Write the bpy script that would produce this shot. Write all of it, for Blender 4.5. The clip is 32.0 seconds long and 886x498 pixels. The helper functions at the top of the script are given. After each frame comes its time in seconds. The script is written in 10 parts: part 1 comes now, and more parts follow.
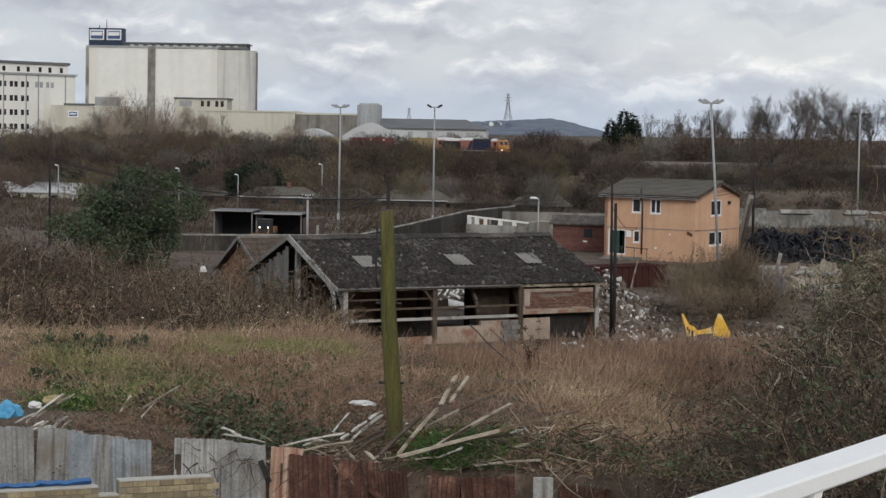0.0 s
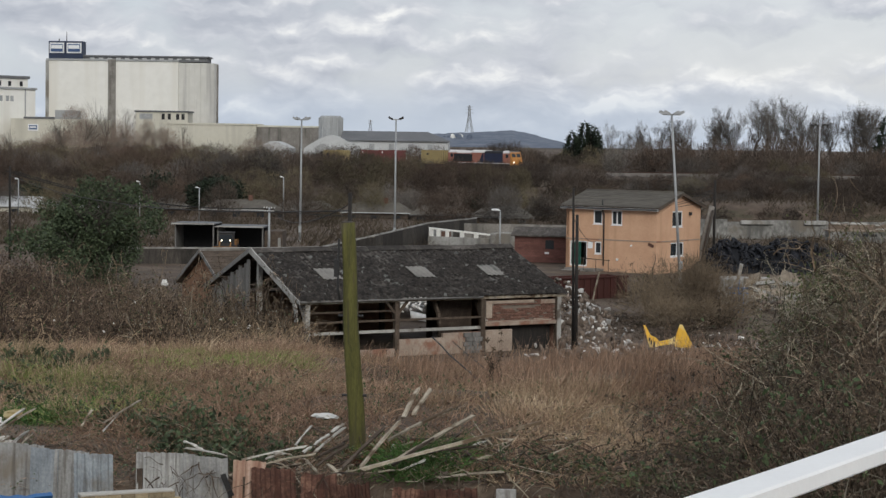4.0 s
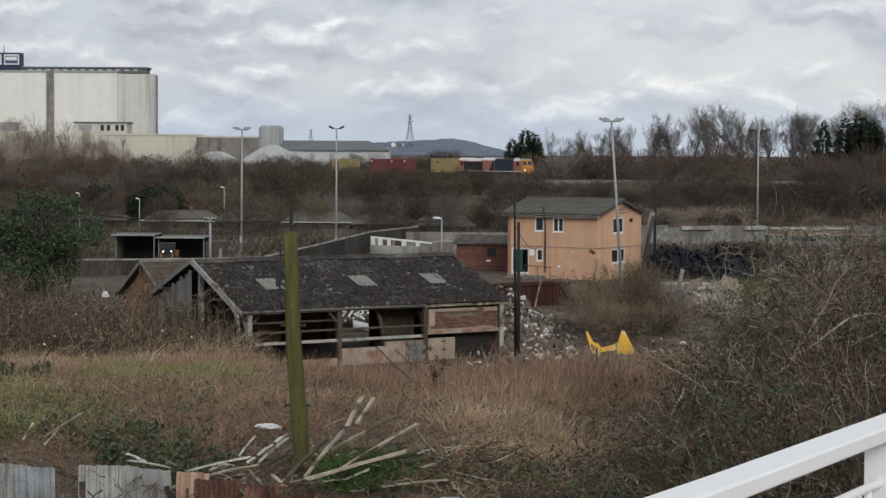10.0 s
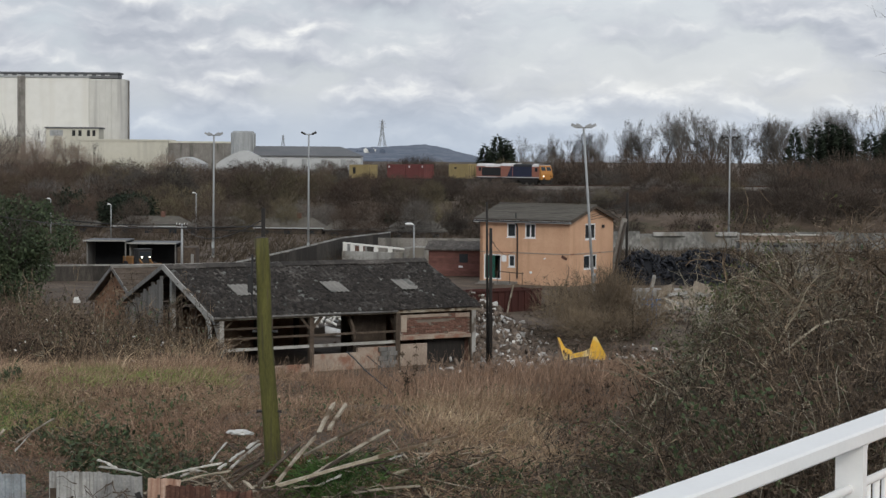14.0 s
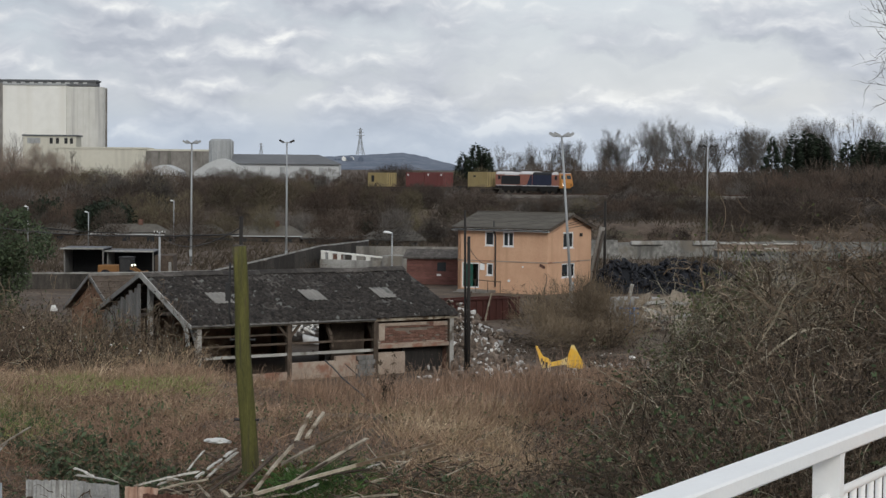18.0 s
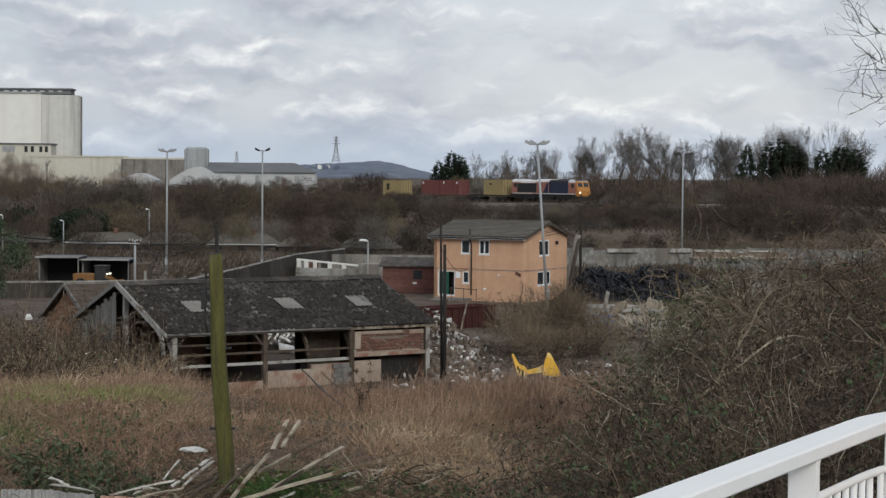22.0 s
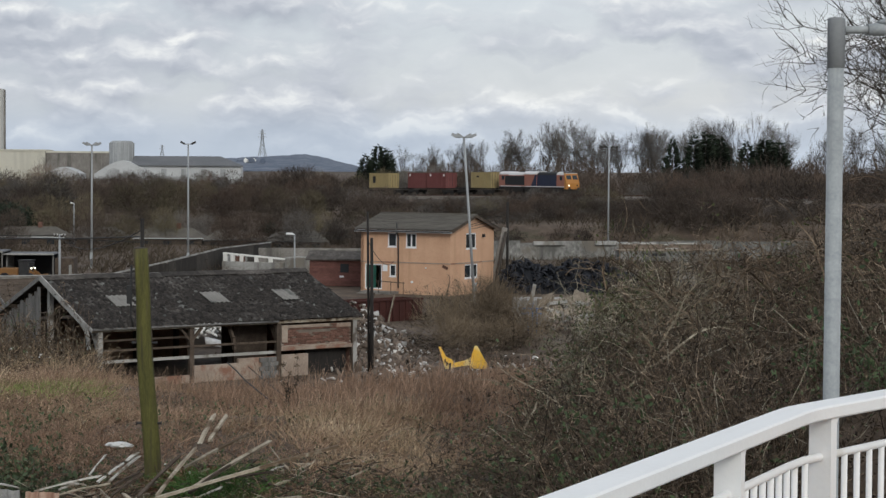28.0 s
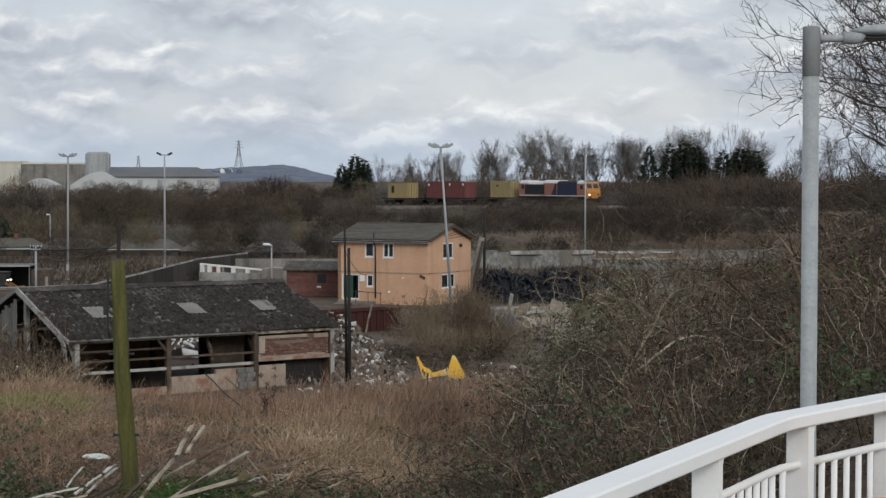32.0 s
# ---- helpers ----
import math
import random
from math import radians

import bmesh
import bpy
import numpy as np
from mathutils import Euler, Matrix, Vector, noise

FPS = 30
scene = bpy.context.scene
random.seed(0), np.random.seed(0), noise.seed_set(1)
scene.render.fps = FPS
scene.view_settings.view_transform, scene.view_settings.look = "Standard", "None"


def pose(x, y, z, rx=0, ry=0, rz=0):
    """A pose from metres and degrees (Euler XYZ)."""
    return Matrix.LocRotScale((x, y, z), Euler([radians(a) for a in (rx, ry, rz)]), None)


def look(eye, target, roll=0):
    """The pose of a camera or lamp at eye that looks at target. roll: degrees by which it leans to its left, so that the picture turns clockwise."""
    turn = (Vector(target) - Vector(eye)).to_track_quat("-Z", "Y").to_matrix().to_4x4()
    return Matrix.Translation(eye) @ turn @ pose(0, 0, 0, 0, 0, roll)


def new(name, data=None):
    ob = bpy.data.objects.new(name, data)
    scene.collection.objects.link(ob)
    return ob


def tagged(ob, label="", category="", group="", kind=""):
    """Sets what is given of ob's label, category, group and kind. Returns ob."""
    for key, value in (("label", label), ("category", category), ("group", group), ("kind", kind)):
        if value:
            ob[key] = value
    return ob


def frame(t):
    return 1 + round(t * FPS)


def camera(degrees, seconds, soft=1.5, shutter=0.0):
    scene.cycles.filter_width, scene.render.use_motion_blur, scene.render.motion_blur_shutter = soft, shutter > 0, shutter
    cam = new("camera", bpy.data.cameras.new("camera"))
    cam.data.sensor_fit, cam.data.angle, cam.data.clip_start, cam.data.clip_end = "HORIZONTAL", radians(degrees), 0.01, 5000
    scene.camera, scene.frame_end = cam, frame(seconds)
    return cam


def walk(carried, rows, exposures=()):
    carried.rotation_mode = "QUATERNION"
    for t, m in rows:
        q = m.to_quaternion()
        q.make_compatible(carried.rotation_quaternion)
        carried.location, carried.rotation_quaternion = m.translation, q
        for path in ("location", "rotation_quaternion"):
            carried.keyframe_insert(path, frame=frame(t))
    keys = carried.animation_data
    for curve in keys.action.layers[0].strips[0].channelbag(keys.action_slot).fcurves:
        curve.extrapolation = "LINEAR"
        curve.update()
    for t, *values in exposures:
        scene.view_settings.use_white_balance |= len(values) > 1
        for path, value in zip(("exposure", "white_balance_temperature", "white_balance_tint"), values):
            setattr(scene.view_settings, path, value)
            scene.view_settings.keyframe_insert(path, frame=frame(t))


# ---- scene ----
import itertools

# camera: turned on the spot on the bridge, a long lens
EYE = 9.5
cam = camera(25.6, 32.0, soft=1.45)
TURNS = [  # seconds, yaw, pitch, roll
    (0.0, 3.356, -3.458, 1.020),
    (0.5, 3.217, -3.435, 1.033),
    (1.0, 3.149, -3.353, 0.944),
    (1.5, 3.041, -3.316, 0.844),
    (2.0, 2.899, -3.291, 0.777),
    (2.5, 2.757, -3.211, 0.903),
    (3.0, 2.600, -3.164, 0.946),
    (3.5, 2.434, -3.161, 0.879),
    (4.0, 2.241, -3.083, 0.836),
    (4.5, 2.057, -2.992, 0.792),
    (6.5, 1.701, -3.024, 0.474),
    (7.0, 1.595, -3.039, 0.503),
    (7.5, 1.409, -2.967, 0.657),
    (8.0, 1.095, -2.928, 0.675),
    (8.5, 0.934, -2.831, 0.420),
    (9.0, 0.830, -2.773, 0.293),
    (9.5, 0.679, -2.796, 0.325),
    (10.0, 0.533, -2.818, 0.322),
    (10.5, 0.367, -2.855, 0.397),
    (11.0, 0.251, -2.815, 0.399),
    (11.5, 0.190, -2.704, 0.356),
    (12.0, 0.119, -2.635, 0.268),
    (12.5, 0.069, -2.608, 0.213),
    (13.0, -0.011, -2.640, 0.421),
    (13.5, -0.119, -2.647, 0.477),
    (14.0, -0.284, -2.638, 0.416),
    (14.5, -0.386, -2.552, 0.417),
    (15.0, -0.445, -2.513, 0.472),
    (15.5, -0.551, -2.475, 0.396),
    (17.5, -0.848, -2.414, 0.526),
    (18.0, -0.927, -2.387, 0.517),
    (18.5, -1.038, -2.381, 0.476),
    (19.0, -1.117, -2.352, 0.448),
    (19.5, -1.156, -2.303, 0.395),
    (20.0, -1.270, -2.274, 0.389),
    (20.5, -1.439, -2.302, 0.489),
    (21.0, -1.491, -2.291, 0.436),
    (21.5, -1.549, -2.203, 0.404),
    (22.0, -1.633, -2.144, 0.460),
    (22.5, -1.796, -2.095, 0.489),
    (23.0, -1.967, -2.075, 0.464),
    (23.5, -2.070, -2.083, 0.425),
    (24.0, -2.124, -2.080, 0.463),
    (24.5, -2.183, -2.061, 0.445),
    (25.0, -2.209, -2.035, 0.443),
    (25.5, -2.239, -2.027, 0.379),
    (27.5, -3.416, -2.185, 0.202),
    (28.0, -3.782, -2.330, 0.361),
    (28.5, -3.935, -2.340, 0.405),
    (29.0, -3.942, -2.237, 0.365),
    (29.5, -4.048, -2.153, 0.212),
    (30.0, -4.246, -2.127, 0.213),
    (30.5, -4.314, -2.103, 0.196),
    (31.0, -4.319, -2.046, 0.191),
    (31.5, -4.348, -2.024, 0.175),
    (32.0, -4.454, -2.039, 0.122),
]
walk(cam, [(t, pose(0, 0, EYE) @ pose(0, 0, 0, 0, 0, yaw) @ pose(0, 0, 0, 90 + pitch) @ pose(0, 0, 0, 0, 0, roll))
           for t, yaw, pitch, roll in TURNS], exposures=[(0.0, -0.03, 6430, 9), (32.0, -0.08, 6330, 8)])

# ---- light: broken overcast ----
def make_sky():
    world = bpy.data.worlds.new("sky")
    scene.world = world
    world.use_nodes = True
    n, l = world.node_tree.nodes, world.node_tree.links
    n.clear()
    out = n.new("ShaderNodeOutputWorld")
    bg = n.new("ShaderNodeBackground")
    l.new(bg.outputs[0], out.inputs[0])
    sky = n.new("ShaderNodeTexSky")
    sky.sky_type = "NISHITA"
    sky.sun_disc = False
    sky.sun_elevation, sky.sun_rotation = radians(38), radians(20)
    sky.air_density, sky.dust_density = 1.0, 2.0
    dim = n.new("ShaderNodeVectorMath")
    dim.operation = "SCALE"
    dim.inputs["Scale"].default_value = SKY_BLUE
    l.new(sky.outputs[0], dim.inputs[0])
    tc = n.new("ShaderNodeTexCoord")

    # puffs: the lookup is pushed about by rounder noise
    puff = n.new("ShaderNodeTexNoise")
    puff.inputs["Scale"].default_value, puff.inputs["Detail"].default_value = 34.0, 4.0
    l.new(tc.outputs["Generated"], puff.inputs[0])
    off = n.new("ShaderNodeVectorMath")
    off.operation = "MULTIPLY_ADD"
    off.inputs[1].default_value = (0.026, 0.026, 0.020)
    l.new(puff.outputs["Color"], off.inputs[0])
    l.new(tc.outputs["Generated"], off.inputs[2])

    def noise_at(scale_xy, scale_z, detail, rough, dist, shift):
        mp = n.new("ShaderNodeMapping")
        mp.inputs["Scale"].default_value = (scale_xy, scale_xy, scale_z)
        mp.inputs["Location"].default_value = shift
        l.new(off.outputs[0], mp.inputs[0])
        t = n.new("ShaderNodeTexNoise")
        t.inputs["Scale"].default_value = 1.0
        t.inputs["Detail"].default_value = detail
        t.inputs["Roughness"].default_value = rough
        t.inputs["Distortion"].default_value = dist
        l.new(mp.outputs[0], t.inputs[0])
        return t.outputs["Fac"]

    def ramp(fac, stops):
        r = n.new("ShaderNodeValToRGB")
        while len(r.color_ramp.elements) < len(stops):
            r.color_ramp.elements.new(0.5)
        for e, (p, c) in zip(r.color_ramp.elements, stops):
            e.position, e.color = p, (*c, 1)
        l.new(fac, r.inputs[0])
        return r.outputs[0]

    def mix(fac, a, b, how="MIX"):
        m = n.new("ShaderNodeMix")
        m.data_type, m.blend_type = "RGBA", how
        for s, v in ((m.inputs[0], fac), (m.inputs[6], a), (m.inputs[7], b)):
            if isinstance(v, (int, float)):
                s.default_value = v
            else:
                l.new(v, s)
        return m.outputs[2]

    def math_(op, x, y, z=None):
        k = n.new("ShaderNodeMath")
        k.operation = op
        for i, v in enumerate((x, y) if z is None else (x, y, z)):
            if isinstance(v, (int, float)):
                k.inputs[i].default_value = v
            else:
                l.new(v, k.inputs[i])
        return k.outputs[0]

    # heaped clouds: density, and the same a little higher up, which gives lit tops and grey bases
    here = noise_at(15, 38, 5, 0.52, 0.0, (3.1, 0.4, 1.2))
    above = noise_at(15, 38, 5, 0.52, 0.0, (3.1, 0.4, 1.2 + 0.24))
    wide = noise_at(5, 17, 3, 0.5, 0.0, (1.0, 8.0, 2.0))
    tops = math_("SUBTRACT", here, above)
    tone = math_("MULTIPLY_ADD", tops, 1.4, math_("MULTIPLY_ADD", wide, -0.34, 0.665))
    body = ramp(tone, [(0.27, (0.43, 0.46, 0.525)), (0.42, (0.53, 0.555, 0.615)), (0.53, (0.63, 0.65, 0.70)), (0.625, (0.77, 0.78, 0.805)), (0.71, (0.95, 0.945, 0.93))])
    cover = ramp(math_("MULTIPLY_ADD", here, 0.75, math_("MULTIPLY", wide, 0.35)), [(0.46, (0.15, 0.15, 0.15)), (0.58, (1, 1, 1))])
    pale = n.new("ShaderNodeMix")
    pale.data_type = "RGBA"
    pale.inputs[0].default_value = 0.88
    l.new(dim.outputs[0], pale.inputs[6])
    pale.inputs[7].default_value = (0.55, 0.615, 0.70, 1)
    clouds = mix(cover, pale.outputs[2], body)
    # paler, bluer gap low over the horizon
    sep = n.new("ShaderNodeSeparateXYZ")
    l.new(tc.outputs["Generated"], sep.inputs[0])
    low = ramp(sep.outputs["Z"], [(0.0, (0.75, 0.75, 0.75)), (0.018, (0.55, 0.55, 0.55)), (0.034, (0.0, 0.0, 0.0))])
    haze = n.new("ShaderNodeRGB")
    haze.outputs[0].default_value = (0.525, 0.60, 0.71, 1)
    l.new(mix(low, clouds, haze.outputs[0]), bg.inputs[0])
    bg.inputs[1].default_value = SKY


SKY, SKY_BLUE, SUN = 1.0, 0.16, 1.6
make_sky()
sun = new("sun", bpy.data.lights.new("sun", "SUN"))
sun.data.energy, sun.data.angle, sun.data.color = SUN, radians(22), (1.0, 0.95, 0.87)
sun.matrix_world = look((25, -60, 55), (0, 40, 0))

# ---- materials ----
def material(name, stops, scale=3.0, rough=0.8, metal=0.0, bump=0.15, fine=40.0, vary=0.0, island=0.0, stretch=(1, 1, 1), coords="Object",
             glow=None, streak=None, spec=0.3, wear=None):
    """stops: colours from dark to light over a two-scale noise. vary/island: brightness spread from piece to piece. streak: a colour that runs
    down in narrow stains. wear: (colour, amount) of larger patches with their own edge."""
    m = bpy.data.materials.new(name)
    m.use_nodes = True
    n, l = m.node_tree.nodes, m.node_tree.links
    b = n["Principled BSDF"]
    b.inputs["Metallic"].default_value = metal
    b.inputs["Specular IOR Level"].default_value = spec
    tc = n.new("ShaderNodeTexCoord")
    src = tc.outputs[coords]
    if coords == "Object":
        # every copy gets its own patch of the pattern
        info = n.new("ShaderNodeObjectInfo")
        sh = n.new("ShaderNodeVectorMath")
        sh.operation = "MULTIPLY_ADD"
        cmb = n.new("ShaderNodeCombineXYZ")
        for s in range(3):
            l.new(info.outputs["Random"], cmb.inputs[s])
        sh.inputs[1].default_value = (37, 53, 71)
        l.new(cmb.outputs[0], sh.inputs[0])
        l.new(src, sh.inputs[2])
        src = sh.outputs[0]
    mp = n.new("ShaderNodeMapping")
    mp.inputs["Scale"].default_value = stretch
    l.new(src, mp.inputs[0])

    def tex(sc, detail=5):
        t = n.new("ShaderNodeTexNoise")
        t.inputs["Scale"].default_value, t.inputs["Detail"].default_value, t.inputs["Roughness"].default_value = sc, detail, 0.6
        l.new(mp.outputs[0], t.inputs[0])
        return t.outputs["Fac"]

    def mix(fac, a, c, how="MIX", kind="RGBA"):
        k = n.new("ShaderNodeMix")
        k.data_type, k.blend_type = "RGBA", how
        for s, v in ((k.inputs[0], fac), (k.inputs[6], a), (k.inputs[7], c)):
            if isinstance(v, (int, float)):
                s.default_value = v
            elif isinstance(v, tuple):
                s.default_value = (*v, 1)
            else:
                l.new(v, s)
        return k.outputs[2]

    def ramp(fac, a, c):
        r = n.new("ShaderNodeMapRange")
        r.inputs[1].default_value, r.inputs[2].default_value = a, c
        l.new(fac, r.inputs[0])
        return r.outputs[0]

    coarse, grain = tex(scale), tex(fine, 3)
    both = n.new("ShaderNodeMath")
    both.operation = "MULTIPLY_ADD"
    both.inputs[1].default_value = 0.45
    l.new(grain, both.inputs[0])
    half = n.new("ShaderNodeMath")
    half.operation = "MULTIPLY"
    half.inputs[1].default_value = 0.62
    l.new(coarse, half.inputs[0])
    l.new(half.outputs[0], both.inputs[2])
    r = n.new("ShaderNodeValToRGB")
    e = r.color_ramp.elements
    while len(e) < len(stops):
        e.new(0.5)
    for i, c in enumerate(stops):
        e[i].position = 0.34 + 0.4 * i / max(1, len(stops) - 1)
        e[i].color = (*c, 1)
    l.new(both.outputs[0], r.inputs[0])
    col = r.outputs[0]
    if wear:
        col = mix(ramp(tex(scale * 0.45, 8), 0.60 - 0.2 * wear[1], 0.68 - 0.2 * wear[1]), col, wear[0])
    if streak:
        st = n.new("ShaderNodeMapping")
        st.inputs["Scale"].default_value = (streak[1], streak[1], streak[1] * 0.06)
        l.new(src, st.inputs[0])
        t = n.new("ShaderNodeTexNoise")
        t.inputs["Scale"].default_value, t.inputs["Detail"].default_value = 1.0, 4
        l.new(st.outputs[0], t.inputs[0])
        col = mix(ramp(t.outputs["Fac"], 0.52, 0.72), col, streak[0])
    if vary or island:
        for kind, out, amount in (("ShaderNodeNewGeometry", "Random Per Island", island), ("ShaderNodeObjectInfo", "Random", vary)):
            if not amount:
                continue
            g = n.new(kind)
            v = n.new("ShaderNodeMapRange")
            v.inputs[3].default_value, v.inputs[4].default_value = 1 - amount, 1 + amount
            l.new(g.outputs[out], v.inputs[0])
            hs = n.new("ShaderNodeHueSaturation")
            l.new(v.outputs[0], hs.inputs["Value"])
            l.new(col, hs.inputs["Color"])
            col = hs.outputs[0]
    l.new(col, b.inputs["Base Color"])
    rr = n.new("ShaderNodeMapRange")
    rr.inputs[3].default_value, rr.inputs[4].default_value = max(0.03, rough - 0.12), min(1, rough + 0.12)
    l.new(coarse, rr.inputs[0])
    l.new(rr.outputs[0], b.inputs["Roughness"])
    if bump:
        k = n.new("ShaderNodeBump")
        k.inputs["Strength"].default_value, k.inputs["Distance"].default_value = bump, 0.02
        l.new(both.outputs[0], k.inputs["Height"])
        l.new(k.outputs[0], b.inputs["Normal"])
    if glow:
        b.inputs["Emission Color"].default_value = (*glow[0], 1)
        b.inputs["Emission Strength"].default_value = glow[1]
    return m


def glass(name):
    m = bpy.data.materials.new(name)
    m.use_nodes = True
    b = m.node_tree.nodes["Principled BSDF"]
    b.inputs["Base Color"].default_value = (0.03, 0.035, 0.04, 1)
    b.inputs["Roughness"].default_value = 0.06
    return m


M = {}
M["earth"] = material("earth", [(0.038, 0.027, 0.019), (0.092, 0.066, 0.047), (0.18, 0.137, 0.10)], 0.5, 0.95, bump=0.5, fine=6, wear=((0.06, 0.052, 0.03), 0.1))
M["yard"] = material("yard", [(0.06, 0.05, 0.042), (0.11, 0.095, 0.08)], 0.3, 0.95, bump=0.4, fine=5)
M["ballast"] = material("ballast", [(0.07, 0.06, 0.055), (0.14, 0.12, 0.10), (0.2, 0.18, 0.16)], 2, 0.95, bump=0.6, fine=14)
M["paint_white"] = material("white_paint", [(0.80, 0.80, 0.79), (0.84, 0.84, 0.83), (0.87, 0.87, 0.855)], 3, 0.5, bump=0.06, fine=60, spec=0.35, wear=((0.68, 0.66, 0.60), -0.1))
M["galv"] = material("galvanised_steel", [(0.27, 0.29, 0.30), (0.36, 0.38, 0.385), (0.44, 0.46, 0.46)], 9, 0.65, 0.15, 0.05, 45, streak=((0.30, 0.315, 0.32), 14))
M["sleeve_grey"] = material("dull_grey_sleeve", [(0.22, 0.23, 0.235), (0.28, 0.29, 0.295)], 6, 0.7, 0.1, 0.05, 40)
M["mast"] = material("mast_steel", [(0.28, 0.29, 0.30), (0.40, 0.41, 0.41)], 2, 0.55, 0.3, 0.05, 12)
M["pole_wood"] = material("mossy_pole_wood", [(0.045, 0.042, 0.016), (0.095, 0.092, 0.027), (0.155, 0.145, 0.045)], 2.2, 0.9, bump=0.6, fine=26, stretch=(3, 3, 0.35), wear=((0.095, 0.078, 0.05), 0.45), streak=((0.05, 0.042, 0.028), 9))
M["dark_pole"] = material("tarred_pole_wood", [(0.012, 0.011, 0.010), (0.035, 0.03, 0.027)], 3, 0.8, bump=0.3, fine=20, stretch=(3, 3, 0.4))
M["board_black"] = material("blackened_boards", [(0.018, 0.016, 0.014), (0.042, 0.037, 0.032), (0.085, 0.075, 0.064)], 1.6, 0.9, bump=0.3, fine=12, vary=0.35, stretch=(2, 2, 0.4))
M["old_pole"] = material("weathered_pole_wood", [(0.035, 0.03, 0.026), (0.095, 0.082, 0.07)], 3, 0.9, bump=0.4, fine=20, stretch=(3, 3, 0.4))
M["plank"] = material("weathered_planks", [(0.16, 0.13, 0.095), (0.33, 0.285, 0.22), (0.52, 0.47, 0.385)], 3, 0.88, bump=0.4, fine=30, vary=0.25, wear=((0.12, 0.085, 0.055), 0.4))
M["plank_dark"] = material("dark_rotten_wood", [(0.03, 0.022, 0.017), (0.08, 0.06, 0.045), (0.13, 0.105, 0.085)], 2, 0.92, bump=0.4, fine=18, vary=0.25)
M["plank_grey"] = material("grey_boards", [(0.085, 0.08, 0.075), (0.16, 0.155, 0.145), (0.24, 0.23, 0.22)], 1.6, 0.9, bump=0.35, fine=18, stretch=(3, 3, 0.3), vary=0.2)
M["roof_old"] = material("lichened_roof_sheets", [(0.024, 0.021, 0.019), (0.06, 0.053, 0.047), (0.135, 0.122, 0.11)], 1.6, 0.95, bump=0.8, fine=7, wear=((0.15, 0.145, 0.135), -0.05), vary=0.35)
M["moss"] = material("dark_roof_moss", [(0.012, 0.010, 0.009), (0.028, 0.024, 0.021), (0.068, 0.059, 0.052)], 6, 1.0, bump=0.5, fine=30, island=0.5)
M["skylight"] = material("dirty_rooflight", [(0.15, 0.14, 0.125), (0.25, 0.238, 0.215)], 2, 0.6, bump=0.1, fine=10, wear=((0.10, 0.10, 0.09), 0.35))
M["timber_pale"] = material("pale_shed_timber", [(0.22, 0.21, 0.19), (0.36, 0.35, 0.325), (0.47, 0.46, 0.43)], 2, 0.85, bump=0.3, fine=22, wear=((0.13, 0.11, 0.09), 0.3))
M["brick_red"] = material("old_red_brick", [(0.09, 0.048, 0.037), (0.155, 0.082, 0.06), (0.26, 0.16, 0.125)], 5, 0.9, bump=0.3, fine=40, vary=0.3)
M["render_pink"] = material("stained_render", [(0.22, 0.165, 0.13), (0.34, 0.27, 0.215), (0.45, 0.385, 0.315)], 1.5, 0.9, bump=0.25, fine=20, wear=((0.25, 0.13, 0.09), 0.35))
M["mortar"] = material("mortar", [(0.17, 0.15, 0.11), (0.27, 0.24, 0.18)], 4, 0.95, bump=0.4, fine=40)
M["brick_buff"] = material("buff_brick", [(0.17, 0.135, 0.08), (0.29, 0.235, 0.15), (0.39, 0.33, 0.22)], 5, 0.9, bump=0.3, fine=40, vary=0.3)
M["coping_pale"] = material("pale_coping_mortar", [(0.36, 0.34, 0.30), (0.50, 0.485, 0.45)], 4, 0.9, bump=0.3, fine=40)
M["sheet_grey"] = material("grey_painted_sheet", [(0.19, 0.187, 0.18), (0.33, 0.327, 0.315), (0.47, 0.467, 0.45)], 1.4, 0.65, 0.1, 0.15, 18, vary=0.16, streak=((0.12, 0.105, 0.09), 9), wear=((0.27, 0.24, 0.20), 0.1))
M["sheet_blue"] = material("blue_grey_sheet", [(0.18, 0.205, 0.225), (0.31, 0.34, 0.365), (0.44, 0.47, 0.49)], 1.4, 0.65, 0.1, 0.15, 18, vary=0.16, streak=((0.10, 0.095, 0.09), 9), wear=((0.22, 0.21, 0.19), 0.1))
M["sheet_rust"] = material("rusted_sheet", [(0.035, 0.021, 0.018), (0.115, 0.058, 0.043), (0.27, 0.155, 0.11)], 3.2, 0.9, 0.1, 0.25, 20, vary=0.3, streak=((0.07, 0.03, 0.022), 7))
M["sheet_pink"] = material("faded_pink_sheet", [(0.40, 0.26, 0.19), (0.55, 0.39, 0.30), (0.64, 0.49, 0.40)], 1.5, 0.8, 0.05, 0.15, 20, streak=((0.25, 0.12, 0.075), 6))
M["render_orange"] = material("orange_render", [(0.52, 0.31, 0.195), (0.59, 0.365, 0.235), (0.65, 0.415, 0.275)], 0.7, 0.9, bump=0.12, fine=9, streak=((0.50, 0.305, 0.185), 1.6))
M["tile_brown"] = material("brown_concrete_tiles", [(0.065, 0.058, 0.048), (0.105, 0.094, 0.078), (0.15, 0.137, 0.117)], 1.2, 0.9, bump=0.3, fine=14, vary=0.12)
M["mortar_dark"] = material("sooty_mortar", [(0.13, 0.105, 0.085), (0.24, 0.20, 0.165)], 3, 0.95, bump=0.4, fine=30, wear=((0.42, 0.38, 0.33), 0.25))
M["maroon"] = material("dark_maroon_steel", [(0.036, 0.013, 0.011), (0.06, 0.021, 0.017), (0.085, 0.032, 0.026)], 1.2, 0.85, 0.1, 0.2, 12, vary=0.15, streak=((0.05, 0.018, 0.015), 3))
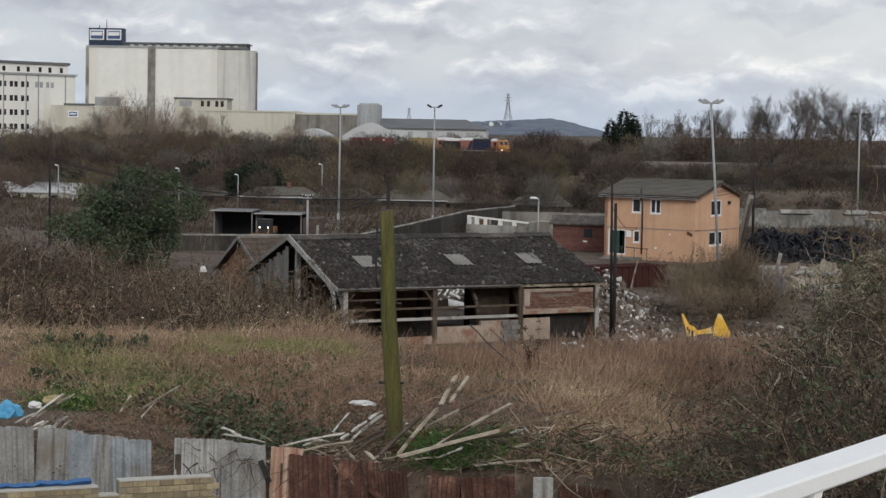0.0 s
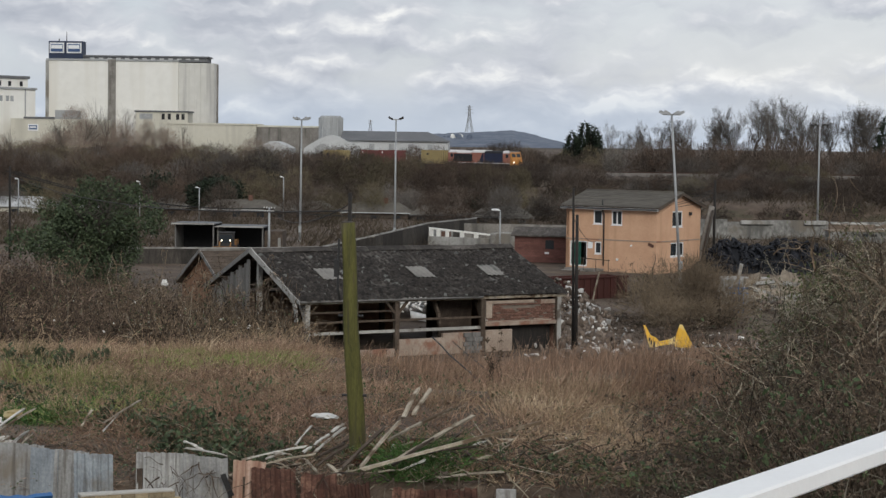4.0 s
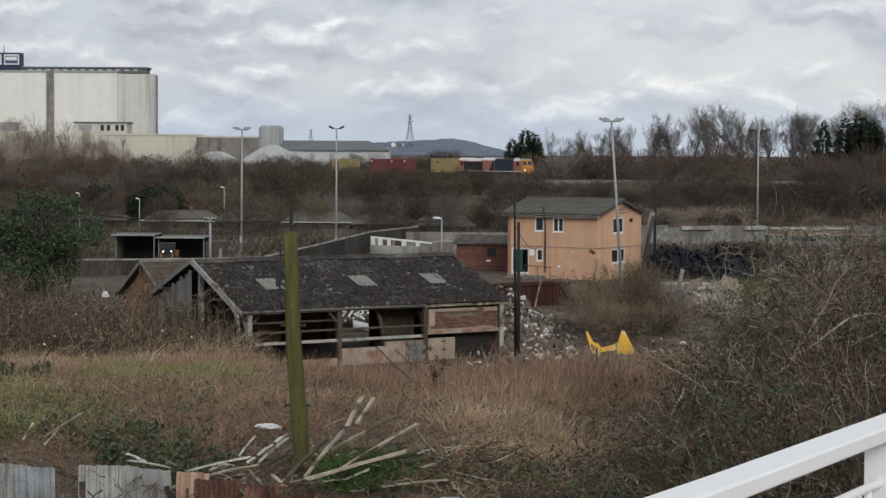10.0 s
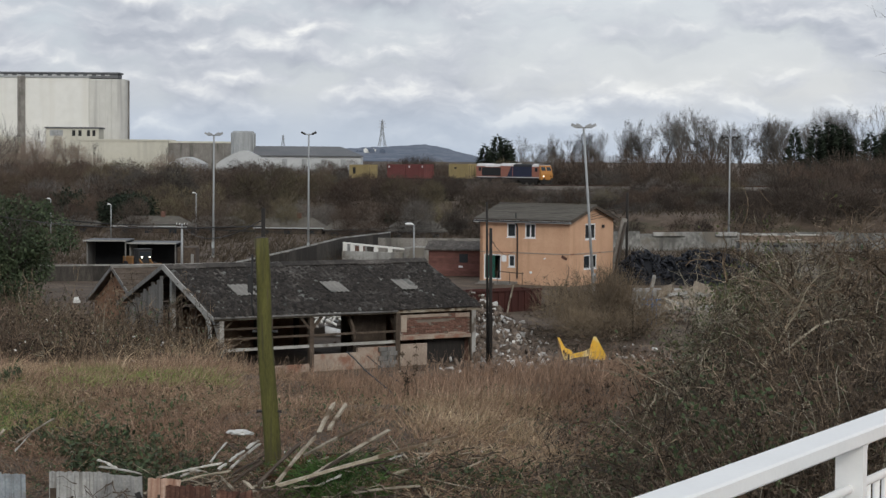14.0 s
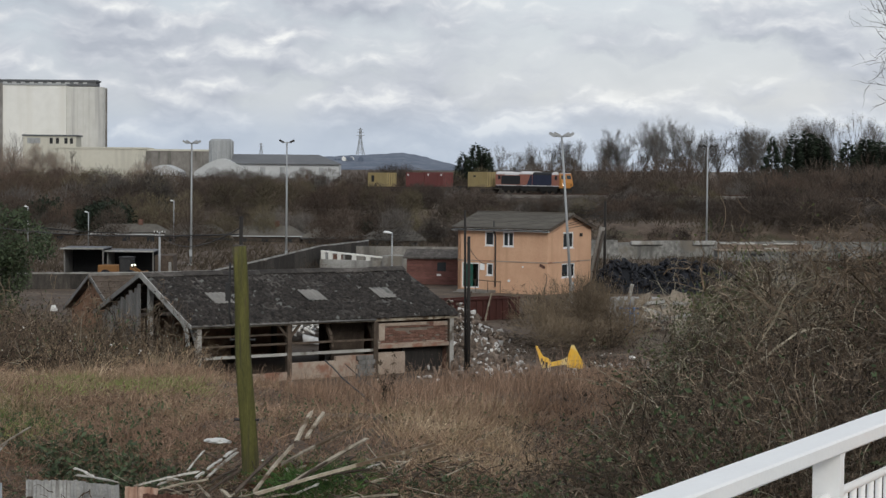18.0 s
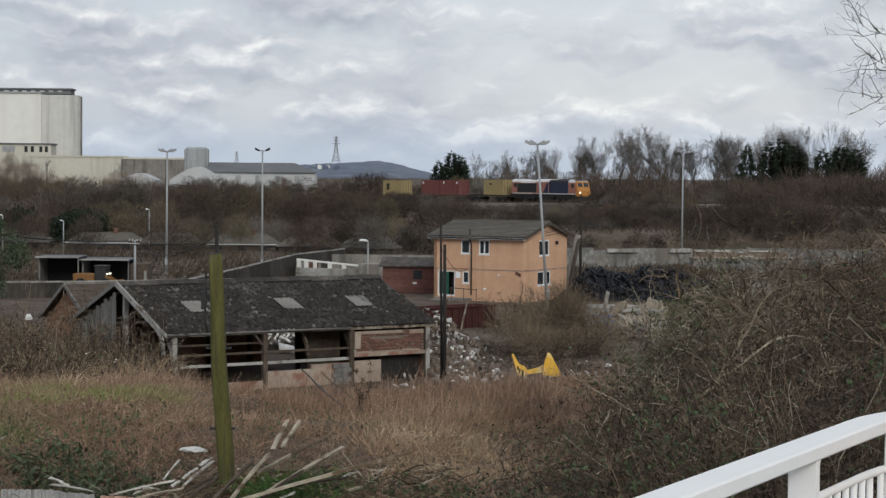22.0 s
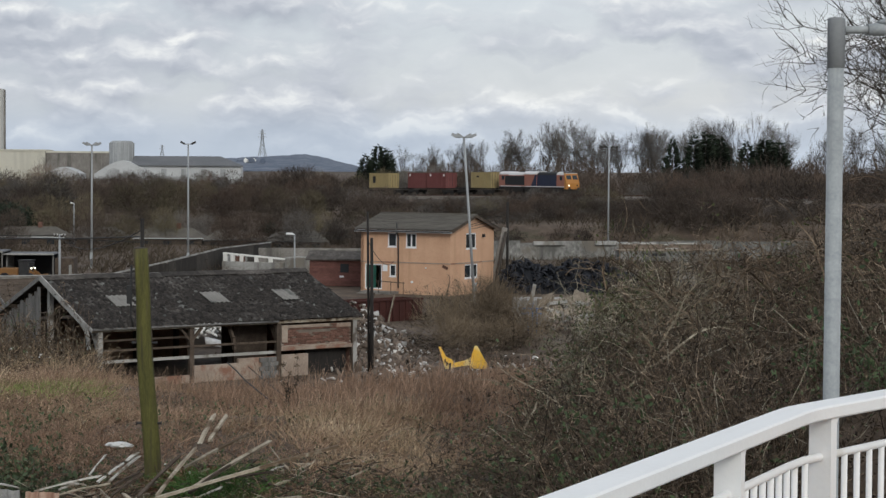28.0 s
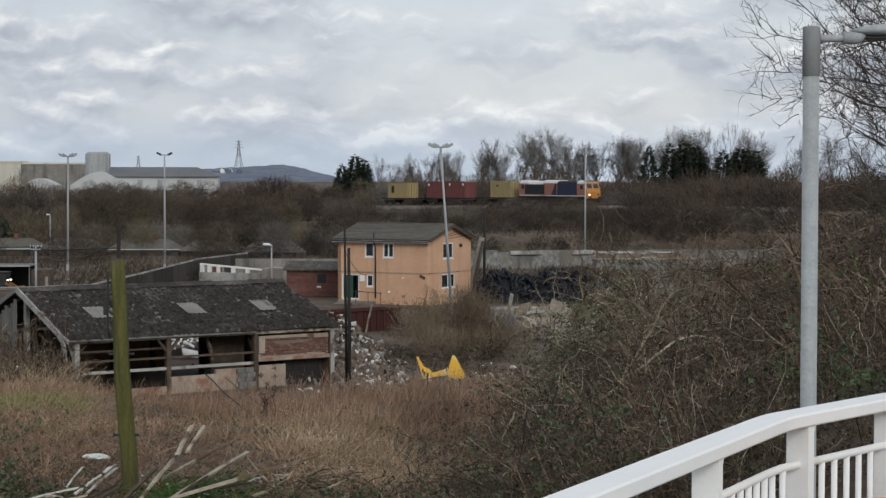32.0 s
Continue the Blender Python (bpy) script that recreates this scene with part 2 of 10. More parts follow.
M["hut_brown"] = material("purple_brown_boards", [(0.10, 0.045, 0.038), (0.15, 0.07, 0.058), (0.20, 0.10, 0.085)], 1.5, 0.9, bump=0.2, fine=14, vary=0.15)
M["rough_grass"] = material("dull_rough_grass", [(0.048, 0.037, 0.027), (0.075, 0.058, 0.041), (0.11, 0.088, 0.062)], 0.08, 0.95, bump=0, fine=1, island=0.3)
M["brick_orange"] = material("weathered_orange_brick", [(0.15, 0.08, 0.05), (0.25, 0.14, 0.085), (0.33, 0.20, 0.13)], 3, 0.9, bump=0.3, fine=30)
M["lichen"] = material("pale_lichen", [(0.075, 0.075, 0.069), (0.15, 0.15, 0.14)], 6, 1.0, bump=0.2, fine=30, island=0.4)
M["batten"] = material("dirty_painted_batten", [(0.34, 0.32, 0.28), (0.52, 0.50, 0.46), (0.66, 0.645, 0.61)], 5, 0.8, bump=0.2, fine=30, vary=0.3, wear=((0.20, 0.165, 0.125), 0.45))
# brown brick, darkened to pass also for shaded gaps between pale lumps
M["rubble_brown"] = material("brick_rubble_gap_shade", [(0.06, 0.045, 0.036), (0.14, 0.108, 0.085), (0.28, 0.23, 0.19)], 2, 0.95, bump=0.3, fine=14, island=0.5)
# orange kept dull and dark
M["loader_paint"] = material("dull_orange_loader_paint", [(0.16, 0.08, 0.03), (0.26, 0.13, 0.045)], 1, 0.7, bump=0.1, fine=8)
M["twig_pale"] = material("pale_bare_twigs", [(0.18, 0.135, 0.105), (0.26, 0.205, 0.165), (0.34, 0.28, 0.23)], 0.12, 1.0, bump=0, fine=0.8, vary=0.15)
M["upvc"] = material("white_plastic_frame", [(0.72, 0.73, 0.73), (0.82, 0.82, 0.82)], 4, 0.4, bump=0.02)
M["glass"] = glass("window_glass")
# black paint, used also to colour in the dark behind openings
M["black"] = material("black_void_paint", [(0.012, 0.012, 0.013), (0.03, 0.03, 0.032)], 2, 0.7, bump=0.1)
M["iron"] = material("dark_iron", [(0.03, 0.03, 0.032), (0.07, 0.068, 0.066)], 4, 0.6, 0.5, 0.1, 20)
M["door_green"] = material("green_door", [(0.012, 0.06, 0.045), (0.02, 0.10, 0.07)], 2, 0.55, bump=0.05)
M["rubber"] = material("black_rubber", [(0.010, 0.011, 0.014), (0.022, 0.024, 0.031)], 5, 0.75, bump=0.3, fine=25, vary=0.4)
M["rubble"] = material("broken_rubble", [(0.28, 0.265, 0.245), (0.46, 0.445, 0.42), (0.68, 0.67, 0.65)], 2, 0.92, bump=0.3, fine=14, island=0.55)
M["concrete"] = material("stained_concrete", [(0.20, 0.195, 0.18), (0.33, 0.325, 0.305), (0.45, 0.44, 0.42)], 0.5, 0.9, bump=0.25, fine=6, streak=((0.13, 0.125, 0.115), 1.2), wear=((0.2, 0.18, 0.15), 0.3))
M["concrete_dark"] = material("dirty_concrete", [(0.13, 0.12, 0.105), (0.22, 0.205, 0.185), (0.33, 0.315, 0.29)], 0.5, 0.92, bump=0.3, fine=6, streak=((0.09, 0.085, 0.075), 1.2))
M["slab_tan"] = material("tan_broken_concrete", [(0.16, 0.13, 0.10), (0.28, 0.235, 0.185), (0.40, 0.35, 0.285)], 1.5, 0.92, bump=0.3, fine=10)
M["silo_white"] = material("silo_render", [(0.70, 0.69, 0.645), (0.76, 0.75, 0.705), (0.80, 0.79, 0.745)], 0.05, 0.9, bump=0.0, fine=0.5, streak=((0.69, 0.67, 0.61), 0.25))
# streaked silo render, base darkened for the shade of the turned-away end
M["silo_stain_shaded"] = material("stained_shaded_silo_render", [(0.50, 0.49, 0.455), (0.58, 0.57, 0.53), (0.65, 0.64, 0.60)], 0.06, 0.9, bump=0.0, fine=0.5, streak=((0.40, 0.39, 0.37), 0.45))
M["grey_pale"] = material("pale_grey_sheeting", [(0.42, 0.43, 0.43), (0.52, 0.53, 0.53)], 0.12, 0.7, bump=0.0, fine=1.5)
M["wall_stained"] = material("rain_stained_concrete", [(0.06, 0.058, 0.053), (0.17, 0.167, 0.156), (0.40, 0.392, 0.368)], 0.45, 0.92, bump=0.25, fine=2.5, streak=((0.11, 0.108, 0.10), 0.9), wear=((0.17, 0.15, 0.125), 0.35))
M["roof_grey"] = material("grey_roof_sheet", [(0.10, 0.105, 0.11), (0.17, 0.172, 0.178)], 0.2, 0.8, bump=0.0, fine=2)
M["cream"] = material("cream_cladding", [(0.52, 0.50, 0.42), (0.60, 0.575, 0.49)], 0.08, 0.8, bump=0.0, fine=1, streak=((0.45, 0.43, 0.365), 0.4))
M["blue_dark"] = material("dark_blue_panel", [(0.02, 0.03, 0.06), (0.035, 0.05, 0.09)], 0.3, 0.6, bump=0.0)
M["blue_sign"] = material("blue_sign_panel", [(0.05, 0.09, 0.19), (0.07, 0.12, 0.24)], 0.3, 0.5, bump=0.0)
M["grey_far"] = material("far_grey_cladding", [(0.28, 0.29, 0.29), (0.40, 0.41, 0.41)], 0.12, 0.8, bump=0.0, fine=1.5, streak=((0.22, 0.225, 0.225), 0.5))
# haze of the distance is mixed into this blue-grey
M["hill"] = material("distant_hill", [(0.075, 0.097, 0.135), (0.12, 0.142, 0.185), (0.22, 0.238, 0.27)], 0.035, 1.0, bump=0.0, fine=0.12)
M["yellow"] = material("faded_yellow_paint", [(0.25, 0.195, 0.095), (0.31, 0.245, 0.12), (0.38, 0.31, 0.16)], 0.7, 0.7, bump=0.05, fine=8, streak=((0.33, 0.24, 0.10), 1.5))
M["crimson"] = material("faded_red_paint", [(0.12, 0.042, 0.040), (0.165, 0.058, 0.054), (0.20, 0.082, 0.074)], 0.7, 0.7, bump=0.05, fine=8, streak=((0.14, 0.04, 0.035), 1.5))
M["loco_orange"] = material("orange_engine_paint", [(0.27, 0.105, 0.072), (0.35, 0.15, 0.108)], 1, 0.5, bump=0.03, fine=10)
M["loco_blue"] = material("dark_blue_engine_paint", [(0.014, 0.018, 0.04), (0.025, 0.032, 0.065)], 1, 0.5, bump=0.03)
# pale sooty roof, white highlights of its curve included in the colour
M["loco_roof"] = material("sooty_pale_highlit_roof", [(0.55, 0.53, 0.52), (0.70, 0.68, 0.67)], 0.6, 0.55, bump=0.05, wear=((0.32, 0.28, 0.27), 0.2))
M["loco_yellow"] = material("warning_yellow", [(0.38, 0.165, 0.04), (0.47, 0.215, 0.055)], 1, 0.5, bump=0.02)
M["underframe"] = material("dirty_underframe", [(0.015, 0.014, 0.013), (0.04, 0.036, 0.032)], 2, 0.85, bump=0.2)
M["lamp_lit"] = material("lit_headlamp", [(1, 0.95, 0.85), (1, 0.97, 0.9)], 1, 0.4, bump=0, glow=((1, 0.9, 0.7), 3.0))
M["plastic_yellow"] = material("bright_yellow_plastic", [(0.66, 0.36, 0.035), (0.80, 0.50, 0.07)], 2, 0.55, bump=0.1, wear=((0.72, 0.55, 0.22), 0.3))
M["plastic_orange"] = material("orange_plastic", [(0.85, 0.33, 0.05), (0.92, 0.40, 0.08)], 3, 0.4, bump=0.03)
M["bin_blue"] = material("blue_plastic_sheet", [(0.02, 0.09, 0.24), (0.04, 0.15, 0.36)], 2, 0.5, bump=0.15)
M["cyan"] = material("light_blue_plastic", [(0.06, 0.28, 0.50), (0.12, 0.40, 0.62)], 3, 0.5, bump=0.1)
M["rag_white"] = material("pale_rubbish", [(0.50, 0.49, 0.46), (0.68, 0.67, 0.64), (0.78, 0.77, 0.74)], 5, 0.8, bump=0.2, fine=30, vary=0.2)
M["cable"] = material("cable", [(0.02, 0.02, 0.02), (0.035, 0.035, 0.035)], 2, 0.7, bump=0)
# plants
M["twig"] = material("bare_brown_twigs", [(0.025, 0.018, 0.013), (0.083, 0.061, 0.043), (0.34, 0.27, 0.20)], 0.6, 0.95, bump=0, fine=4, island=0.88, vary=0.45)
M["cane_dull"] = material("dull_olive_canes", [(0.105, 0.09, 0.062), (0.235, 0.205, 0.15), (0.43, 0.39, 0.30)], 0.8, 0.9, bump=0, fine=5, island=0.6, vary=0.3)
M["bough_pale"] = material("pale_lichened_boughs", [(0.17, 0.15, 0.11), (0.30, 0.265, 0.20), (0.46, 0.42, 0.335)], 0.8, 0.9, bump=0, fine=5, island=0.3, vary=0.25)
M["twig_dark"] = material("dark_bare_twigs", [(0.029, 0.022, 0.017), (0.060, 0.046, 0.036), (0.103, 0.079, 0.064)], 0.12, 1.0, bump=0, fine=0.8, vary=0.38)
M["twig_deep"] = material("deep_brown_twigs", [(0.040, 0.028, 0.021), (0.10, 0.07, 0.053), (0.22, 0.16, 0.12)], 0.6, 0.95, bump=0, fine=4, island=0.85, vary=0.4)
M["grass_deep"] = material("deep_green_weeds", [(0.03, 0.07, 0.018), (0.065, 0.125, 0.032), (0.12, 0.19, 0.055)], 0.5, 0.9, bump=0, fine=3, island=0.4)
M["twig_far"] = material("far_bare_twigs", [(0.050, 0.034, 0.026), (0.084, 0.060, 0.045), (0.130, 0.094, 0.072)], 0.12, 1.0, bump=0, fine=0.8, vary=0.34)
M["twig_grey"] = material("grey_bare_twigs", [(0.074, 0.066, 0.059), (0.118, 0.106, 0.094), (0.155, 0.141, 0.126)], 0.12, 1.0, bump=0, fine=0.8, vary=0.38)
M["twig_olive"] = material("olive_bare_twigs", [(0.072, 0.062, 0.038), (0.111, 0.093, 0.058), (0.145, 0.123, 0.076)], 0.12, 1.0, bump=0, fine=0.8, vary=0.38)
M["twig_fuzz"] = material("fine_olive_brown_twigs", [(0.10, 0.075, 0.05), (0.17, 0.13, 0.088), (0.24, 0.19, 0.13)], 0.3, 1.0, bump=0, fine=2, vary=0.2)
M["bark"] = material("dark_bark", [(0.03, 0.025, 0.02), (0.07, 0.06, 0.05), (0.11, 0.10, 0.085)], 3, 0.95, bump=0.4, fine=20)
M["cane"] = material("bramble_canes", [(0.034, 0.023, 0.016), (0.10, 0.073, 0.049), (0.31, 0.24, 0.17)], 0.8, 0.9, bump=0, fine=5, island=0.75, vary=0.35)
M["cane_pale"] = material("pale_dead_canes", [(0.26, 0.23, 0.175), (0.42, 0.38, 0.30)], 0.8, 0.9, bump=0, fine=5, island=0.3)
M["leaf_dead"] = material("dead_leaves", [(0.028, 0.021, 0.014), (0.076, 0.056, 0.038), (0.21, 0.155, 0.108)], 1, 0.95, bump=0, fine=5, island=0.5, vary=0.3)
# dead leaves darkened to paint in the shade between thicket twigs
M["leaf_dark"] = material("gap_shade_leaves", [(0.018, 0.0125, 0.0085), (0.048, 0.034, 0.023), (0.14, 0.10, 0.068)], 1, 0.95, bump=0, fine=5, island=0.5, vary=0.3)
M["leaf_russet"] = material("russet_dead_leaves", [(0.06, 0.038, 0.026), (0.15, 0.098, 0.067), (0.34, 0.24, 0.17)], 1, 0.95, bump=0, fine=5, island=0.5, vary=0.3)
M["leaf_rust"] = material("rust_coloured_leaves", [(0.05, 0.022, 0.014), (0.12, 0.055, 0.035), (0.22, 0.11, 0.075)], 1, 0.95, bump=0, fine=5, island=0.5)
M["leaf_green"] = material("dark_green_leaves", [(0.028, 0.05, 0.021), (0.06, 0.09, 0.04), (0.11, 0.145, 0.07)], 1, 0.75, bump=0, fine=5, island=0.4)
M["leaf_olive"] = material("olive_green_leaves", [(0.045, 0.052, 0.02), (0.085, 0.096, 0.039), (0.15, 0.16, 0.075)], 1, 0.8, bump=0, fine=5, island=0.4)
M["leaf_holm"] = material("evergreen_leaves", [(0.032, 0.045, 0.024), (0.055, 0.076, 0.038), (0.09, 0.115, 0.06)], 1, 0.7, bump=0, fine=5, island=0.45)
M["conifer"] = material("conifer_needles", [(0.014, 0.021, 0.013), (0.032, 0.044, 0.027)], 0.6, 0.95, bump=0, fine=4, island=0.4)
M["straw"] = material("dry_grass", [(0.17, 0.12, 0.075), (0.36, 0.265, 0.17), (0.60, 0.475, 0.33)], 0.22, 0.95, bump=0, fine=1.2, island=0.4)
M["straw_brown"] = material("dead_weeds", [(0.10, 0.060, 0.040), (0.26, 0.168, 0.115), (0.50, 0.36, 0.26)], 0.22, 0.95, bump=0, fine=1.2, island=0.5)
M["grass_olive"] = material("olive_old_grass", [(0.06, 0.06, 0.022), (0.115, 0.11, 0.045), (0.20, 0.175, 0.085)], 0.5, 0.9, bump=0, fine=3, island=0.4)
M["leaf_pale"] = material("pale_dry_leaves", [(0.26, 0.25, 0.20), (0.42, 0.40, 0.34)], 1, 0.9, bump=0, fine=5, island=0.3)
M["grass_green"] = material("green_grass", [(0.12, 0.16, 0.045), (0.23, 0.27, 0.09), (0.36, 0.37, 0.17)], 0.5, 0.9, bump=0, fine=3, island=0.35)

# ---- building helpers ----
def rot(az):
    return Matrix.Rotation(radians(az), 4, "Z")


def add_box(bm, lo, hi, m=None):
    v = [Vector((x, y, z)) for x in (lo[0], hi[0]) for y in (lo[1], hi[1]) for z in (lo[2], hi[2])]
    vs = [bm.verts.new(m @ p if m else p) for p in v]
    for q in ((0, 1, 3, 2), (4, 6, 7, 5), (0, 4, 5, 1), (2, 3, 7, 6), (0, 2, 6, 4), (1, 5, 7, 3)):
        bm.faces.new([vs[i] for i in q])
    return vs


def add_bar(bm, a, b, w, h, up=(0, 0, 1)):
    """A straight bar from a to b, w wide and h high."""
    a, b = Vector(a), Vector(b)
    d = (b - a).normalized()
    s = d.cross(Vector(up))
    s = s.normalized() if s.length > 1e-4 else Vector((1, 0, 0))
    u = s.cross(d).normalized()
    ring = [[bm.verts.new(p + s * x * w / 2 + u * y * h / 2) for x, y in ((-1, -1), (1, -1), (1, 1), (-1, 1))] for p in (a, b)]
    for i in range(4):
        bm.faces.new((ring[0][i], ring[0][(i + 1) % 4], ring[1][(i + 1) % 4], ring[1][i]))
    bm.faces.new(ring[0][::-1])
    bm.faces.new(ring[1])


def add_tube(bm, pts, radii, n=8, cap=True):
    """A round tube through pts; radii one a point."""
    rings = []
    pts = [Vector(p) for p in pts]
    for i, p in enumerate(pts):
        d = (pts[min(i + 1, len(pts) - 1)] - pts[max(i - 1, 0)]).normalized()
        s = d.cross(Vector((0, 0, 1)) if abs(d.z) < 0.95 else Vector((0, 1, 0))).normalized()
        u = s.cross(d)
        rings.append([bm.verts.new(p + (s * math.cos(k * math.tau / n) + u * math.sin(k * math.tau / n)) * radii[i]) for k in range(n)])
    for a, b in zip(rings, rings[1:]):
        for k in range(n):
            f = bm.faces.new((a[k], a[(k + 1) % n], b[(k + 1) % n], b[k]))
            f.smooth = n > 5
    if cap:
        bm.faces.new(rings[0][::-1])
        bm.faces.new(rings[-1])


def add_prism(bm, poly, a, b, m=None):
    """The polygon (pairs) pushed from a to b along local y: poly is (x, z)."""
    lo = [bm.verts.new((m @ Vector((x, a, z))) if m else (x, a, z)) for x, z in poly]
    hi = [bm.verts.new((m @ Vector((x, b, z))) if m else (x, b, z)) for x, z in poly]
    bm.faces.new(lo)
    bm.faces.new(hi[::-1])
    for i in range(len(poly)):
        j = (i + 1) % len(poly)
        bm.faces.new((lo[j], lo[i], hi[i], hi[j]))


def add_quad(bm, *pts):
    bm.faces.new([bm.verts.new(p) for p in pts])


def finish(bm, bevel=0.0):
    bmesh.ops.recalc_face_normals(bm, faces=bm.faces)
    if bevel:
        bmesh.ops.bevel(bm, geom=list(bm.edges), offset=bevel, segments=1, affect="EDGES", clamp_overlap=True)
    return bm


def to_mesh(name, bm, mat):
    me = bpy.data.meshes.new(name)
    bm.to_mesh(me)
    bm.free()
    for m in mat if isinstance(mat, (list, tuple)) else [mat]:
        me.materials.append(m)
    return me


def part(name, bm, mat, parent=None, label="", bevel=0.0):
    """Links a bmesh as one mesh object under a thing or a part."""
    ob = new(name, to_mesh(name, finish(bm, bevel), mat))
    ob.parent = parent
    return tagged(ob, label)


def piece(name, me, m, parent):
    """A piece that shares its mesh with others like it."""
    ob = new(name, me)
    ob.parent = parent
    ob.matrix_basis = m
    return ob


def thing(name, label, category, m=None, group="", kind=""):
    ob = new(name)
    ob.empty_display_size = 0.3
    if m is not None:
        ob.matrix_basis = m
    return tagged(ob, label, category, group, kind)


def box_part(name, lo, hi, mat, parent, label="", bevel=0.0, m=None):
    bm = bmesh.new()
    add_box(bm, lo, hi, m)
    return part(name, bm, mat, parent, label, bevel)


def np_mesh(name, verts, tris, mats, index=None):
    """A mesh out of numpy triangles."""
    me = bpy.data.meshes.new(name)
    me.vertices.add(len(verts))
    me.vertices.foreach_set("co", np.asarray(verts, dtype=np.float32).ravel())
    tris = np.asarray(tris, dtype=np.int32)
    me.loops.add(tris.size)
    me.loops.foreach_set("vertex_index", tris.ravel())
    me.polygons.add(len(tris))
    me.polygons.foreach_set("loop_start", np.arange(0, tris.size, 3, dtype=np.int32))
    for m in mats:
        me.materials.append(m)
    if index is not None:
        me.polygons.foreach_set("material_index", np.asarray(index, dtype=np.int32))
    me.update(calc_edges=True)
    return me


def unit(v):
    return v / np.maximum(1e-9, np.linalg.norm(v, axis=-1, keepdims=True))


def slivers(base, way, width, rng):
    """One tapering triangle for each twig or blade."""
    side = unit(np.cross(way, rng.normal(size=way.shape))) * width[:, None]
    v = np.stack([base - side, base + side, base + way], 1).reshape(-1, 3)
    return v, np.arange(len(v)).reshape(-1, 3)


def leaves_at(centre, size, rng):
    """A small kite-shaped leaf of two triangles for each point."""
    a = unit(rng.normal(size=centre.shape))
    b = unit(np.cross(a, rng.normal(size=centre.shape)))
    s = size[:, None]
    v = np.stack([centre - a * s, centre + b * s * 0.5, centre + a * s, centre - b * s * 0.5], 1).reshape(-1, 3)
    k = np.arange(len(centre))[:, None] * 4
    return v, np.concatenate([k + [0, 1, 2], k + [0, 2, 3]], 1).reshape(-1, 3)


def canes(base, tip, sag, width, rng, steps=5):
    """Arching canes as three-sided tapering rods."""
    n = len(base)
    t = np.linspace(0, 1, steps + 1)
    arch = (4 * t * (1 - t))[None, :, None] * sag[:, None, :]
    bend = rng.normal(size=(n, steps + 1, 3)) * (np.linalg.norm(tip - base, axis=1) * 0.05)[:, None, None]
    bend[:, 0] = 0
    p = base[:, None] + (tip - base)[:, None] * t[None, :, None] + arch + bend
    d = unit(tip - base)
    s = unit(np.cross(d, rng.normal(size=d.shape)))
    u = np.cross(d, s)
    ring = []
    for k in range(3):
        a = k * math.tau / 3
        ring.append(s * math.cos(a) + u * math.sin(a))
    ring = np.stack(ring, 1)
    w = width[:, None] * (1 - 0.75 * t)[None]
    v = p[:, :, None] + ring[:, None] * w[:, :, None, None]
    q = []
    for i in range(steps):
        for k in range(3):
            a, b, c, e = i * 3 + k, i * 3 + (k + 1) % 3, (i + 1) * 3 + (k + 1) % 3, (i + 1) * 3 + k
            q += [(a, b, c), (a, c, e)]
    q = np.array(q)
    tri = (np.arange(n)[:, None, None] * (3 * (steps + 1)) + q[None]).reshape(-1, 3)
    return v.reshape(-1, 3), tri, p


def crooked(base, way, width, rng, steps, wander, droop=0.0):
    """Crooked tapering ribbons from base along way; also their points."""
    n = len(base)
    ln = np.linalg.norm(way, axis=1, keepdims=True) / steps
    d, p = unit(way), base
    pts = [p]
    for k in range(steps):
        d = unit(d + rng.normal(size=(n, 3)) * wander - np.array([0, 0, droop * (k / steps)]))
        p = p + d * ln
        pts.append(p)
    pts = np.stack(pts, 1)
    side = unit(np.cross(way, rng.normal(size=(n, 3))))
    w = width[:, None, None] * (1 - 0.8 * np.linspace(0, 1, steps + 1))[None, :, None]
    v = np.stack([pts - side[:, None] * w, pts + side[:, None] * w], 2).reshape(-1, 3)
    q = []
    for k in range(steps):
        a = 2 * k
        q += [(a, a + 1, a + 3), (a, a + 3, a + 2)]
    tri = (np.arange(n)[:, None, None] * (2 * (steps + 1)) + np.array(q)[None]).reshape(-1, 3)
    return v, tri, pts


def joined(*sets):
    """Several (verts, tris, material index) in one."""
    v, t, ix, o = [], [], [], 0
    for a, b, m in sets:
        v.append(a)
        t.append(b + o)
        ix.append(np.full(len(b), m))
        o += len(a)
    return np.concatenate(v), np.concatenate(t), np.concatenate(ix)


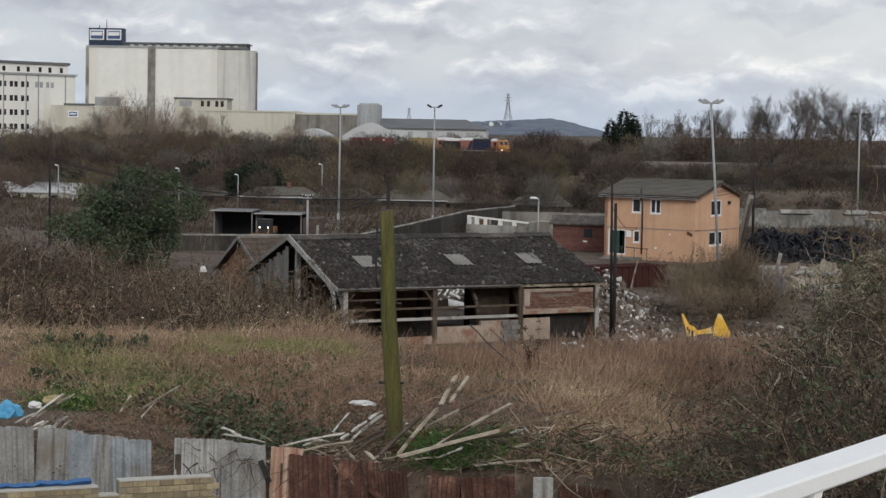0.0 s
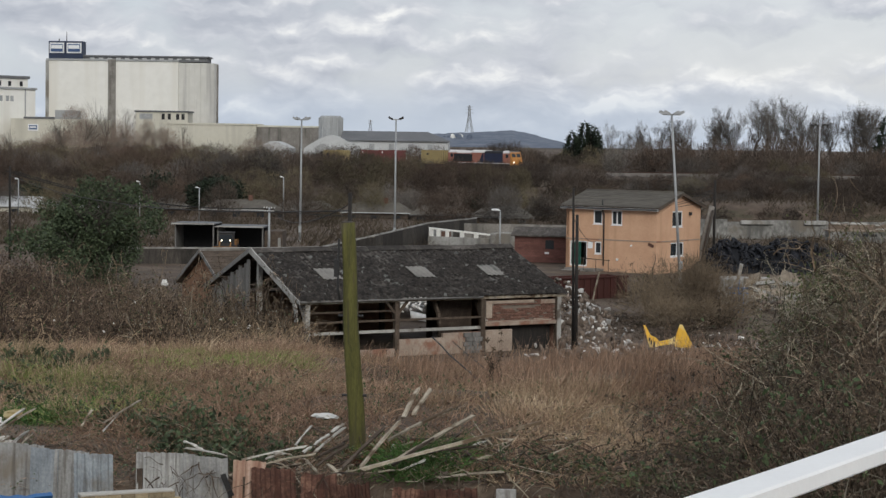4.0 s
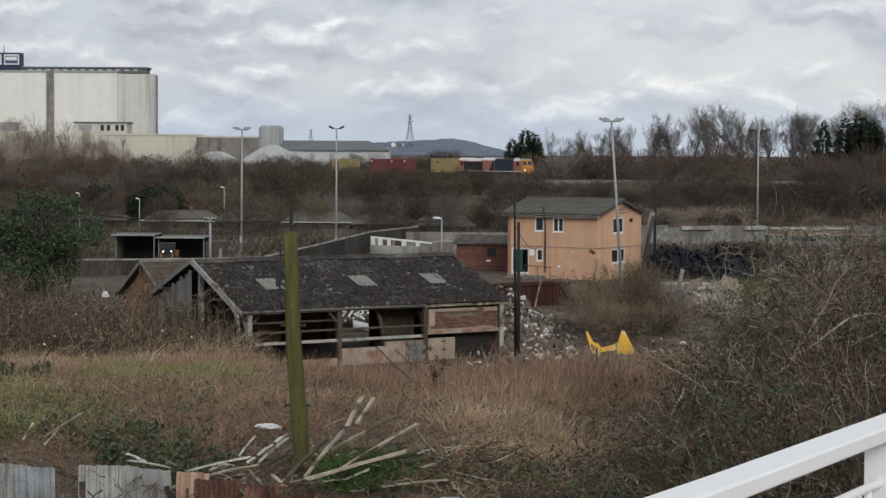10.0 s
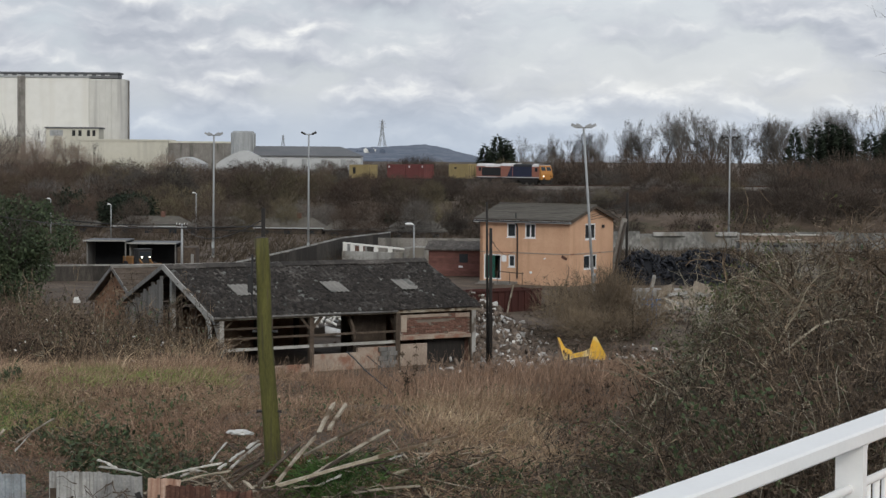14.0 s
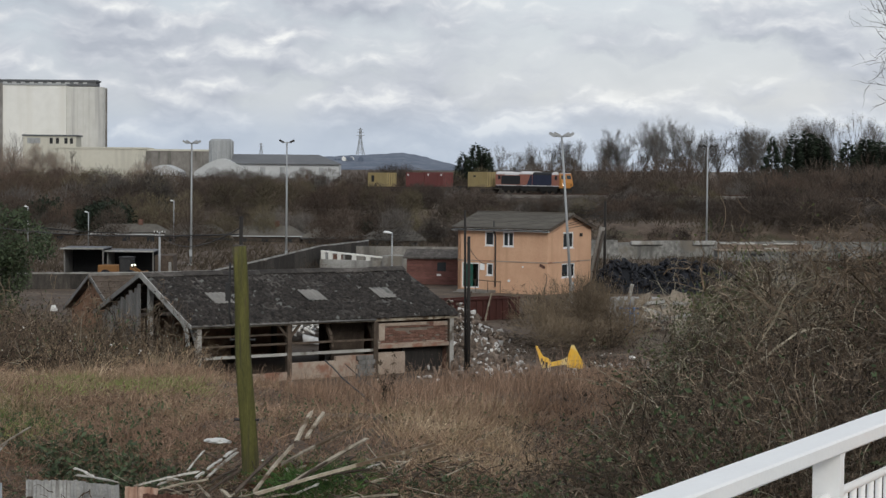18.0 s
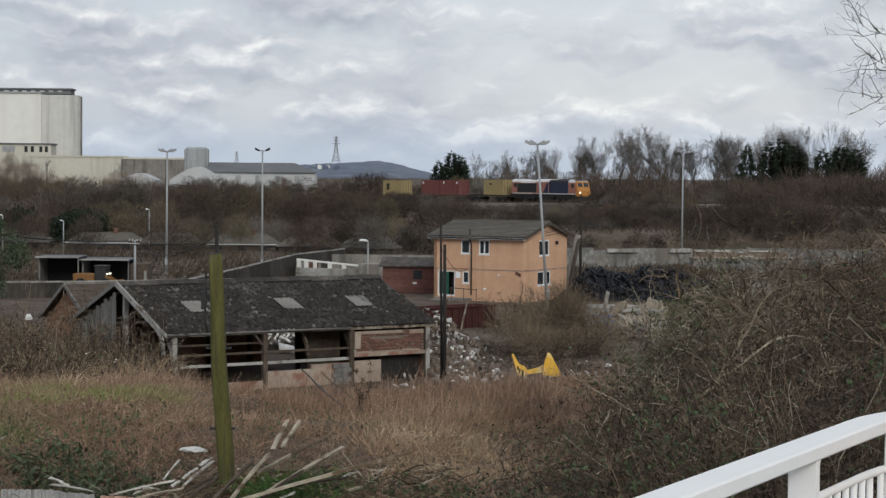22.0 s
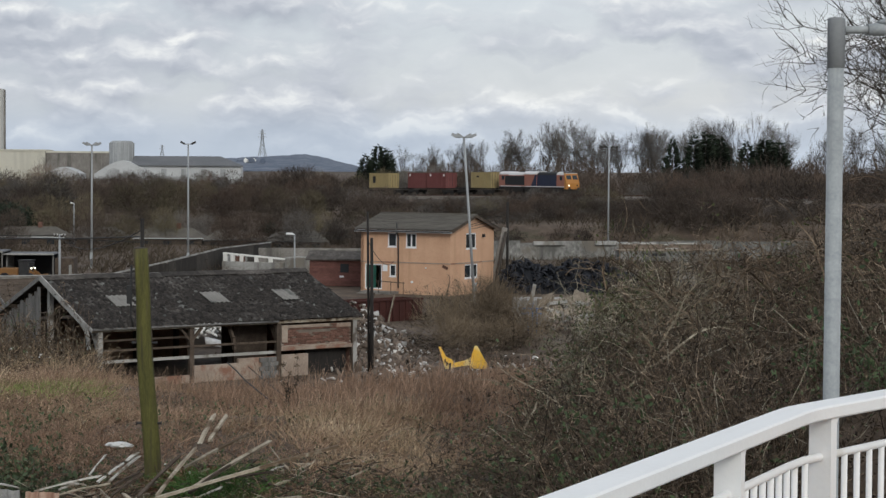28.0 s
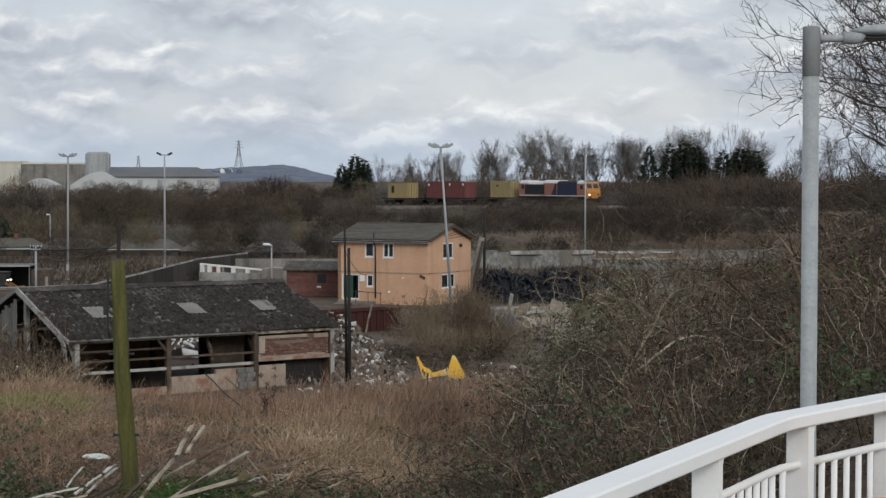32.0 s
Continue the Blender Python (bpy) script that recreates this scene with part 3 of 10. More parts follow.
def bare_tree(seed, height, spread, levels=4, limbs=5, twigs=5, trunk=0.16, lean=0.0, up=0.35, twig_w=0.012, clear=0.25, sides=5, fine=False):
    """A leafless tree: (wood verts, tris), (twig verts, tris)."""
    rng = np.random.default_rng(seed)
    rods, ends = [], []

    def grow(p, d, length, r, level):
        steps = 3 if level < 3 or fine else 2
        pts, rad = [p], [r]
        for k in range(steps):
            d = unit(d + rng.normal(size=3) * 0.13 + np.array([0, 0, 0.05 if level else 0.0]))
            p = p + d * length / steps
            pts.append(p)
            rad.append(r * (1 - 0.45 * (k + 1) / steps))
        rods.append((pts, rad, level))
        if level >= levels:
            for q, dd in zip(pts[1:], [d] * steps):
                ends.append((q, dd, length))
            return
        count = limbs if level == 0 else rng.integers(2, 4) + (1 if level == 1 else 0)
        for c in range(count):
            f = clear + (1 - clear) * (c + rng.random()) / count if level == 0 else 0.35 + 0.65 * (c + rng.random()) / count
            i = min(steps - 1, int(f * steps))
            q = pts[i] + (pts[i + 1] - pts[i]) * (f * steps - i)
            side = unit(rng.normal(size=3) * np.array([1, 1, 0.25]))
            nd = unit(d * (0.55 + up) + side * spread)
            grow(q, nd, length * rng.uniform(0.5, 0.75), rad[i] * 0.62, level + 1)
        grow(pts[-1], unit(d + rng.normal(size=3) * 0.2), length * 0.62, rad[-1] * 0.9, level + 1)

    grow(np.zeros(3), unit(np.array([lean, 0.02, 1.0])), height * 0.42, trunk, 0)
    v, t, o = [], [], 0
    for pts, rad, level in rods:
        n = sides if level < 2 else 3
        pts = np.array(pts)
        d = unit(np.gradient(pts, axis=0))
        s = unit(np.cross(d, np.array([0.31, 0.87, 0.13])))
        u = np.cross(d, s)
        for i in range(len(pts)):
            for k in range(n):
                a = k * math.tau / n
                v.append(pts[i] + (s[i] * math.cos(a) + u[i] * math.sin(a)) * rad[i])
        for i in range(len(pts) - 1):
            for k in range(n):
                a, b = o + i * n + k, o + i * n + (k + 1) % n
                t += [(a, b, b + n), (a, b + n, a + n)]
        o += len(pts) * n
    wood = (np.array(v), np.array(t))
    base = np.repeat(np.array([e[0] for e in ends]), twigs, 0)
    dire = np.repeat(np.array([e[1] for e in ends]), twigs, 0)
    ln = np.repeat(np.array([e[2] for e in ends]), twigs, 0)
    way = unit(dire + rng.normal(size=dire.shape) * 0.75 + np.array([0, 0, 0.15])) * (ln * rng.uniform(0.5, 1.3, len(ln)))[:, None]
    # scale all to the height asked for
    top = max(base[:, 2].max(), 1e-3)
    k = height / top
    tv, tt = slivers(base * k, way * k, np.full(len(base), twig_w), rng)
    return (wood[0] * k, wood[1]), (tv, tt)


def twig_bush(seed, radius, height, count, twig_len, width, flat=0.6, core=0.15):
    """A rounded, uneven mass of bare twigs that stand outward and up."""
    rng = np.random.default_rng(seed)
    lobes = rng.integers(4, 8)
    c = rng.normal(size=(lobes, 3)) * np.array([radius * 0.5, radius * 0.5, height * 0.16]) + np.array([0, 0, height * 0.45])
    r = rng.uniform(0.42, 0.75, lobes) * radius
    k = rng.integers(0, lobes, count)
    d = unit(rng.normal(size=(count, 3)))
    depth = np.sqrt(rng.uniform(core, 1.0, count))
    base = c[k] + d * (r[k] * depth)[:, None] * np.array([1, 1, min(1.0, height * 0.5 / (radius * 0.6))])
    base[:, 2] = np.abs(base[:, 2])
    way = unit(d + np.array([0, 0, 0.75]) + rng.normal(size=d.shape) * 0.5) * (twig_len * rng.uniform(0.5, 1.4, count))[:, None]
    return slivers(base, way, width * rng.uniform(0.6, 1.4, count), rng)

# ---- ground ----
def smooth(a, b, x):
    t = np.clip((np.asarray(x, dtype=float) - a) / (b - a), 0, 1)
    return t * t * (3 - 2 * t)


def bumps(x, y, s):
    return np.sin(x * 1.7 / s + 0.6 * np.sin(y * 1.3 / s)) * np.cos(y * 1.9 / s + 0.8 * np.sin(x * 1.1 / s + 1.0))


# the railway: an easy curve, metres along it from a point ahead of the deck
def lay_track(first=-170, last=240):
    s = np.arange(first, last + 1)
    h = np.radians(np.clip(47 + 0.185 * (s + 0.5), 26, 68))
    x = np.concatenate([[0], np.cumsum(np.cos(h))[:-1]])
    y = np.concatenate([[0], np.cumsum(-np.sin(h))[:-1]])
    return s, x - x[-first], y - y[-first] + 360.0


TRACK_S, TRACK_X, TRACK_Y = lay_track()


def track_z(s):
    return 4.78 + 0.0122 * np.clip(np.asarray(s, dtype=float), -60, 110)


def track_at(s):
    return float(np.interp(s, TRACK_S, TRACK_X)), float(np.interp(s, TRACK_S, TRACK_Y)), float(track_z(s))


def near_track(x, y):
    """How far along the line and how far off it (plus: beyond it)."""
    x, y = np.asarray(x, dtype=float), np.asarray(y, dtype=float)
    sh = x.shape
    x, y = x.ravel(), y.ravel()
    s, d = np.zeros(len(x)), np.full(len(x), 1e9)
    for i in range(0, len(TRACK_S), 2):
        q = np.hypot(x - TRACK_X[i], y - TRACK_Y[i])
        hit = q < np.abs(d)
        s[hit] = TRACK_S[i]
        d[hit] = q[hit]
    hx, hy = np.interp(s + 1, TRACK_S, TRACK_X) - np.interp(s - 1, TRACK_S, TRACK_X), np.interp(s + 1, TRACK_S, TRACK_Y) - np.interp(s - 1, TRACK_S, TRACK_Y)
    side = hx * (y - np.interp(s, TRACK_S, TRACK_Y)) - hy * (x - np.interp(s, TRACK_S, TRACK_X))
    return s.reshape(sh), (d * np.sign(side)).reshape(sh)


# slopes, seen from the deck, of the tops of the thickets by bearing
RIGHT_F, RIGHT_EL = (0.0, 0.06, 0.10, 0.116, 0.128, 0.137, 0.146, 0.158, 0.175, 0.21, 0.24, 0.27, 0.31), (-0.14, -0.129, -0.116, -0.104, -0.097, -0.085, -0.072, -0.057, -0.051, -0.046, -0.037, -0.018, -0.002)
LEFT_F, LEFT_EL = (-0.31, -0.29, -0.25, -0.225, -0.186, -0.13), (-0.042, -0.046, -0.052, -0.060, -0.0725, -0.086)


def ground(x, y):
    x, y = np.asarray(x, dtype=float), np.asarray(y, dtype=float)
    # the bank behind the sheet fence, falling to the yard
    line = np.interp(x, (-11.6, -9.1, -6.4, -4.3, 2.6), (33.75, 33.25, 32.5, 31.95, 31.95))
    step = smooth(-0.1, 0.55, y - line)
    bank = 3.5 * step * (1 - smooth(52, 80, y))
    bank = bank + 0.45 * smooth(30, 34, y) * (1 - smooth(40, 55, y)) * np.exp(-((x + 1) / 5.0) ** 2)
    right = smooth(0.07, 0.19, x / np.maximum(y, 1)) * smooth(10, 26, y) * (1 - smooth(60, 95, y))
    z = bank * (1 - 0.5 * right) + 1.6 * right + 1.6 * (1 - step) * (1 - right)
    z = z - 0.42 * np.exp(-((x / np.maximum(y, 1) + 0.035) / 0.065) ** 4) * smooth(44, 51, y) * (1 - smooth(62, 78, y))
    z = z + 0.18 * bumps(x, y, 5.0) * smooth(30, 36, y) * (1 - smooth(60, 90, y)) + 0.06 * bumps(x, y, 1.4) * smooth(30, 36, y) * (1 - smooth(60, 90, y))
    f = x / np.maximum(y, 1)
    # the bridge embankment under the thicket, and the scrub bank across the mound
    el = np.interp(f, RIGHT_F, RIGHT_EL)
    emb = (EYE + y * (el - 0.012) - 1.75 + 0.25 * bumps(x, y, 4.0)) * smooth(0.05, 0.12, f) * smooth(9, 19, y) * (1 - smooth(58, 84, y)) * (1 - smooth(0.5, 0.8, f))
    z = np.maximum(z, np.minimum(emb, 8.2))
    el = np.interp(f, LEFT_F, LEFT_EL)
    emb = (EYE + y * (el - 0.012) - 1.9 + 0.3 * bumps(x, y, 6.0)) * smooth(-0.11, -0.15, f) * smooth(58, 72, y) * (1 - smooth(92, 116, y)) * (1 - smooth(-0.5, -0.8, f))
    z = np.maximum(z, emb)
    # land behind the yard, rising to the railway
    rise = 3.6 * smooth(222, 300, y) * (1 - smooth(14, 24, x) * (1 - smooth(205, 215, y))) + 3.2 * smooth(212.5, 226, y) * smooth(14, 22, x) * (1 - smooth(230, 300, y))
    z = z + rise + 0.4 * bumps(x, y, 40) * smooth(250, 400, y)
    z = z + 1.5 * smooth(380, 600, y)
    if np.max(y) < 170:
        return z
    s, d = near_track(x, y)
    d = np.abs(d)
    bed = track_z(s) - 0.55 - 0.55 * np.maximum(0, d - 3.2)
    near = (1 - smooth(5, 14, d)) * (1 - smooth(150, 260, np.abs(s)))
    return z * (1 - near) + np.maximum(z * (d > 5), bed) * near


def build_ground():
    az = np.concatenate([np.arange(-180, -20, 6.0), np.arange(-20, 20, 0.3), np.arange(20, 180, 6.0)])
    r = np.concatenate([[0.5, 4, 9, 14, 19, 23], np.arange(26, 100, 0.8), np.geomspace(100, 480, 150), np.geomspace(500, 4600, 24)])
    a, rr = np.meshgrid(np.radians(az), r)
    x, y = rr * np.sin(a), rr * np.cos(a)
    z = ground(x, y)
    n, m = len(r), len(az)
    i = np.arange(n * m).reshape(n, m)
    q = np.stack([i[:-1], np.roll(i, -1, 1)[:-1], np.roll(i, -1, 1)[1:], i[1:]], -1).reshape(-1, 4)
    t = np.concatenate([q[:, [0, 2, 1]], q[:, [0, 3, 2]]])
    v = np.stack([x, y, z], -1).reshape(-1, 3)
    me = np_mesh("ground", v, t, [M["earth"]])
    me.shade_smooth()
    return tagged(new("ground", me), "brown scrub ground with bare soil and dead grass", "ground", kind="structure")


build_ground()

# ---- the bridge deck and its white railing ----
RAIL = [(-0.78, 2.40), (0.685, 4.845), (1.645, 6.50), (2.22, 7.10), (3.9, 8.7)]
RAIL_Z, DECK_Z = 8.7, 7.6


def build_railing():
    deck = bmesh.new()
    line = [Vector((x, y, 0)) for x, y in RAIL]
    outer = [(-3.2, -1.6)] + RAIL + [(9, 8.7), (9, -8), (-3.2, -8)]
    lo = [deck.verts.new((x, y, DECK_Z - 0.4)) for x, y in outer]
    hi = [deck.verts.new((x, y, DECK_Z)) for x, y in outer]
    deck.faces.new(hi)
    deck.faces.new(lo[::-1])
    for i in range(len(outer)):
        j = (i + 1) % len(outer)
        deck.faces.new((lo[i], lo[j], hi[j], hi[i]))
    slab = part("bridge_deck", deck, M["concrete"])
    tagged(slab, "grey concrete footbridge deck behind white railings", "bridge deck", kind="structure")
    pier = box_part("bridge_pier", (2.2, -5, 0.5), (4.2, 3, DECK_Z - 0.4), M["concrete"], None)
    tagged(pier, "concrete pier under the footbridge deck", "bridge pier", kind="structure")
    rail = thing("railing", "white painted steel bridge railing with round bars", "railing", Matrix.Translation((line[2].x, line[2].y, DECK_Z)))
    inv = rail.matrix_basis.inverted()

    def bent_box(name, w, h, z, mat):
        """A box section that follows the line round its bends."""
        bm = bmesh.new()
        rings = []
        dense = [line[0], line[1], line[1].lerp(line[2], 0.93), line[2].lerp(line[1].lerp(line[3], 0.5), 0.03), line[2].lerp(line[3], 0.09), line[3], line[4]]
        for i, p in enumerate(dense):
            d = (dense[min(i + 1, len(dense) - 1)] - dense[max(0, i - 1)]).normalized()
            s = Vector((d.y, -d.x, 0))
            e = 0.006
            prof = [(-w / 2, e - h), (-w / 2 + e, -h), (w / 2 - e, -h), (w / 2, e - h), (w / 2, -e), (w / 2 - e, 0), (-w / 2 + e, 0), (-w / 2, -e)]
            rings.append([bm.verts.new(inv @ (p + s * a + Vector((0, 0, z + b)))) for a, b in prof])
        for a, b in zip(rings, rings[1:]):
            for k in range(8):
                bm.faces.new((a[k], a[(k + 1) % 8], b[(k + 1) % 8], b[k]))
        bm.faces.new(rings[0])
        bm.faces.new(rings[-1][::-1])
        return part(name, bm, mat, rail)

    bent_box("handrail", 0.112, 0.047, RAIL_Z, M["paint_white"])
    # where the posts stand, metres along each stretch
    posts = []
    for a, b, spots in ((1, 2, (-1.52, -0.17, 1.16)), (2, 3, (0.167, 0.825)), (3, 4, (0.6, 1.4))):
        d = (line[b] - line[a]).normalized()
        for s in spots:
            posts.append((line[a] + d * s, d))
    for p, d in posts:
        s = Vector((d.y, -d.x, 0))
        bm = bmesh.new()
        c = inv @ p
        m = Matrix(((d.x, s.x, 0, c.x), (d.y, s.y, 0, c.y), (0, 0, 1, 0), (0, 0, 0, 1)))
        add_box(bm, (-0.02, -0.043, 0), (0.02, 0.043, RAIL_Z - DECK_Z - 0.044), m)
        # fillets under the handrail and a foot plate
        add_prism(bm, [(0.02, RAIL_Z - DECK_Z - 0.045), (0.045, RAIL_Z - DECK_Z - 0.045), (0.028, RAIL_Z - DECK_Z - 0.053), (0.02, RAIL_Z - DECK_Z - 0.07)], -0.043, 0.043, m)
        post = part("post", bm, M["paint_white"], rail)
        bm = bmesh.new()
        add_box(bm, (-0.06, -0.08, 0.0), (0.06, 0.08, 0.014), m)
        part("foot_plate", bm, M["paint_white"], rail)
    for zz, name in ((RAIL_Z - 0.185, "infill_rail"), (DECK_Z + 0.10, "infill_rail")):
        bm = bmesh.new()
        pts = [line[0], line[1], line[1].lerp(line[2], 0.8), line[1].lerp(line[2], 0.93), line[2].lerp(line[3], 0.04), line[3], line[4]]
        add_tube(bm, [inv @ Vector((p.x, p.y, zz)) for p in pts], [0.014] * len(pts), 10)
        part(name, bm, M["paint_white"], rail)
    bm = bmesh.new()
    add_tube(bm, [(0, 0, DECK_Z + 0.10 - DECK_Z), (0, 0, RAIL_Z - DECK_Z - 0.185)], [0.0115, 0.0115], 10)
    bar = to_mesh("baluster", finish(bm), M["paint_white"])
    for a, b in ((0, 1), (1, 2), (2, 3), (3, 4)):
        d = line[b] - line[a]
        n = int(d.length / 0.090)
        for i in range(n):
            p = inv @ (line[a] + d * ((i + 0.5) / n))
            w = line[a] + d * ((i + 0.5) / n)
            if min((w - q).length for q, _ in posts) > 0.045:
                piece("baluster", bar, Matrix.Translation((p.x, p.y, 0)), rail)


build_railing()


def build_street_lamp():
    """Galvanised column with a sleeve and a side arm."""
    x, y, top = 3.24, 12.0, 10.46
    base = float(ground(x, y))
    lamp = thing("street_lamp", "galvanised steel street lamp column beside the bridge", "street lamp", Matrix.Translation((x, y, base)))
    h = top - base
    bm = bmesh.new()
    add_tube(bm, [(0, 0, -0.3), (0, 0, 1.4), (0, 0, 1.5), (0, 0, h - 0.3)], [0.085, 0.085, 0.0525, 0.0505], 20)
    part("column", bm, M["galv"], lamp)
    bm = bmesh.new()
    add_tube(bm, [(0, 0, h - 0.312), (0, 0, h - 0.308), (0, 0, h - 0.01), (0, 0, h)], [0.050, 0.0555, 0.0555, 0.051], 20)
    part("sleeve", bm, M["sleeve_grey"], lamp)
    bm = bmesh.new()
    add_tube(bm, [(0.05, 0, h - 0.075), (0.235, 0.02, h - 0.07)], [0.0245, 0.0245], 14)
    part("arm", bm, M["galv"], lamp)
    bm = bmesh.new()
    add_tube(bm, [(0.20, 0.018, h - 0.07), (0.30, 0.03, h - 0.066), (0.34, 0.033, h - 0.05)], [0.038, 0.042, 0.032], 14)
    part("spigot", bm, M["galv"], lamp)
    bm = bmesh.new()
    add_tube(bm, [(0.27, 0.03, h - 0.025), (0.36, 0.04, h - 0.01), (0.55, 0.06, h + 0.005), (0.72, 0.075, h + 0.0)], [0.03, 0.075, 0.105, 0.06], 14)
    for v in bm.verts:
        v.co.z = h - 0.03 + (v.co.z - h + 0.03) * 0.45
    part("lantern", bm, M["galv"], lamp)
    bm = bmesh.new()
    add_box(bm, (0.34, -0.02, h - 0.075), (0.66, 0.13, h - 0.06))
    part("lens", bm, M["glass"], lamp, bevel=0.005)


build_street_lamp()


def build_barrier():
    b = thing("plastic_barrier", "orange plastic barrier standing on the bridge deck", "barrier", pose(2.24, 5.655, DECK_Z, 0, 0, 15))
    bm = bmesh.new()
    add_box(bm, (-0.6, -0.03, 0.14), (0.6, 0.03, 0.98))
    part("panel", bm, M["plastic_orange"], b, bevel=0.02)
    for x in (-0.4, 0.4):
        bm = bmesh.new()
        add_box(bm, (x - 0.06, -0.22, 0), (x + 0.06, 0.22, 0.14))
        part("foot", bm, M["rubber"], b, bevel=0.015)


build_barrier()


def build_utility_pole():
    x, y = -2.86, 35.0
    base = float(ground(x, y)) - 0.2
    h = 8.06 - base
    p = thing("utility_pole", "old wooden utility pole green with moss", "utility pole", Matrix.Translation((x, y, base)))
    bm = bmesh.new()
    k = 14
    pts, rad = [], []
    for i in range(k + 1):
        t = i / k
        pts.append(((-0.24) * t + 0.012 * math.sin(t * 9), 0.01 * math.sin(t * 7), h * t))
        rad.append(0.158 - 0.032 * t)
    add_tube(bm, pts, rad, 18)
    for v in bm.verts:
        v.co += Vector((1, 1, 0)) * 0.006 * math.sin(v.co.z * 4 + v.co.x * 40)
    part("shaft", bm, M["pole_wood"], p)
    for z in (h - 4.35, h - 3.12, h - 1.68):
        t = z / h
        cx = -0.24 * t
        bm = bmesh.new()
        add_tube(bm, [(cx - 0.23, -0.03, z), (cx - 0.2, -0.03, z), (cx + 0.19, -0.03, z), (cx + 0.22, -0.03, z)], [0.035, 0.022, 0.022, 0.035], 8)
        part("step_bolt", bm, M["iron"], p)
    bm = bmesh.new()
    add_tube(bm, [(-0.39, 0.02, h - 0.3), (-0.40, 0.0, h - 1.2), (-0.36, 0.0, h - 1.4)], [0.02] * 3, 6)
    add_box(bm, (-0.47, -0.05, h - 0.98), (-0.385, 0.04, h - 0.66))
    part("cable_drop", bm, M["cable"], p)
    bm = bmesh.new()
    add_tube(bm, [(-0.24, 0, h), (-0.24, 0, h + 0.02)], [0.115, 0.10], 16)
    part("top_cap", bm, M["old_pole"], p)


build_utility_pole()

# ---- sheet fence, brick wall and the rubbish heap behind them ----
def sheet_mesh(name, width, height, pitch, depth, mat, seed, tear=0.0):
    """A box-profile steel sheet, standing along x, with a ragged top."""
    rng = random.Random(seed)
    bm = bmesh.new()
    prof, x = [], 0.0
    while x < width - 1e-6:
        for f, y in ((0.0, 0), (0.30, 0), (0.42, depth), (0.86, depth), (0.98, 0)):
            if x + f * pitch <= width:
                prof.append((x + f * pitch, y))
        x += pitch
    rows = []
    t = 0.0016
    zs = [0, height * 0.5, height * 0.85, height]
    for side in (0, t):
        for k, z in enumerate(zs):
            rows.append([bm.verts.new((px, py + side + 0.012 * math.sin(z * 3 + seed), z + (rng.uniform(-tear, tear * 0.3) if k == 3 else 0))) for px, py in prof])
    for base in (0, 4):
        for a, b in zip(rows[base:base + 4], rows[base + 1:base + 4]):
            for i in range(len(prof) - 1):
                bm.faces.new((a[i], a[i + 1], b[i + 1], b[i]))
    for i in range(len(prof) - 1):
        bm.faces.new((rows[3][i], rows[3][i + 1], rows[7][i + 1], rows[7][i]))
    return to_mesh(name, finish(bm), mat)


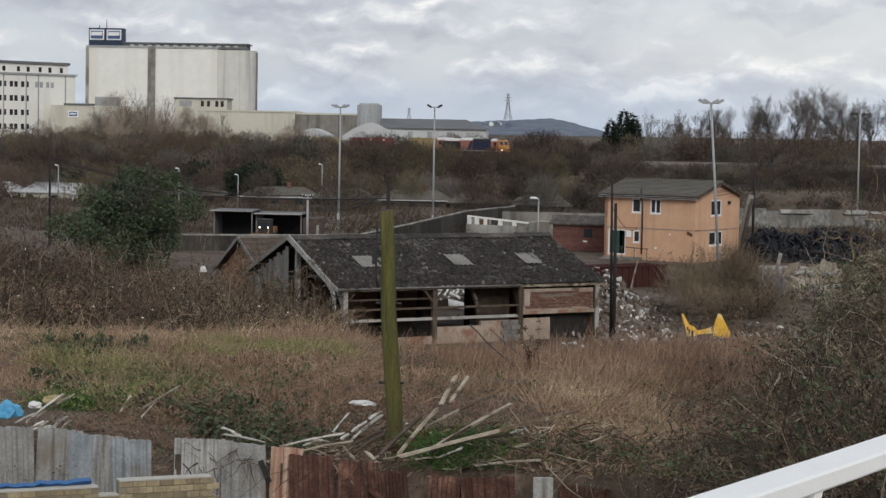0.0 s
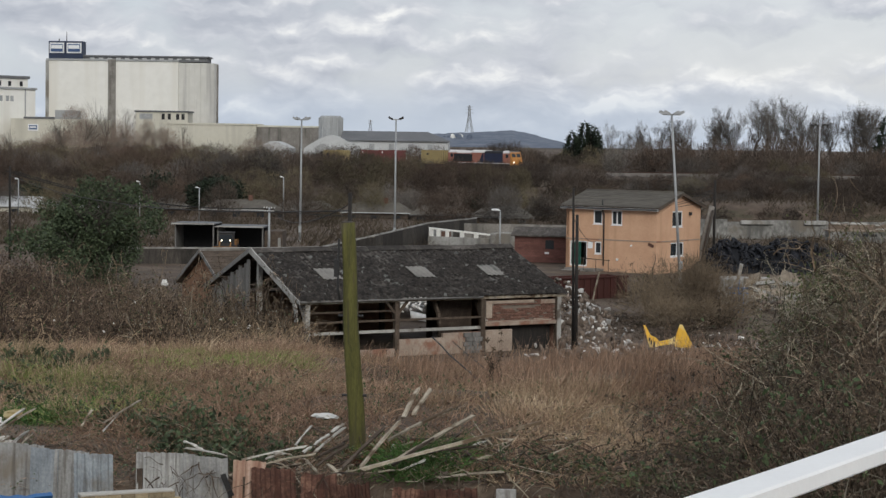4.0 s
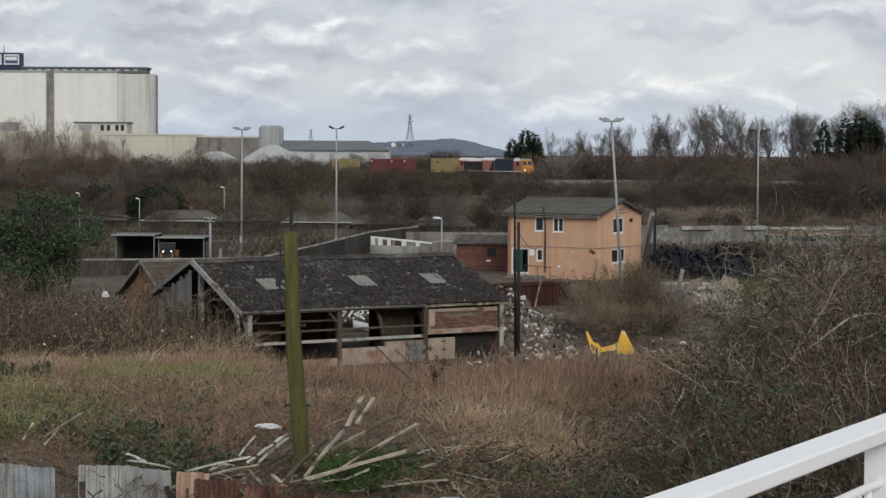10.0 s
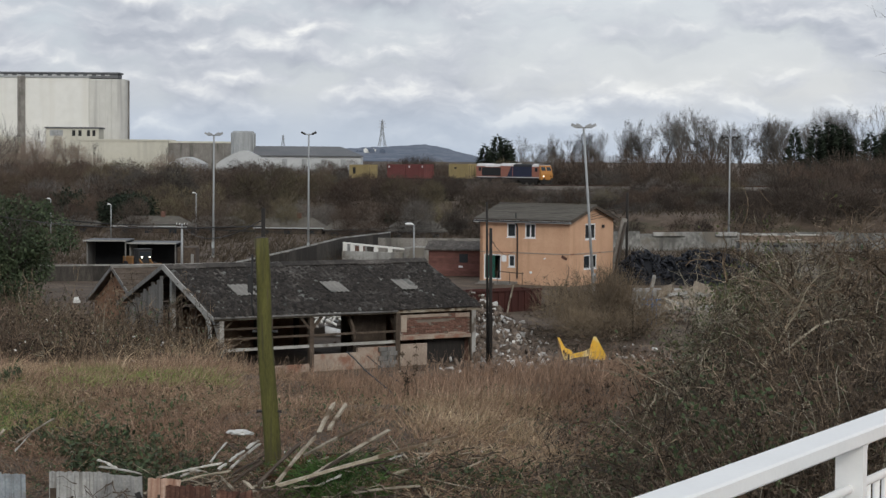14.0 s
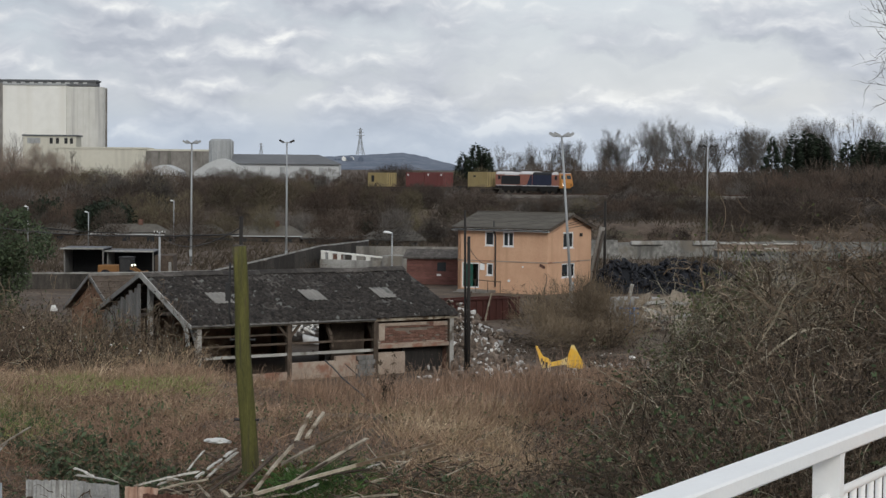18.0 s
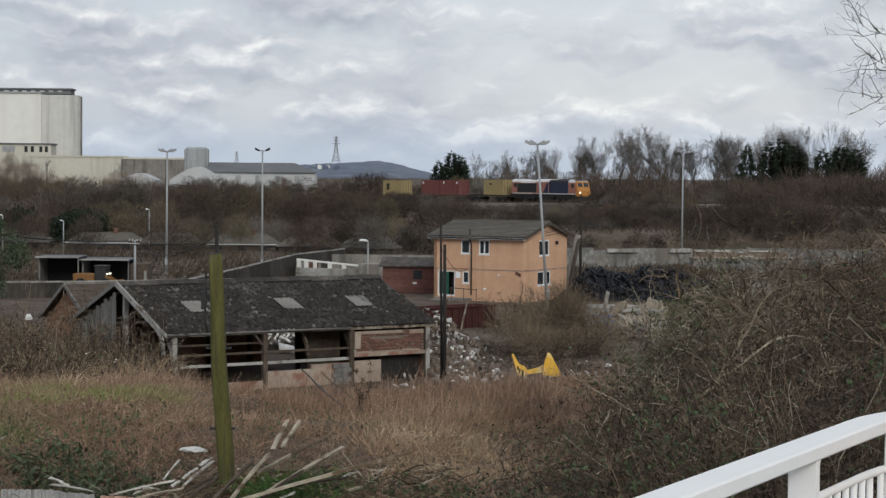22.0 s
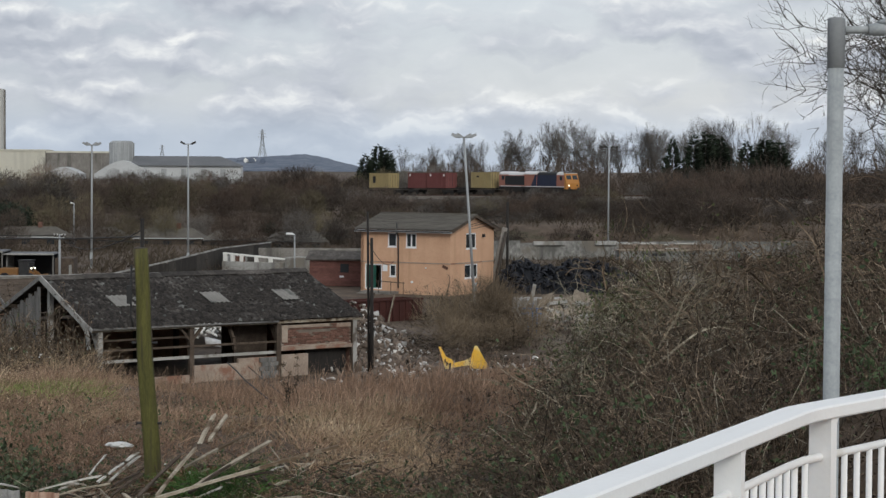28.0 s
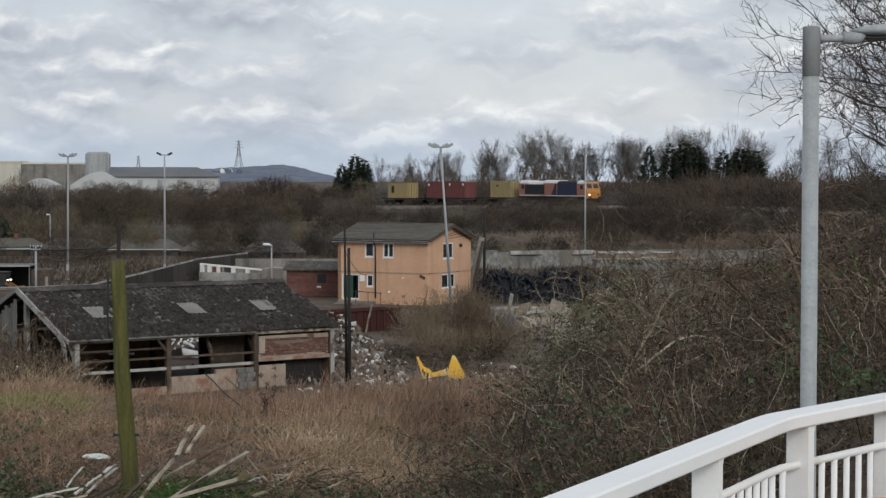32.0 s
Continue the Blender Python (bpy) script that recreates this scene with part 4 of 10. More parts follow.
def build_fence():
    f = thing("sheet_fence", "patched corrugated steel fence, grey and rusted sheets", "fence", Matrix.Translation((-5, 32, float(ground(-5, 31.0)))))
    inv = f.matrix_basis.inverted()
    line = [  # start x, start y, end x, end y, top z, material, pitch, lean
        (-11.6, 33.75, -10.75, 33.6, 4.28, "sheet_grey", 0.2), (-10.75, 33.6, -9.9, 33.35, 4.25, "sheet_blue", 0.2),
        (-9.95, 33.3, -9.1, 33.22, 4.22, "sheet_grey", 0.2), (-9.12, 33.25, -8.35, 33.02, 4.21, "sheet_grey", 0.2),
        (-8.4, 33.02, -7.92, 32.8, 4.18, "sheet_blue", 0.2), (-7.95, 32.75, -7.4, 32.55, 4.19, "sheet_grey", 0.15),
        (-7.42, 32.5, -6.85, 32.42, 4.21, "sheet_blue", 0.14), (-6.47, 32.65, -5.55, 32.55, 4.19, "sheet_grey", 0.13),
        (-5.58, 32.4, -4.8, 32.02, 4.21, "sheet_grey", 0.23), (-4.78, 32.0, -4.3, 31.85, 4.19, "sheet_pink", 0.24),
        (-4.28, 31.95, -3.55, 31.85, 4.08, "sheet_rust", 0.17), (-3.55, 31.8, -2.95, 31.82, 4.02, "sheet_rust", 0.2),
        (-2.9, 31.95, -2.2, 31.9, 3.86, "sheet_rust", 0.12), (-2.2, 31.9, -1.35, 31.9, 3.84, "sheet_rust", 0.16),
        (-1.35, 31.85, -0.45, 31.9, 3.82, "sheet_rust", 0.2), (-0.05, 31.9, 0.8, 31.9, 3.72, "sheet_rust", 0.14),
        (0.8, 31.9, 1.7, 31.95, 3.55, "sheet_rust", 0.2), (1.7, 31.95, 2.6, 32.0, 3.4, "sheet_rust", 0.16)]
    for i, (x0, y0, x1, y1, top, mat, pitch) in enumerate(line):
        z0 = float(ground(x0, y0 - 1.2)) - 0.15
        me = sheet_mesh("sheet", math.hypot(x1 - x0, y1 - y0) + (0.02 if mat == "sheet_rust" else 0.12), top - z0, pitch, 0.034, M[mat], i, 0.06 if mat == "sheet_rust" else 0.025)
        ang = math.degrees(math.atan2(y1 - y0, x1 - x0))
        random.seed(40 + i)
        piece("sheet", me, inv @ pose(x0, y0, z0, random.uniform(-6, 4), random.uniform(-5.5, 5.5) if mat == "sheet_rust" else random.uniform(-1.2, 1.2), ang), f)
    for x in (-10.0, -8.2, -6.4, -4.5, -2.6, -0.5, 1.4):
        y = float(np.interp(x, [-11.6, -9.1, -6.4, -4.3, 2.6], [33.85, 33.35, 32.75, 32.1, 32.15]))
        z0 = float(ground(x, y - 1.4)) - 0.2
        box_part("fence_post", (x - 0.05, y - 0.0, z0), (x + 0.05, y + 0.1, 3.9 if x < -4.4 else 3.4), M["plank_dark"], f, m=inv)
    # a pale upright board
    box_part("white_post", (-0.31, 31.72, 1.8), (0.02, 31.79, 3.86), M["sheet_grey"], f, "pale grey folded metal upright", bevel=0.01, m=inv)
    # a torn strip hanging off the pink sheet and bent rusty tongues
    for x, y, z, l, a in ((-4.85, 31.92, 3.98, 0.4, 68), (-3.4, 31.7, 3.75, 0.5, 60), (-3.0, 31.7, 3.6, 0.45, 40)):
        bm = bmesh.new()
        add_box(bm, (0, -0.002, -0.05), (l, 0.002, 0.05), inv @ pose(x, y, z, 20, a, 10))
        part("torn_strip", bm, M["sheet_rust"] if x > -4.5 else M["iron"], f)


build_fence()


def build_brick_wall():
    a, b = Vector((-10.68, 27.81, 0)), Vector((-5.36, 30.32, 0))
    d = (b - a).normalized()
    ang = math.degrees(math.atan2(d.y, d.x))
    ln = (b - a).length
    w = thing("brick_wall", "low buff brick wall with a notch in its top", "wall", pose(a.x, a.y, 1.4, 0, 0, ang), kind="structure")
    w.name = "brick_wall"
    top = lambda s: 2.575 if s > ln - 1.5 else (2.36 if s > ln - 1.82 else 2.50)
    core = bmesh.new()
    for s0, s1 in ((0, ln - 1.82), (ln - 1.82, ln - 1.5), (ln - 1.5, ln)):
        add_box(core, (s0, 0.014, -0.2), (s1 - (0.02 if s1 == ln else 0), 0.198, top((s0 + s1) / 2) - 0.012))
    part("core", core, M["mortar"], w)
    # coping in three lengths
    for s0, s1 in ((0, ln - 1.82), (ln - 1.82, ln - 1.5), (ln - 1.5, ln - 0.02)):
        z = top((s0 + s1) / 2)
        box_part("coping", (s0, -0.006, z - 0.011), (s1, 0.205, z + 0.022), M["coping_pale"], w, bevel=0.006)
    bm = bmesh.new()
    add_box(bm, (0, 0, 0), (0.205, 0.1, 0.092))
    finish(bm, 0.006)
    brick = to_mesh("brick", bm, M["brick_buff"])
    rng = random.Random(5)
    for row in range(9):
        s = ln - 0.205 - 14 * 0.215 - (0.107 if row % 2 else 0)
        while s < ln - 0.09:
            z = min(top(s), top(min(s + 0.2, ln))) - 0.097 - row * 0.104
            piece("brick", brick, Matrix.Translation((s, rng.uniform(-0.006, 0.006), z)), w)
            s += 0.215
    tarp = thing("blue_tarpaulin", "blue plastic sheet draped along the brick wall top", "tarpaulin", pose(a.x, a.y, 1.4, 0, 0, ang))
    n = 26
    bm = bmesh.new()
    rows = []
    for i in range(n + 1):
        s = 0.6 + (ln - 2.5) * i / n
        k = 0.010 * math.sin(i * 1.3) + 0.012 * math.sin(i * 2.9)
        e = 0.02 + 0.07 * i / n
        rows.append([bm.verts.new((s, 0.26 + k, 2.40)), bm.verts.new((s, 0.21 + k, 2.50 + k)), bm.verts.new((s, 0.13 + k, 2.49 + e + k)), bm.verts.new((s, 0.26 + k, 2.52 + e + k))])
    for p, q in zip(rows, rows[1:]):
        for k in range(3):
            bm.faces.new((p[k], p[k + 1], q[k + 1], q[k]))
    ob = part("sheet", bm, M["bin_blue"], tarp)
    mod = ob.modifiers.new("thick", "SOLIDIFY")
    mod.thickness = 0.006


build_brick_wall()


def plank(name, a, b, w, h, mat, label, category="plank", group="scrap timber"):
    """A worn board from a to b."""
    a, b = Vector(a), Vector(b)
    ln = (b - a).length
    bm = bmesh.new()
    n = 6
    rng = random.Random(int(a.x * 100) + int(b.y * 37))
    rings = []
    for i in range(n + 1):
        x = ln * i / n
        j = lambda: rng.uniform(-0.006, 0.006)
        bow = 0.015 * math.sin(i / n * math.pi)
        rings.append([bm.verts.new((x + (rng.uniform(-0.05, 0.05) if i in (0, n) else 0), sy * w / 2 + j(), sz * h / 2 + bow + j())) for sy, sz in ((-1, -1), (1, -1), (1, 1), (-1, 1))])
    for p, q in zip(rings, rings[1:]):
        for k in range(4):
            bm.faces.new((p[k], p[(k + 1) % 4], q[(k + 1) % 4], q[k]))
    bm.faces.new(rings[0][::-1])
    bm.faces.new(rings[-1])
    ob = new(name, to_mesh(name, finish(bm), mat))
    ob.matrix_basis = Matrix.Translation(a) @ (b - a).to_track_quat("X", "Z").to_matrix().to_4x4() @ pose(0, 0, 0, rng.uniform(-25, 25))
    return tagged(ob, label, category, group)


for a, b, w, h, mat, label in (
        ((-2.55, 31.95, 4.10), (0.43, 33.4, 4.74), 0.115, 0.065, "plank", "long weathered grey timber lying across the heap"),
        ((-2.56, 32.2, 4.12), (-2.03, 33.6, 4.68), 0.13, 0.05, "plank", "weathered plank leaning on the heap"),
        ((-1.98, 34.0, 4.70), (-1.78, 35.0, 5.08), 0.14, 0.05, "plank", "short pale plank sticking up from the heap"),
        ((-1.82, 34.3, 4.72), (-1.57, 35.2, 5.04), 0.13, 0.05, "plank", "short pale plank sticking up from the heap"),
        ((-2.21, 33.2, 4.40), (-1.16, 34.6, 4.78), 0.10, 0.045, "plank", "weathered plank lying on the heap"),
        ((-2.04, 32.6, 4.14), (-0.77, 34.8, 4.64), 0.11, 0.05, "plank", "thin weathered plank lying on the heap"),
        ((-3.78, 33.2, 4.30), (-3.58, 33.8, 4.54), 0.05, 0.04, "batten", "short pale batten on the heap"),
        ((-3.42, 33.0, 4.22), (-3.0, 33.8, 4.53), 0.09, 0.03, "batten", "broken white painted board"),
        ((-2.07, 32.4, 4.10), (-1.43, 33.4, 4.42), 0.12, 0.05, "plank_dark", "dark rotten plank on the heap"),
        ((-3.32, 32.6, 4.06), (-2.9, 33.0, 4.32), 0.10, 0.04, "plank_dark", "dark rotten plank on the heap"),
        ((-2.9, 32.4, 4.05), (-2.3, 33.6, 4.55), 0.10, 0.05, "plank_dark", "dark rotten plank on the heap"),
        ((-1.6, 33.1, 4.2), (-0.7, 33.4, 4.3), 0.10, 0.04, "plank_dark", "dark rotten plank on the heap"),
        ((-1.3, 32.2, 3.95), (-0.2, 32.6, 4.0), 0.10, 0.05, "plank", "weathered plank on the fence top"),
        ((-9.56, 34.0, 4.18), (-9.28, 34.6, 4.30), 0.06, 0.03, "batten", "pale broken board on the rubbish"),
        ((-9.41, 34.2, 4.18), (-9.1, 35.5, 4.50), 0.07, 0.04, "batten", "pale broken board on the rubbish"),
        ((-9.15, 33.6, 4.13), (-8.88, 33.8, 4.15), 0.06, 0.04, "batten", "pale broken batten on the rubbish"),
        ((-9.1, 33.6, 4.12), (-8.95, 33.9, 4.25), 0.05, 0.04, "batten", "pale broken batten on the rubbish"),
        ((-8.81, 33.6, 4.14), (-8.7, 34.2, 4.28), 0.06, 0.04, "batten", "pale broken batten on the rubbish"),
        ((-8.24, 36.5, 4.05), (-8.16, 37.0, 4.29), 0.07, 0.03, "plank", "pale batten in the grass"),
        ((-7.72, 36.0, 4.05), (-7.59, 36.8, 4.25), 0.04, 0.03, "batten", "thin pale batten in the grass"),
        ((-5.59, 32.6, 4.30), (-4.83, 32.3, 4.22), 0.06, 0.03, "batten", "broken white strip on the fence top"),
        ((-5.65, 32.7, 4.40), (-5.3, 32.5, 4.30), 0.06, 0.03, "batten", "broken white strip on the fence top"),
        ((-9.16, 33.90, 4.31), (-8.82, 35.20, 4.55), 0.05, 0.03, "plank", "long pale broken board on the rubbish"),
        ((-8.80, 33.60, 4.18), (-8.66, 34.10, 4.30), 0.05, 0.03, "batten", "pale broken batten on the rubbish"),
        ((-9.17, 33.60, 4.16), (-9.04, 33.90, 4.22), 0.05, 0.03, "batten", "pale broken batten on the rubbish"),
        ((-8.65, 33.70, 4.16), (-8.58, 34.10, 4.24), 0.04, 0.03, "plank", "pale broken batten on the rubbish"),
        ((-9.04, 33.50, 4.17), (-8.81, 33.60, 4.20), 0.05, 0.03, "batten", "pale broken batten on the rubbish"),
        ((-7.68, 35.80, 4.22), (-7.33, 37.60, 4.42), 0.05, 0.03, "plank", "thin pale batten in the grass"),
        ((-3.60, 32.70, 4.24), (-3.49, 33.00, 4.29), 0.09, 0.04, "batten", "broken white painted board"),
        ((-3.43, 33.00, 4.35), (-3.23, 33.40, 4.45), 0.08, 0.03, "batten", "broken white painted board"),
        ((-3.18, 33.40, 4.50), (-3.00, 33.80, 4.58), 0.10, 0.04, "batten", "broken white painted board"),
        ((-3.30, 32.60, 4.21), (-2.92, 33.00, 4.36), 0.07, 0.04, "plank_dark", "dark rotten plank on the heap"),
        ((-4.18, 32.30, 4.19), (-3.88, 32.60, 4.24), 0.05, 0.03, "batten", "broken white strip on the heap"),
        ((-4.09, 32.70, 4.23), (-3.80, 32.70, 4.20), 0.04, 0.03, "batten", "broken white strip on the heap"),
        ((-3.67, 34.50, 4.41), (-3.41, 34.30, 4.33), 0.04, 0.03, "plank_dark", "dark batten on the heap"),
        ((-4.6, 32.6, 4.12), (-3.6, 33.0, 4.30), 0.06, 0.03, "batten", "broken white strip on the heap"),
        ((-4.2, 32.3, 4.10), (-3.4, 32.7, 4.22), 0.05, 0.03, "plank", "thin batten on the heap")):
    plank("plank" if "plank" in label or "timber" in label else "batten", a, b, w * 0.5, h * 0.8, M[mat], label)


def build_heap_sticks():
    """Loose battens and boards strewn over the heap."""
    rng = random.Random(23)
    for i in range(16):
        x, y = rng.uniform(-4.3, -0.6), rng.uniform(32.6, 35.0)
        a, ln = rng.uniform(-0.9, 2.9), rng.uniform(0.25, 0.7)
        z = float(ground(x, y)) + 0.08
        b = (x + ln * math.cos(a), y + ln * math.sin(a) * 0.7, z + rng.uniform(0.0, 0.22))
        kind = ("plank_dark", "plank", "batten", "plank")[i % 4]
        label = {"plank_dark": "dark rotten batten on the heap", "plank": "weathered grey batten on the heap", "batten": "broken white painted batten on the heap"}[kind]
        plank("batten", (x, y, z), b, rng.uniform(0.03, 0.075), 0.03, M[kind], label)


build_heap_sticks()


def lump(name, at, size, mat, label, category, seed, group=""):
    """A crumpled soft thing, such as a bag or a cloth."""
    bm = bmesh.new()
    bmesh.ops.create_icosphere(bm, subdivisions=3, radius=1.0)
    for v in bm.verts:
        k = 1 + 0.35 * noise.noise(v.co * 1.6 + Vector((seed, 0, 0))) + 0.18 * noise.noise(v.co * 4 + Vector((0, seed, 0)))
        v.co = Vector((v.co.x * size[0] * k, v.co.y * size[1] * k, max(-0.35, v.co.z) * size[2] * k))
    ob = new(name, to_mesh(name, finish(bm), mat))
    ob.matrix_basis = pose(*at, 0, 0, seed * 40)
    return tagged(ob, label, category, group)


lump("plastic_bag", (-10.3, 36.0, 4.05), (0.28, 0.22, 0.22), M["cyan"], "light blue plastic bag on the rubbish", "plastic bag", 1)
lump("cushion", (-9.35, 35.7, 4.36), (0.26, 0.14, 0.10), M["yellow"], "dirty yellow cushion among broken boards", "cushion", 2)
lump("rag", (-9.6, 35.4, 4.28), (0.18, 0.12, 0.08), M["rag_white"], "crumpled off-white rag on the rubbish", "rag", 3)
lump("rag", (-3.56, 36.0, 4.40), (0.24, 0.16, 0.06), M["rag_white"], "crumpled off-white sheet in the weeds", "rag", 4)
lump("plastic_bag", (-13.55, 74.0, 4.0), (0.13, 0.1, 0.17), M["rag_white"], "white plastic bag caught in the scrub", "plastic bag", 5)


lump("rag", (13.8, 100.5, 0.12), (0.85, 0.4, 0.12), M["rag_white"], "torn white plastic sheet on the bare yard", "rag", 6)
lump("rag", (11.1, 97.0, 0.08), (0.25, 0.15, 0.10), M["rag_white"], "white plastic scrap on the bare yard", "rag", 7)


def build_debris():
    """Splinters, sticks and broken bits over the heap."""
    rng = np.random.default_rng(19)
    for name, label, n, reg, mat in (("splinters", "splintered sticks and laths over the heap", 330, (-5.2, 1.8, 32.2, 36.0), "plank_dark"), ("splinters", "pale splintered laths over the heap", 120, (-5.0, 1.2, 32.2, 36.2), "plank"),
                                     ("splinters", "broken sticks and scraps behind the fence", 150, (-10.5, -5.0, 33.6, 36.5), "plank_dark")):
        x, y = rng.uniform(reg[0], reg[1], n), rng.uniform(reg[2], reg[3], n)
        base = np.stack([x, y, ground(x, y) + rng.uniform(0, 0.12, n)], 1)
        a = rng.uniform(0, math.tau, n)
        tip = base + np.stack([np.cos(a), np.sin(a), rng.uniform(-0.1, 0.5, n)], 1) * rng.uniform(0.15, 0.75, n)[:, None]
        v, t, _ = canes(base, tip, rng.normal(size=(n, 3)) * 0.01, rng.uniform(0.008, 0.028, n), rng, 2)
        tagged(new(name, np_mesh(name, v, t, [M[mat]])), label, "debris", kind="stuff")


build_debris()


def build_roots():
    """Roots and dead stems that hang over the rusted sheets."""
    rng = np.random.default_rng(66)
    for name, label, n, x0, x1, mat in (("dead_roots", "dark roots hanging over the rusted sheets", 150, -4.4, 2.6, "plank_dark"), ("dead_roots", "pale dead stems hanging over the rusted sheets", 60, -4.4, 2.6, "cane_dull"), ("dead_roots", "dark stems over the grey sheets", 34, -6.5, -5.0, "plank_dark")):
        x = rng.uniform(x0, x1, n)
        base = np.stack([x, 31.98 + rng.uniform(-0.1, 0.12, n) - 0.155 * np.minimum(0, x + 4.3), 3.95 + rng.uniform(-0.25, 0.2, n)], 1)
        way = np.stack([rng.normal(size=n) * 0.4, -rng.uniform(0.05, 0.3, n), rng.uniform(-0.9, 0.1, n)], 1)
        v, t, _ = crooked(base, way * rng.uniform(0.5, 1.2, n)[:, None], rng.uniform(0.006, 0.016, n), rng, 7, 0.25, 0.3)
        tagged(new(name, np_mesh(name, v, t, [M[mat]])), label, "roots", kind="stuff")


build_roots()

# ---- the derelict open shed ----
def build_shed():
    ang = math.degrees(math.atan2(0.545, 0.84))
    sh = thing("shed", "derelict open timber shed with mossy corrugated roof", "shed", pose(-9.3, 84.1, 0, 0, 0, ang))
    L, W2, E, R = 13.45, 4.8, 2.7, 4.55   # length, half width, eaves, ridge
    posts = [0.15, 2.53, 4.62, 6.9, 9.13, 13.25]
    # roof: overlapping sheets, four rows by many columns on the front slope, fewer behind
    cols, rows = 13, 3
    LITES = (1.9, 6.35, 9.95)
    w = (L + 0.5) / cols
    slope = math.hypot(W2 + 0.25, R - E)
    pitch = math.degrees(math.atan2(R - E, W2 + 0.25))

    def wavy(width, length):
        bm = bmesh.new()
        n = 16
        a, b = [], []
        for i in range(n + 1):
            x = width * i / n
            z = 0.022 * math.sin(i / n * math.tau * 4)
            a.append((bm.verts.new((x, 0, z)), bm.verts.new((x, 0, z + 0.008))))
            b.append((bm.verts.new((x, length, z)), bm.verts.new((x, length, z + 0.008))))
        for i in range(n):
            for k in (0, 1):
                bm.faces.new((a[i][k], a[i + 1][k], b[i + 1][k], b[i][k]))
            bm.faces.new((a[i][0], a[i + 1][0], a[i + 1][1], a[i][1]))
            bm.faces.new((b[i][0], b[i + 1][0], b[i + 1][1], b[i][1]))
        return finish(bm)
    old = to_mesh("roof_sheet", wavy(w * 1.06, slope / rows * 1.08), M["roof_old"])
    lite = to_mesh("rooflight", wavy(w * 0.92, slope / rows * 0.66), M["skylight"])
    rng = random.Random(3)
    for side in (0, 1):
        for r in range(rows):
            for c in range(cols):
                base = pose(-0.3 + c * w, -0.25, E - 0.09, pitch) if side == 0 else pose(-0.3 + c * w + w, 2 * W2 + 0.25, E - 0.09, pitch, 0, 180)
                m = base @ pose(0, slope / rows * r, 0.02 * r + rng.uniform(-0.012, 0.02), rng.uniform(-0.6, 0.6), rng.uniform(-0.7, 0.7), rng.uniform(-0.6, 0.6))
                piece("roof_sheet", old, m, sh)
    for c in LITES:
        piece("rooflight", lite, pose(-0.3 + c * w, -0.25, E - 0.09, pitch) @ pose(0.06 * w, slope / rows * 1.12, 0.10), sh)
    # ridge capping
    for c in range(7):
        bm = bmesh.new()
        x0, x1 = -0.32 + c * (L + 0.55) / 7, -0.30 + (c + 1) * (L + 0.55) / 7
        k = 0.02 * math.sin(c * 2.2)
        add_prism(bm, [(W2 - 0.32, R - 0.11), (W2, R + 0.06), (W2 + 0.32, R - 0.11), (W2 + 0.32, R - 0.085), (W2, R + 0.09), (W2 - 0.32, R - 0.085)], x0, x1,
                  Matrix(((0, 1, 0, 0), (1, 0, 0, 0), (0, 0, 1, 0.02 + k), (0, 0, 0, 1))))
        part("ridge_cap", bm, M["roof_old"], sh)
    # gable verge boards, bowed white timbers at the open end
    bm = bmesh.new()
    bow = [(-0.36, W2, R + 0.02), (-0.36, 0.75, E + 0.18), (-0.36, 0.3, E - 0.12), (-0.36, 0.06, E - 0.5), (-0.36, 0.0, E - 1.0)]
    for p, q in zip(bow, bow[1:]):
        add_bar(bm, p, q, 0.06, 0.27)
    add_bar(bm, (-0.36, -0.3, E - 0.16), (-0.36, 0.75, E + 0.22), 0.05, 0.16)
    part("bargeboard", bm, M["timber_pale"], sh, "pale painted board that bows down to the post")
    bm = bmesh.new()
    add_bar(bm, (-0.36, 2 * W2 + 0.3, E - 0.16), (-0.36, W2, R + 0.02), 0.05, 0.2)
    part("bargeboard", bm, M["plank_grey"], sh)
    # eaves board and gutter
    bm = bmesh.new()
    add_bar(bm, (-0.3, -0.12, E - 0.19), (L + 0.2, -0.12, E - 0.19), 0.06, 0.13)
    part("eaves_beam", bm, M["plank"], sh)
    bm = bmesh.new()
    add_tube(bm, [(-0.3, -0.28, E - 0.13), (9.0, -0.28, E - 0.15)], [0.05, 0.05], 8)
    part("gutter", bm, M["plank_grey"], sh)
    bm = bmesh.new()
    add_bar(bm, (-0.3, 2 * W2 - 0.05, E - 0.19), (L + 0.2, 2 * W2 - 0.05, E - 0.19), 0.06, 0.16)
    part("eaves_beam", bm, M["plank_dark"], sh)
    for i, x in enumerate(posts):
        for y in (0.0, W2, 2 * W2 - 0.1):
            h = E - 0.2 if y != W2 else R - 0.15
            if (y == W2 and i in (1, 3)) or (y == 0 and i == 3):
                continue
            bm = bmesh.new()
            add_box(bm, (x - 0.11, y - 0.11, -0.3), (x + 0.11, y + 0.11, h))
            part("post", bm, M["timber_pale"] if (y == 0 and i == 0) or (i == 0 and y == W2) else M["plank_dark"], sh, bevel=0.012)
        # trusses: rafters, tie beam and curved braces
        for sy, y0 in ((1, 0.0), (-1, 2 * W2)):
            bm = bmesh.new()
            add_bar(bm, (x, y0, E - 0.22), (x, W2, R - 0.2), 0.1, 0.16)
            part("rafter", bm, M["timber_pale"] if i == 0 and sy == 1 else M["plank_dark"], sh)
            bm = bmesh.new()
            pts = [(x, y0 + sy * 0.10, 1.35), (x, y0 + sy * 0.22, 1.85), (x, y0 + sy * 0.55, 2.3), (x, y0 + sy * 1.15, 2.72), (x, y0 + sy * 1.7, 2.98)]
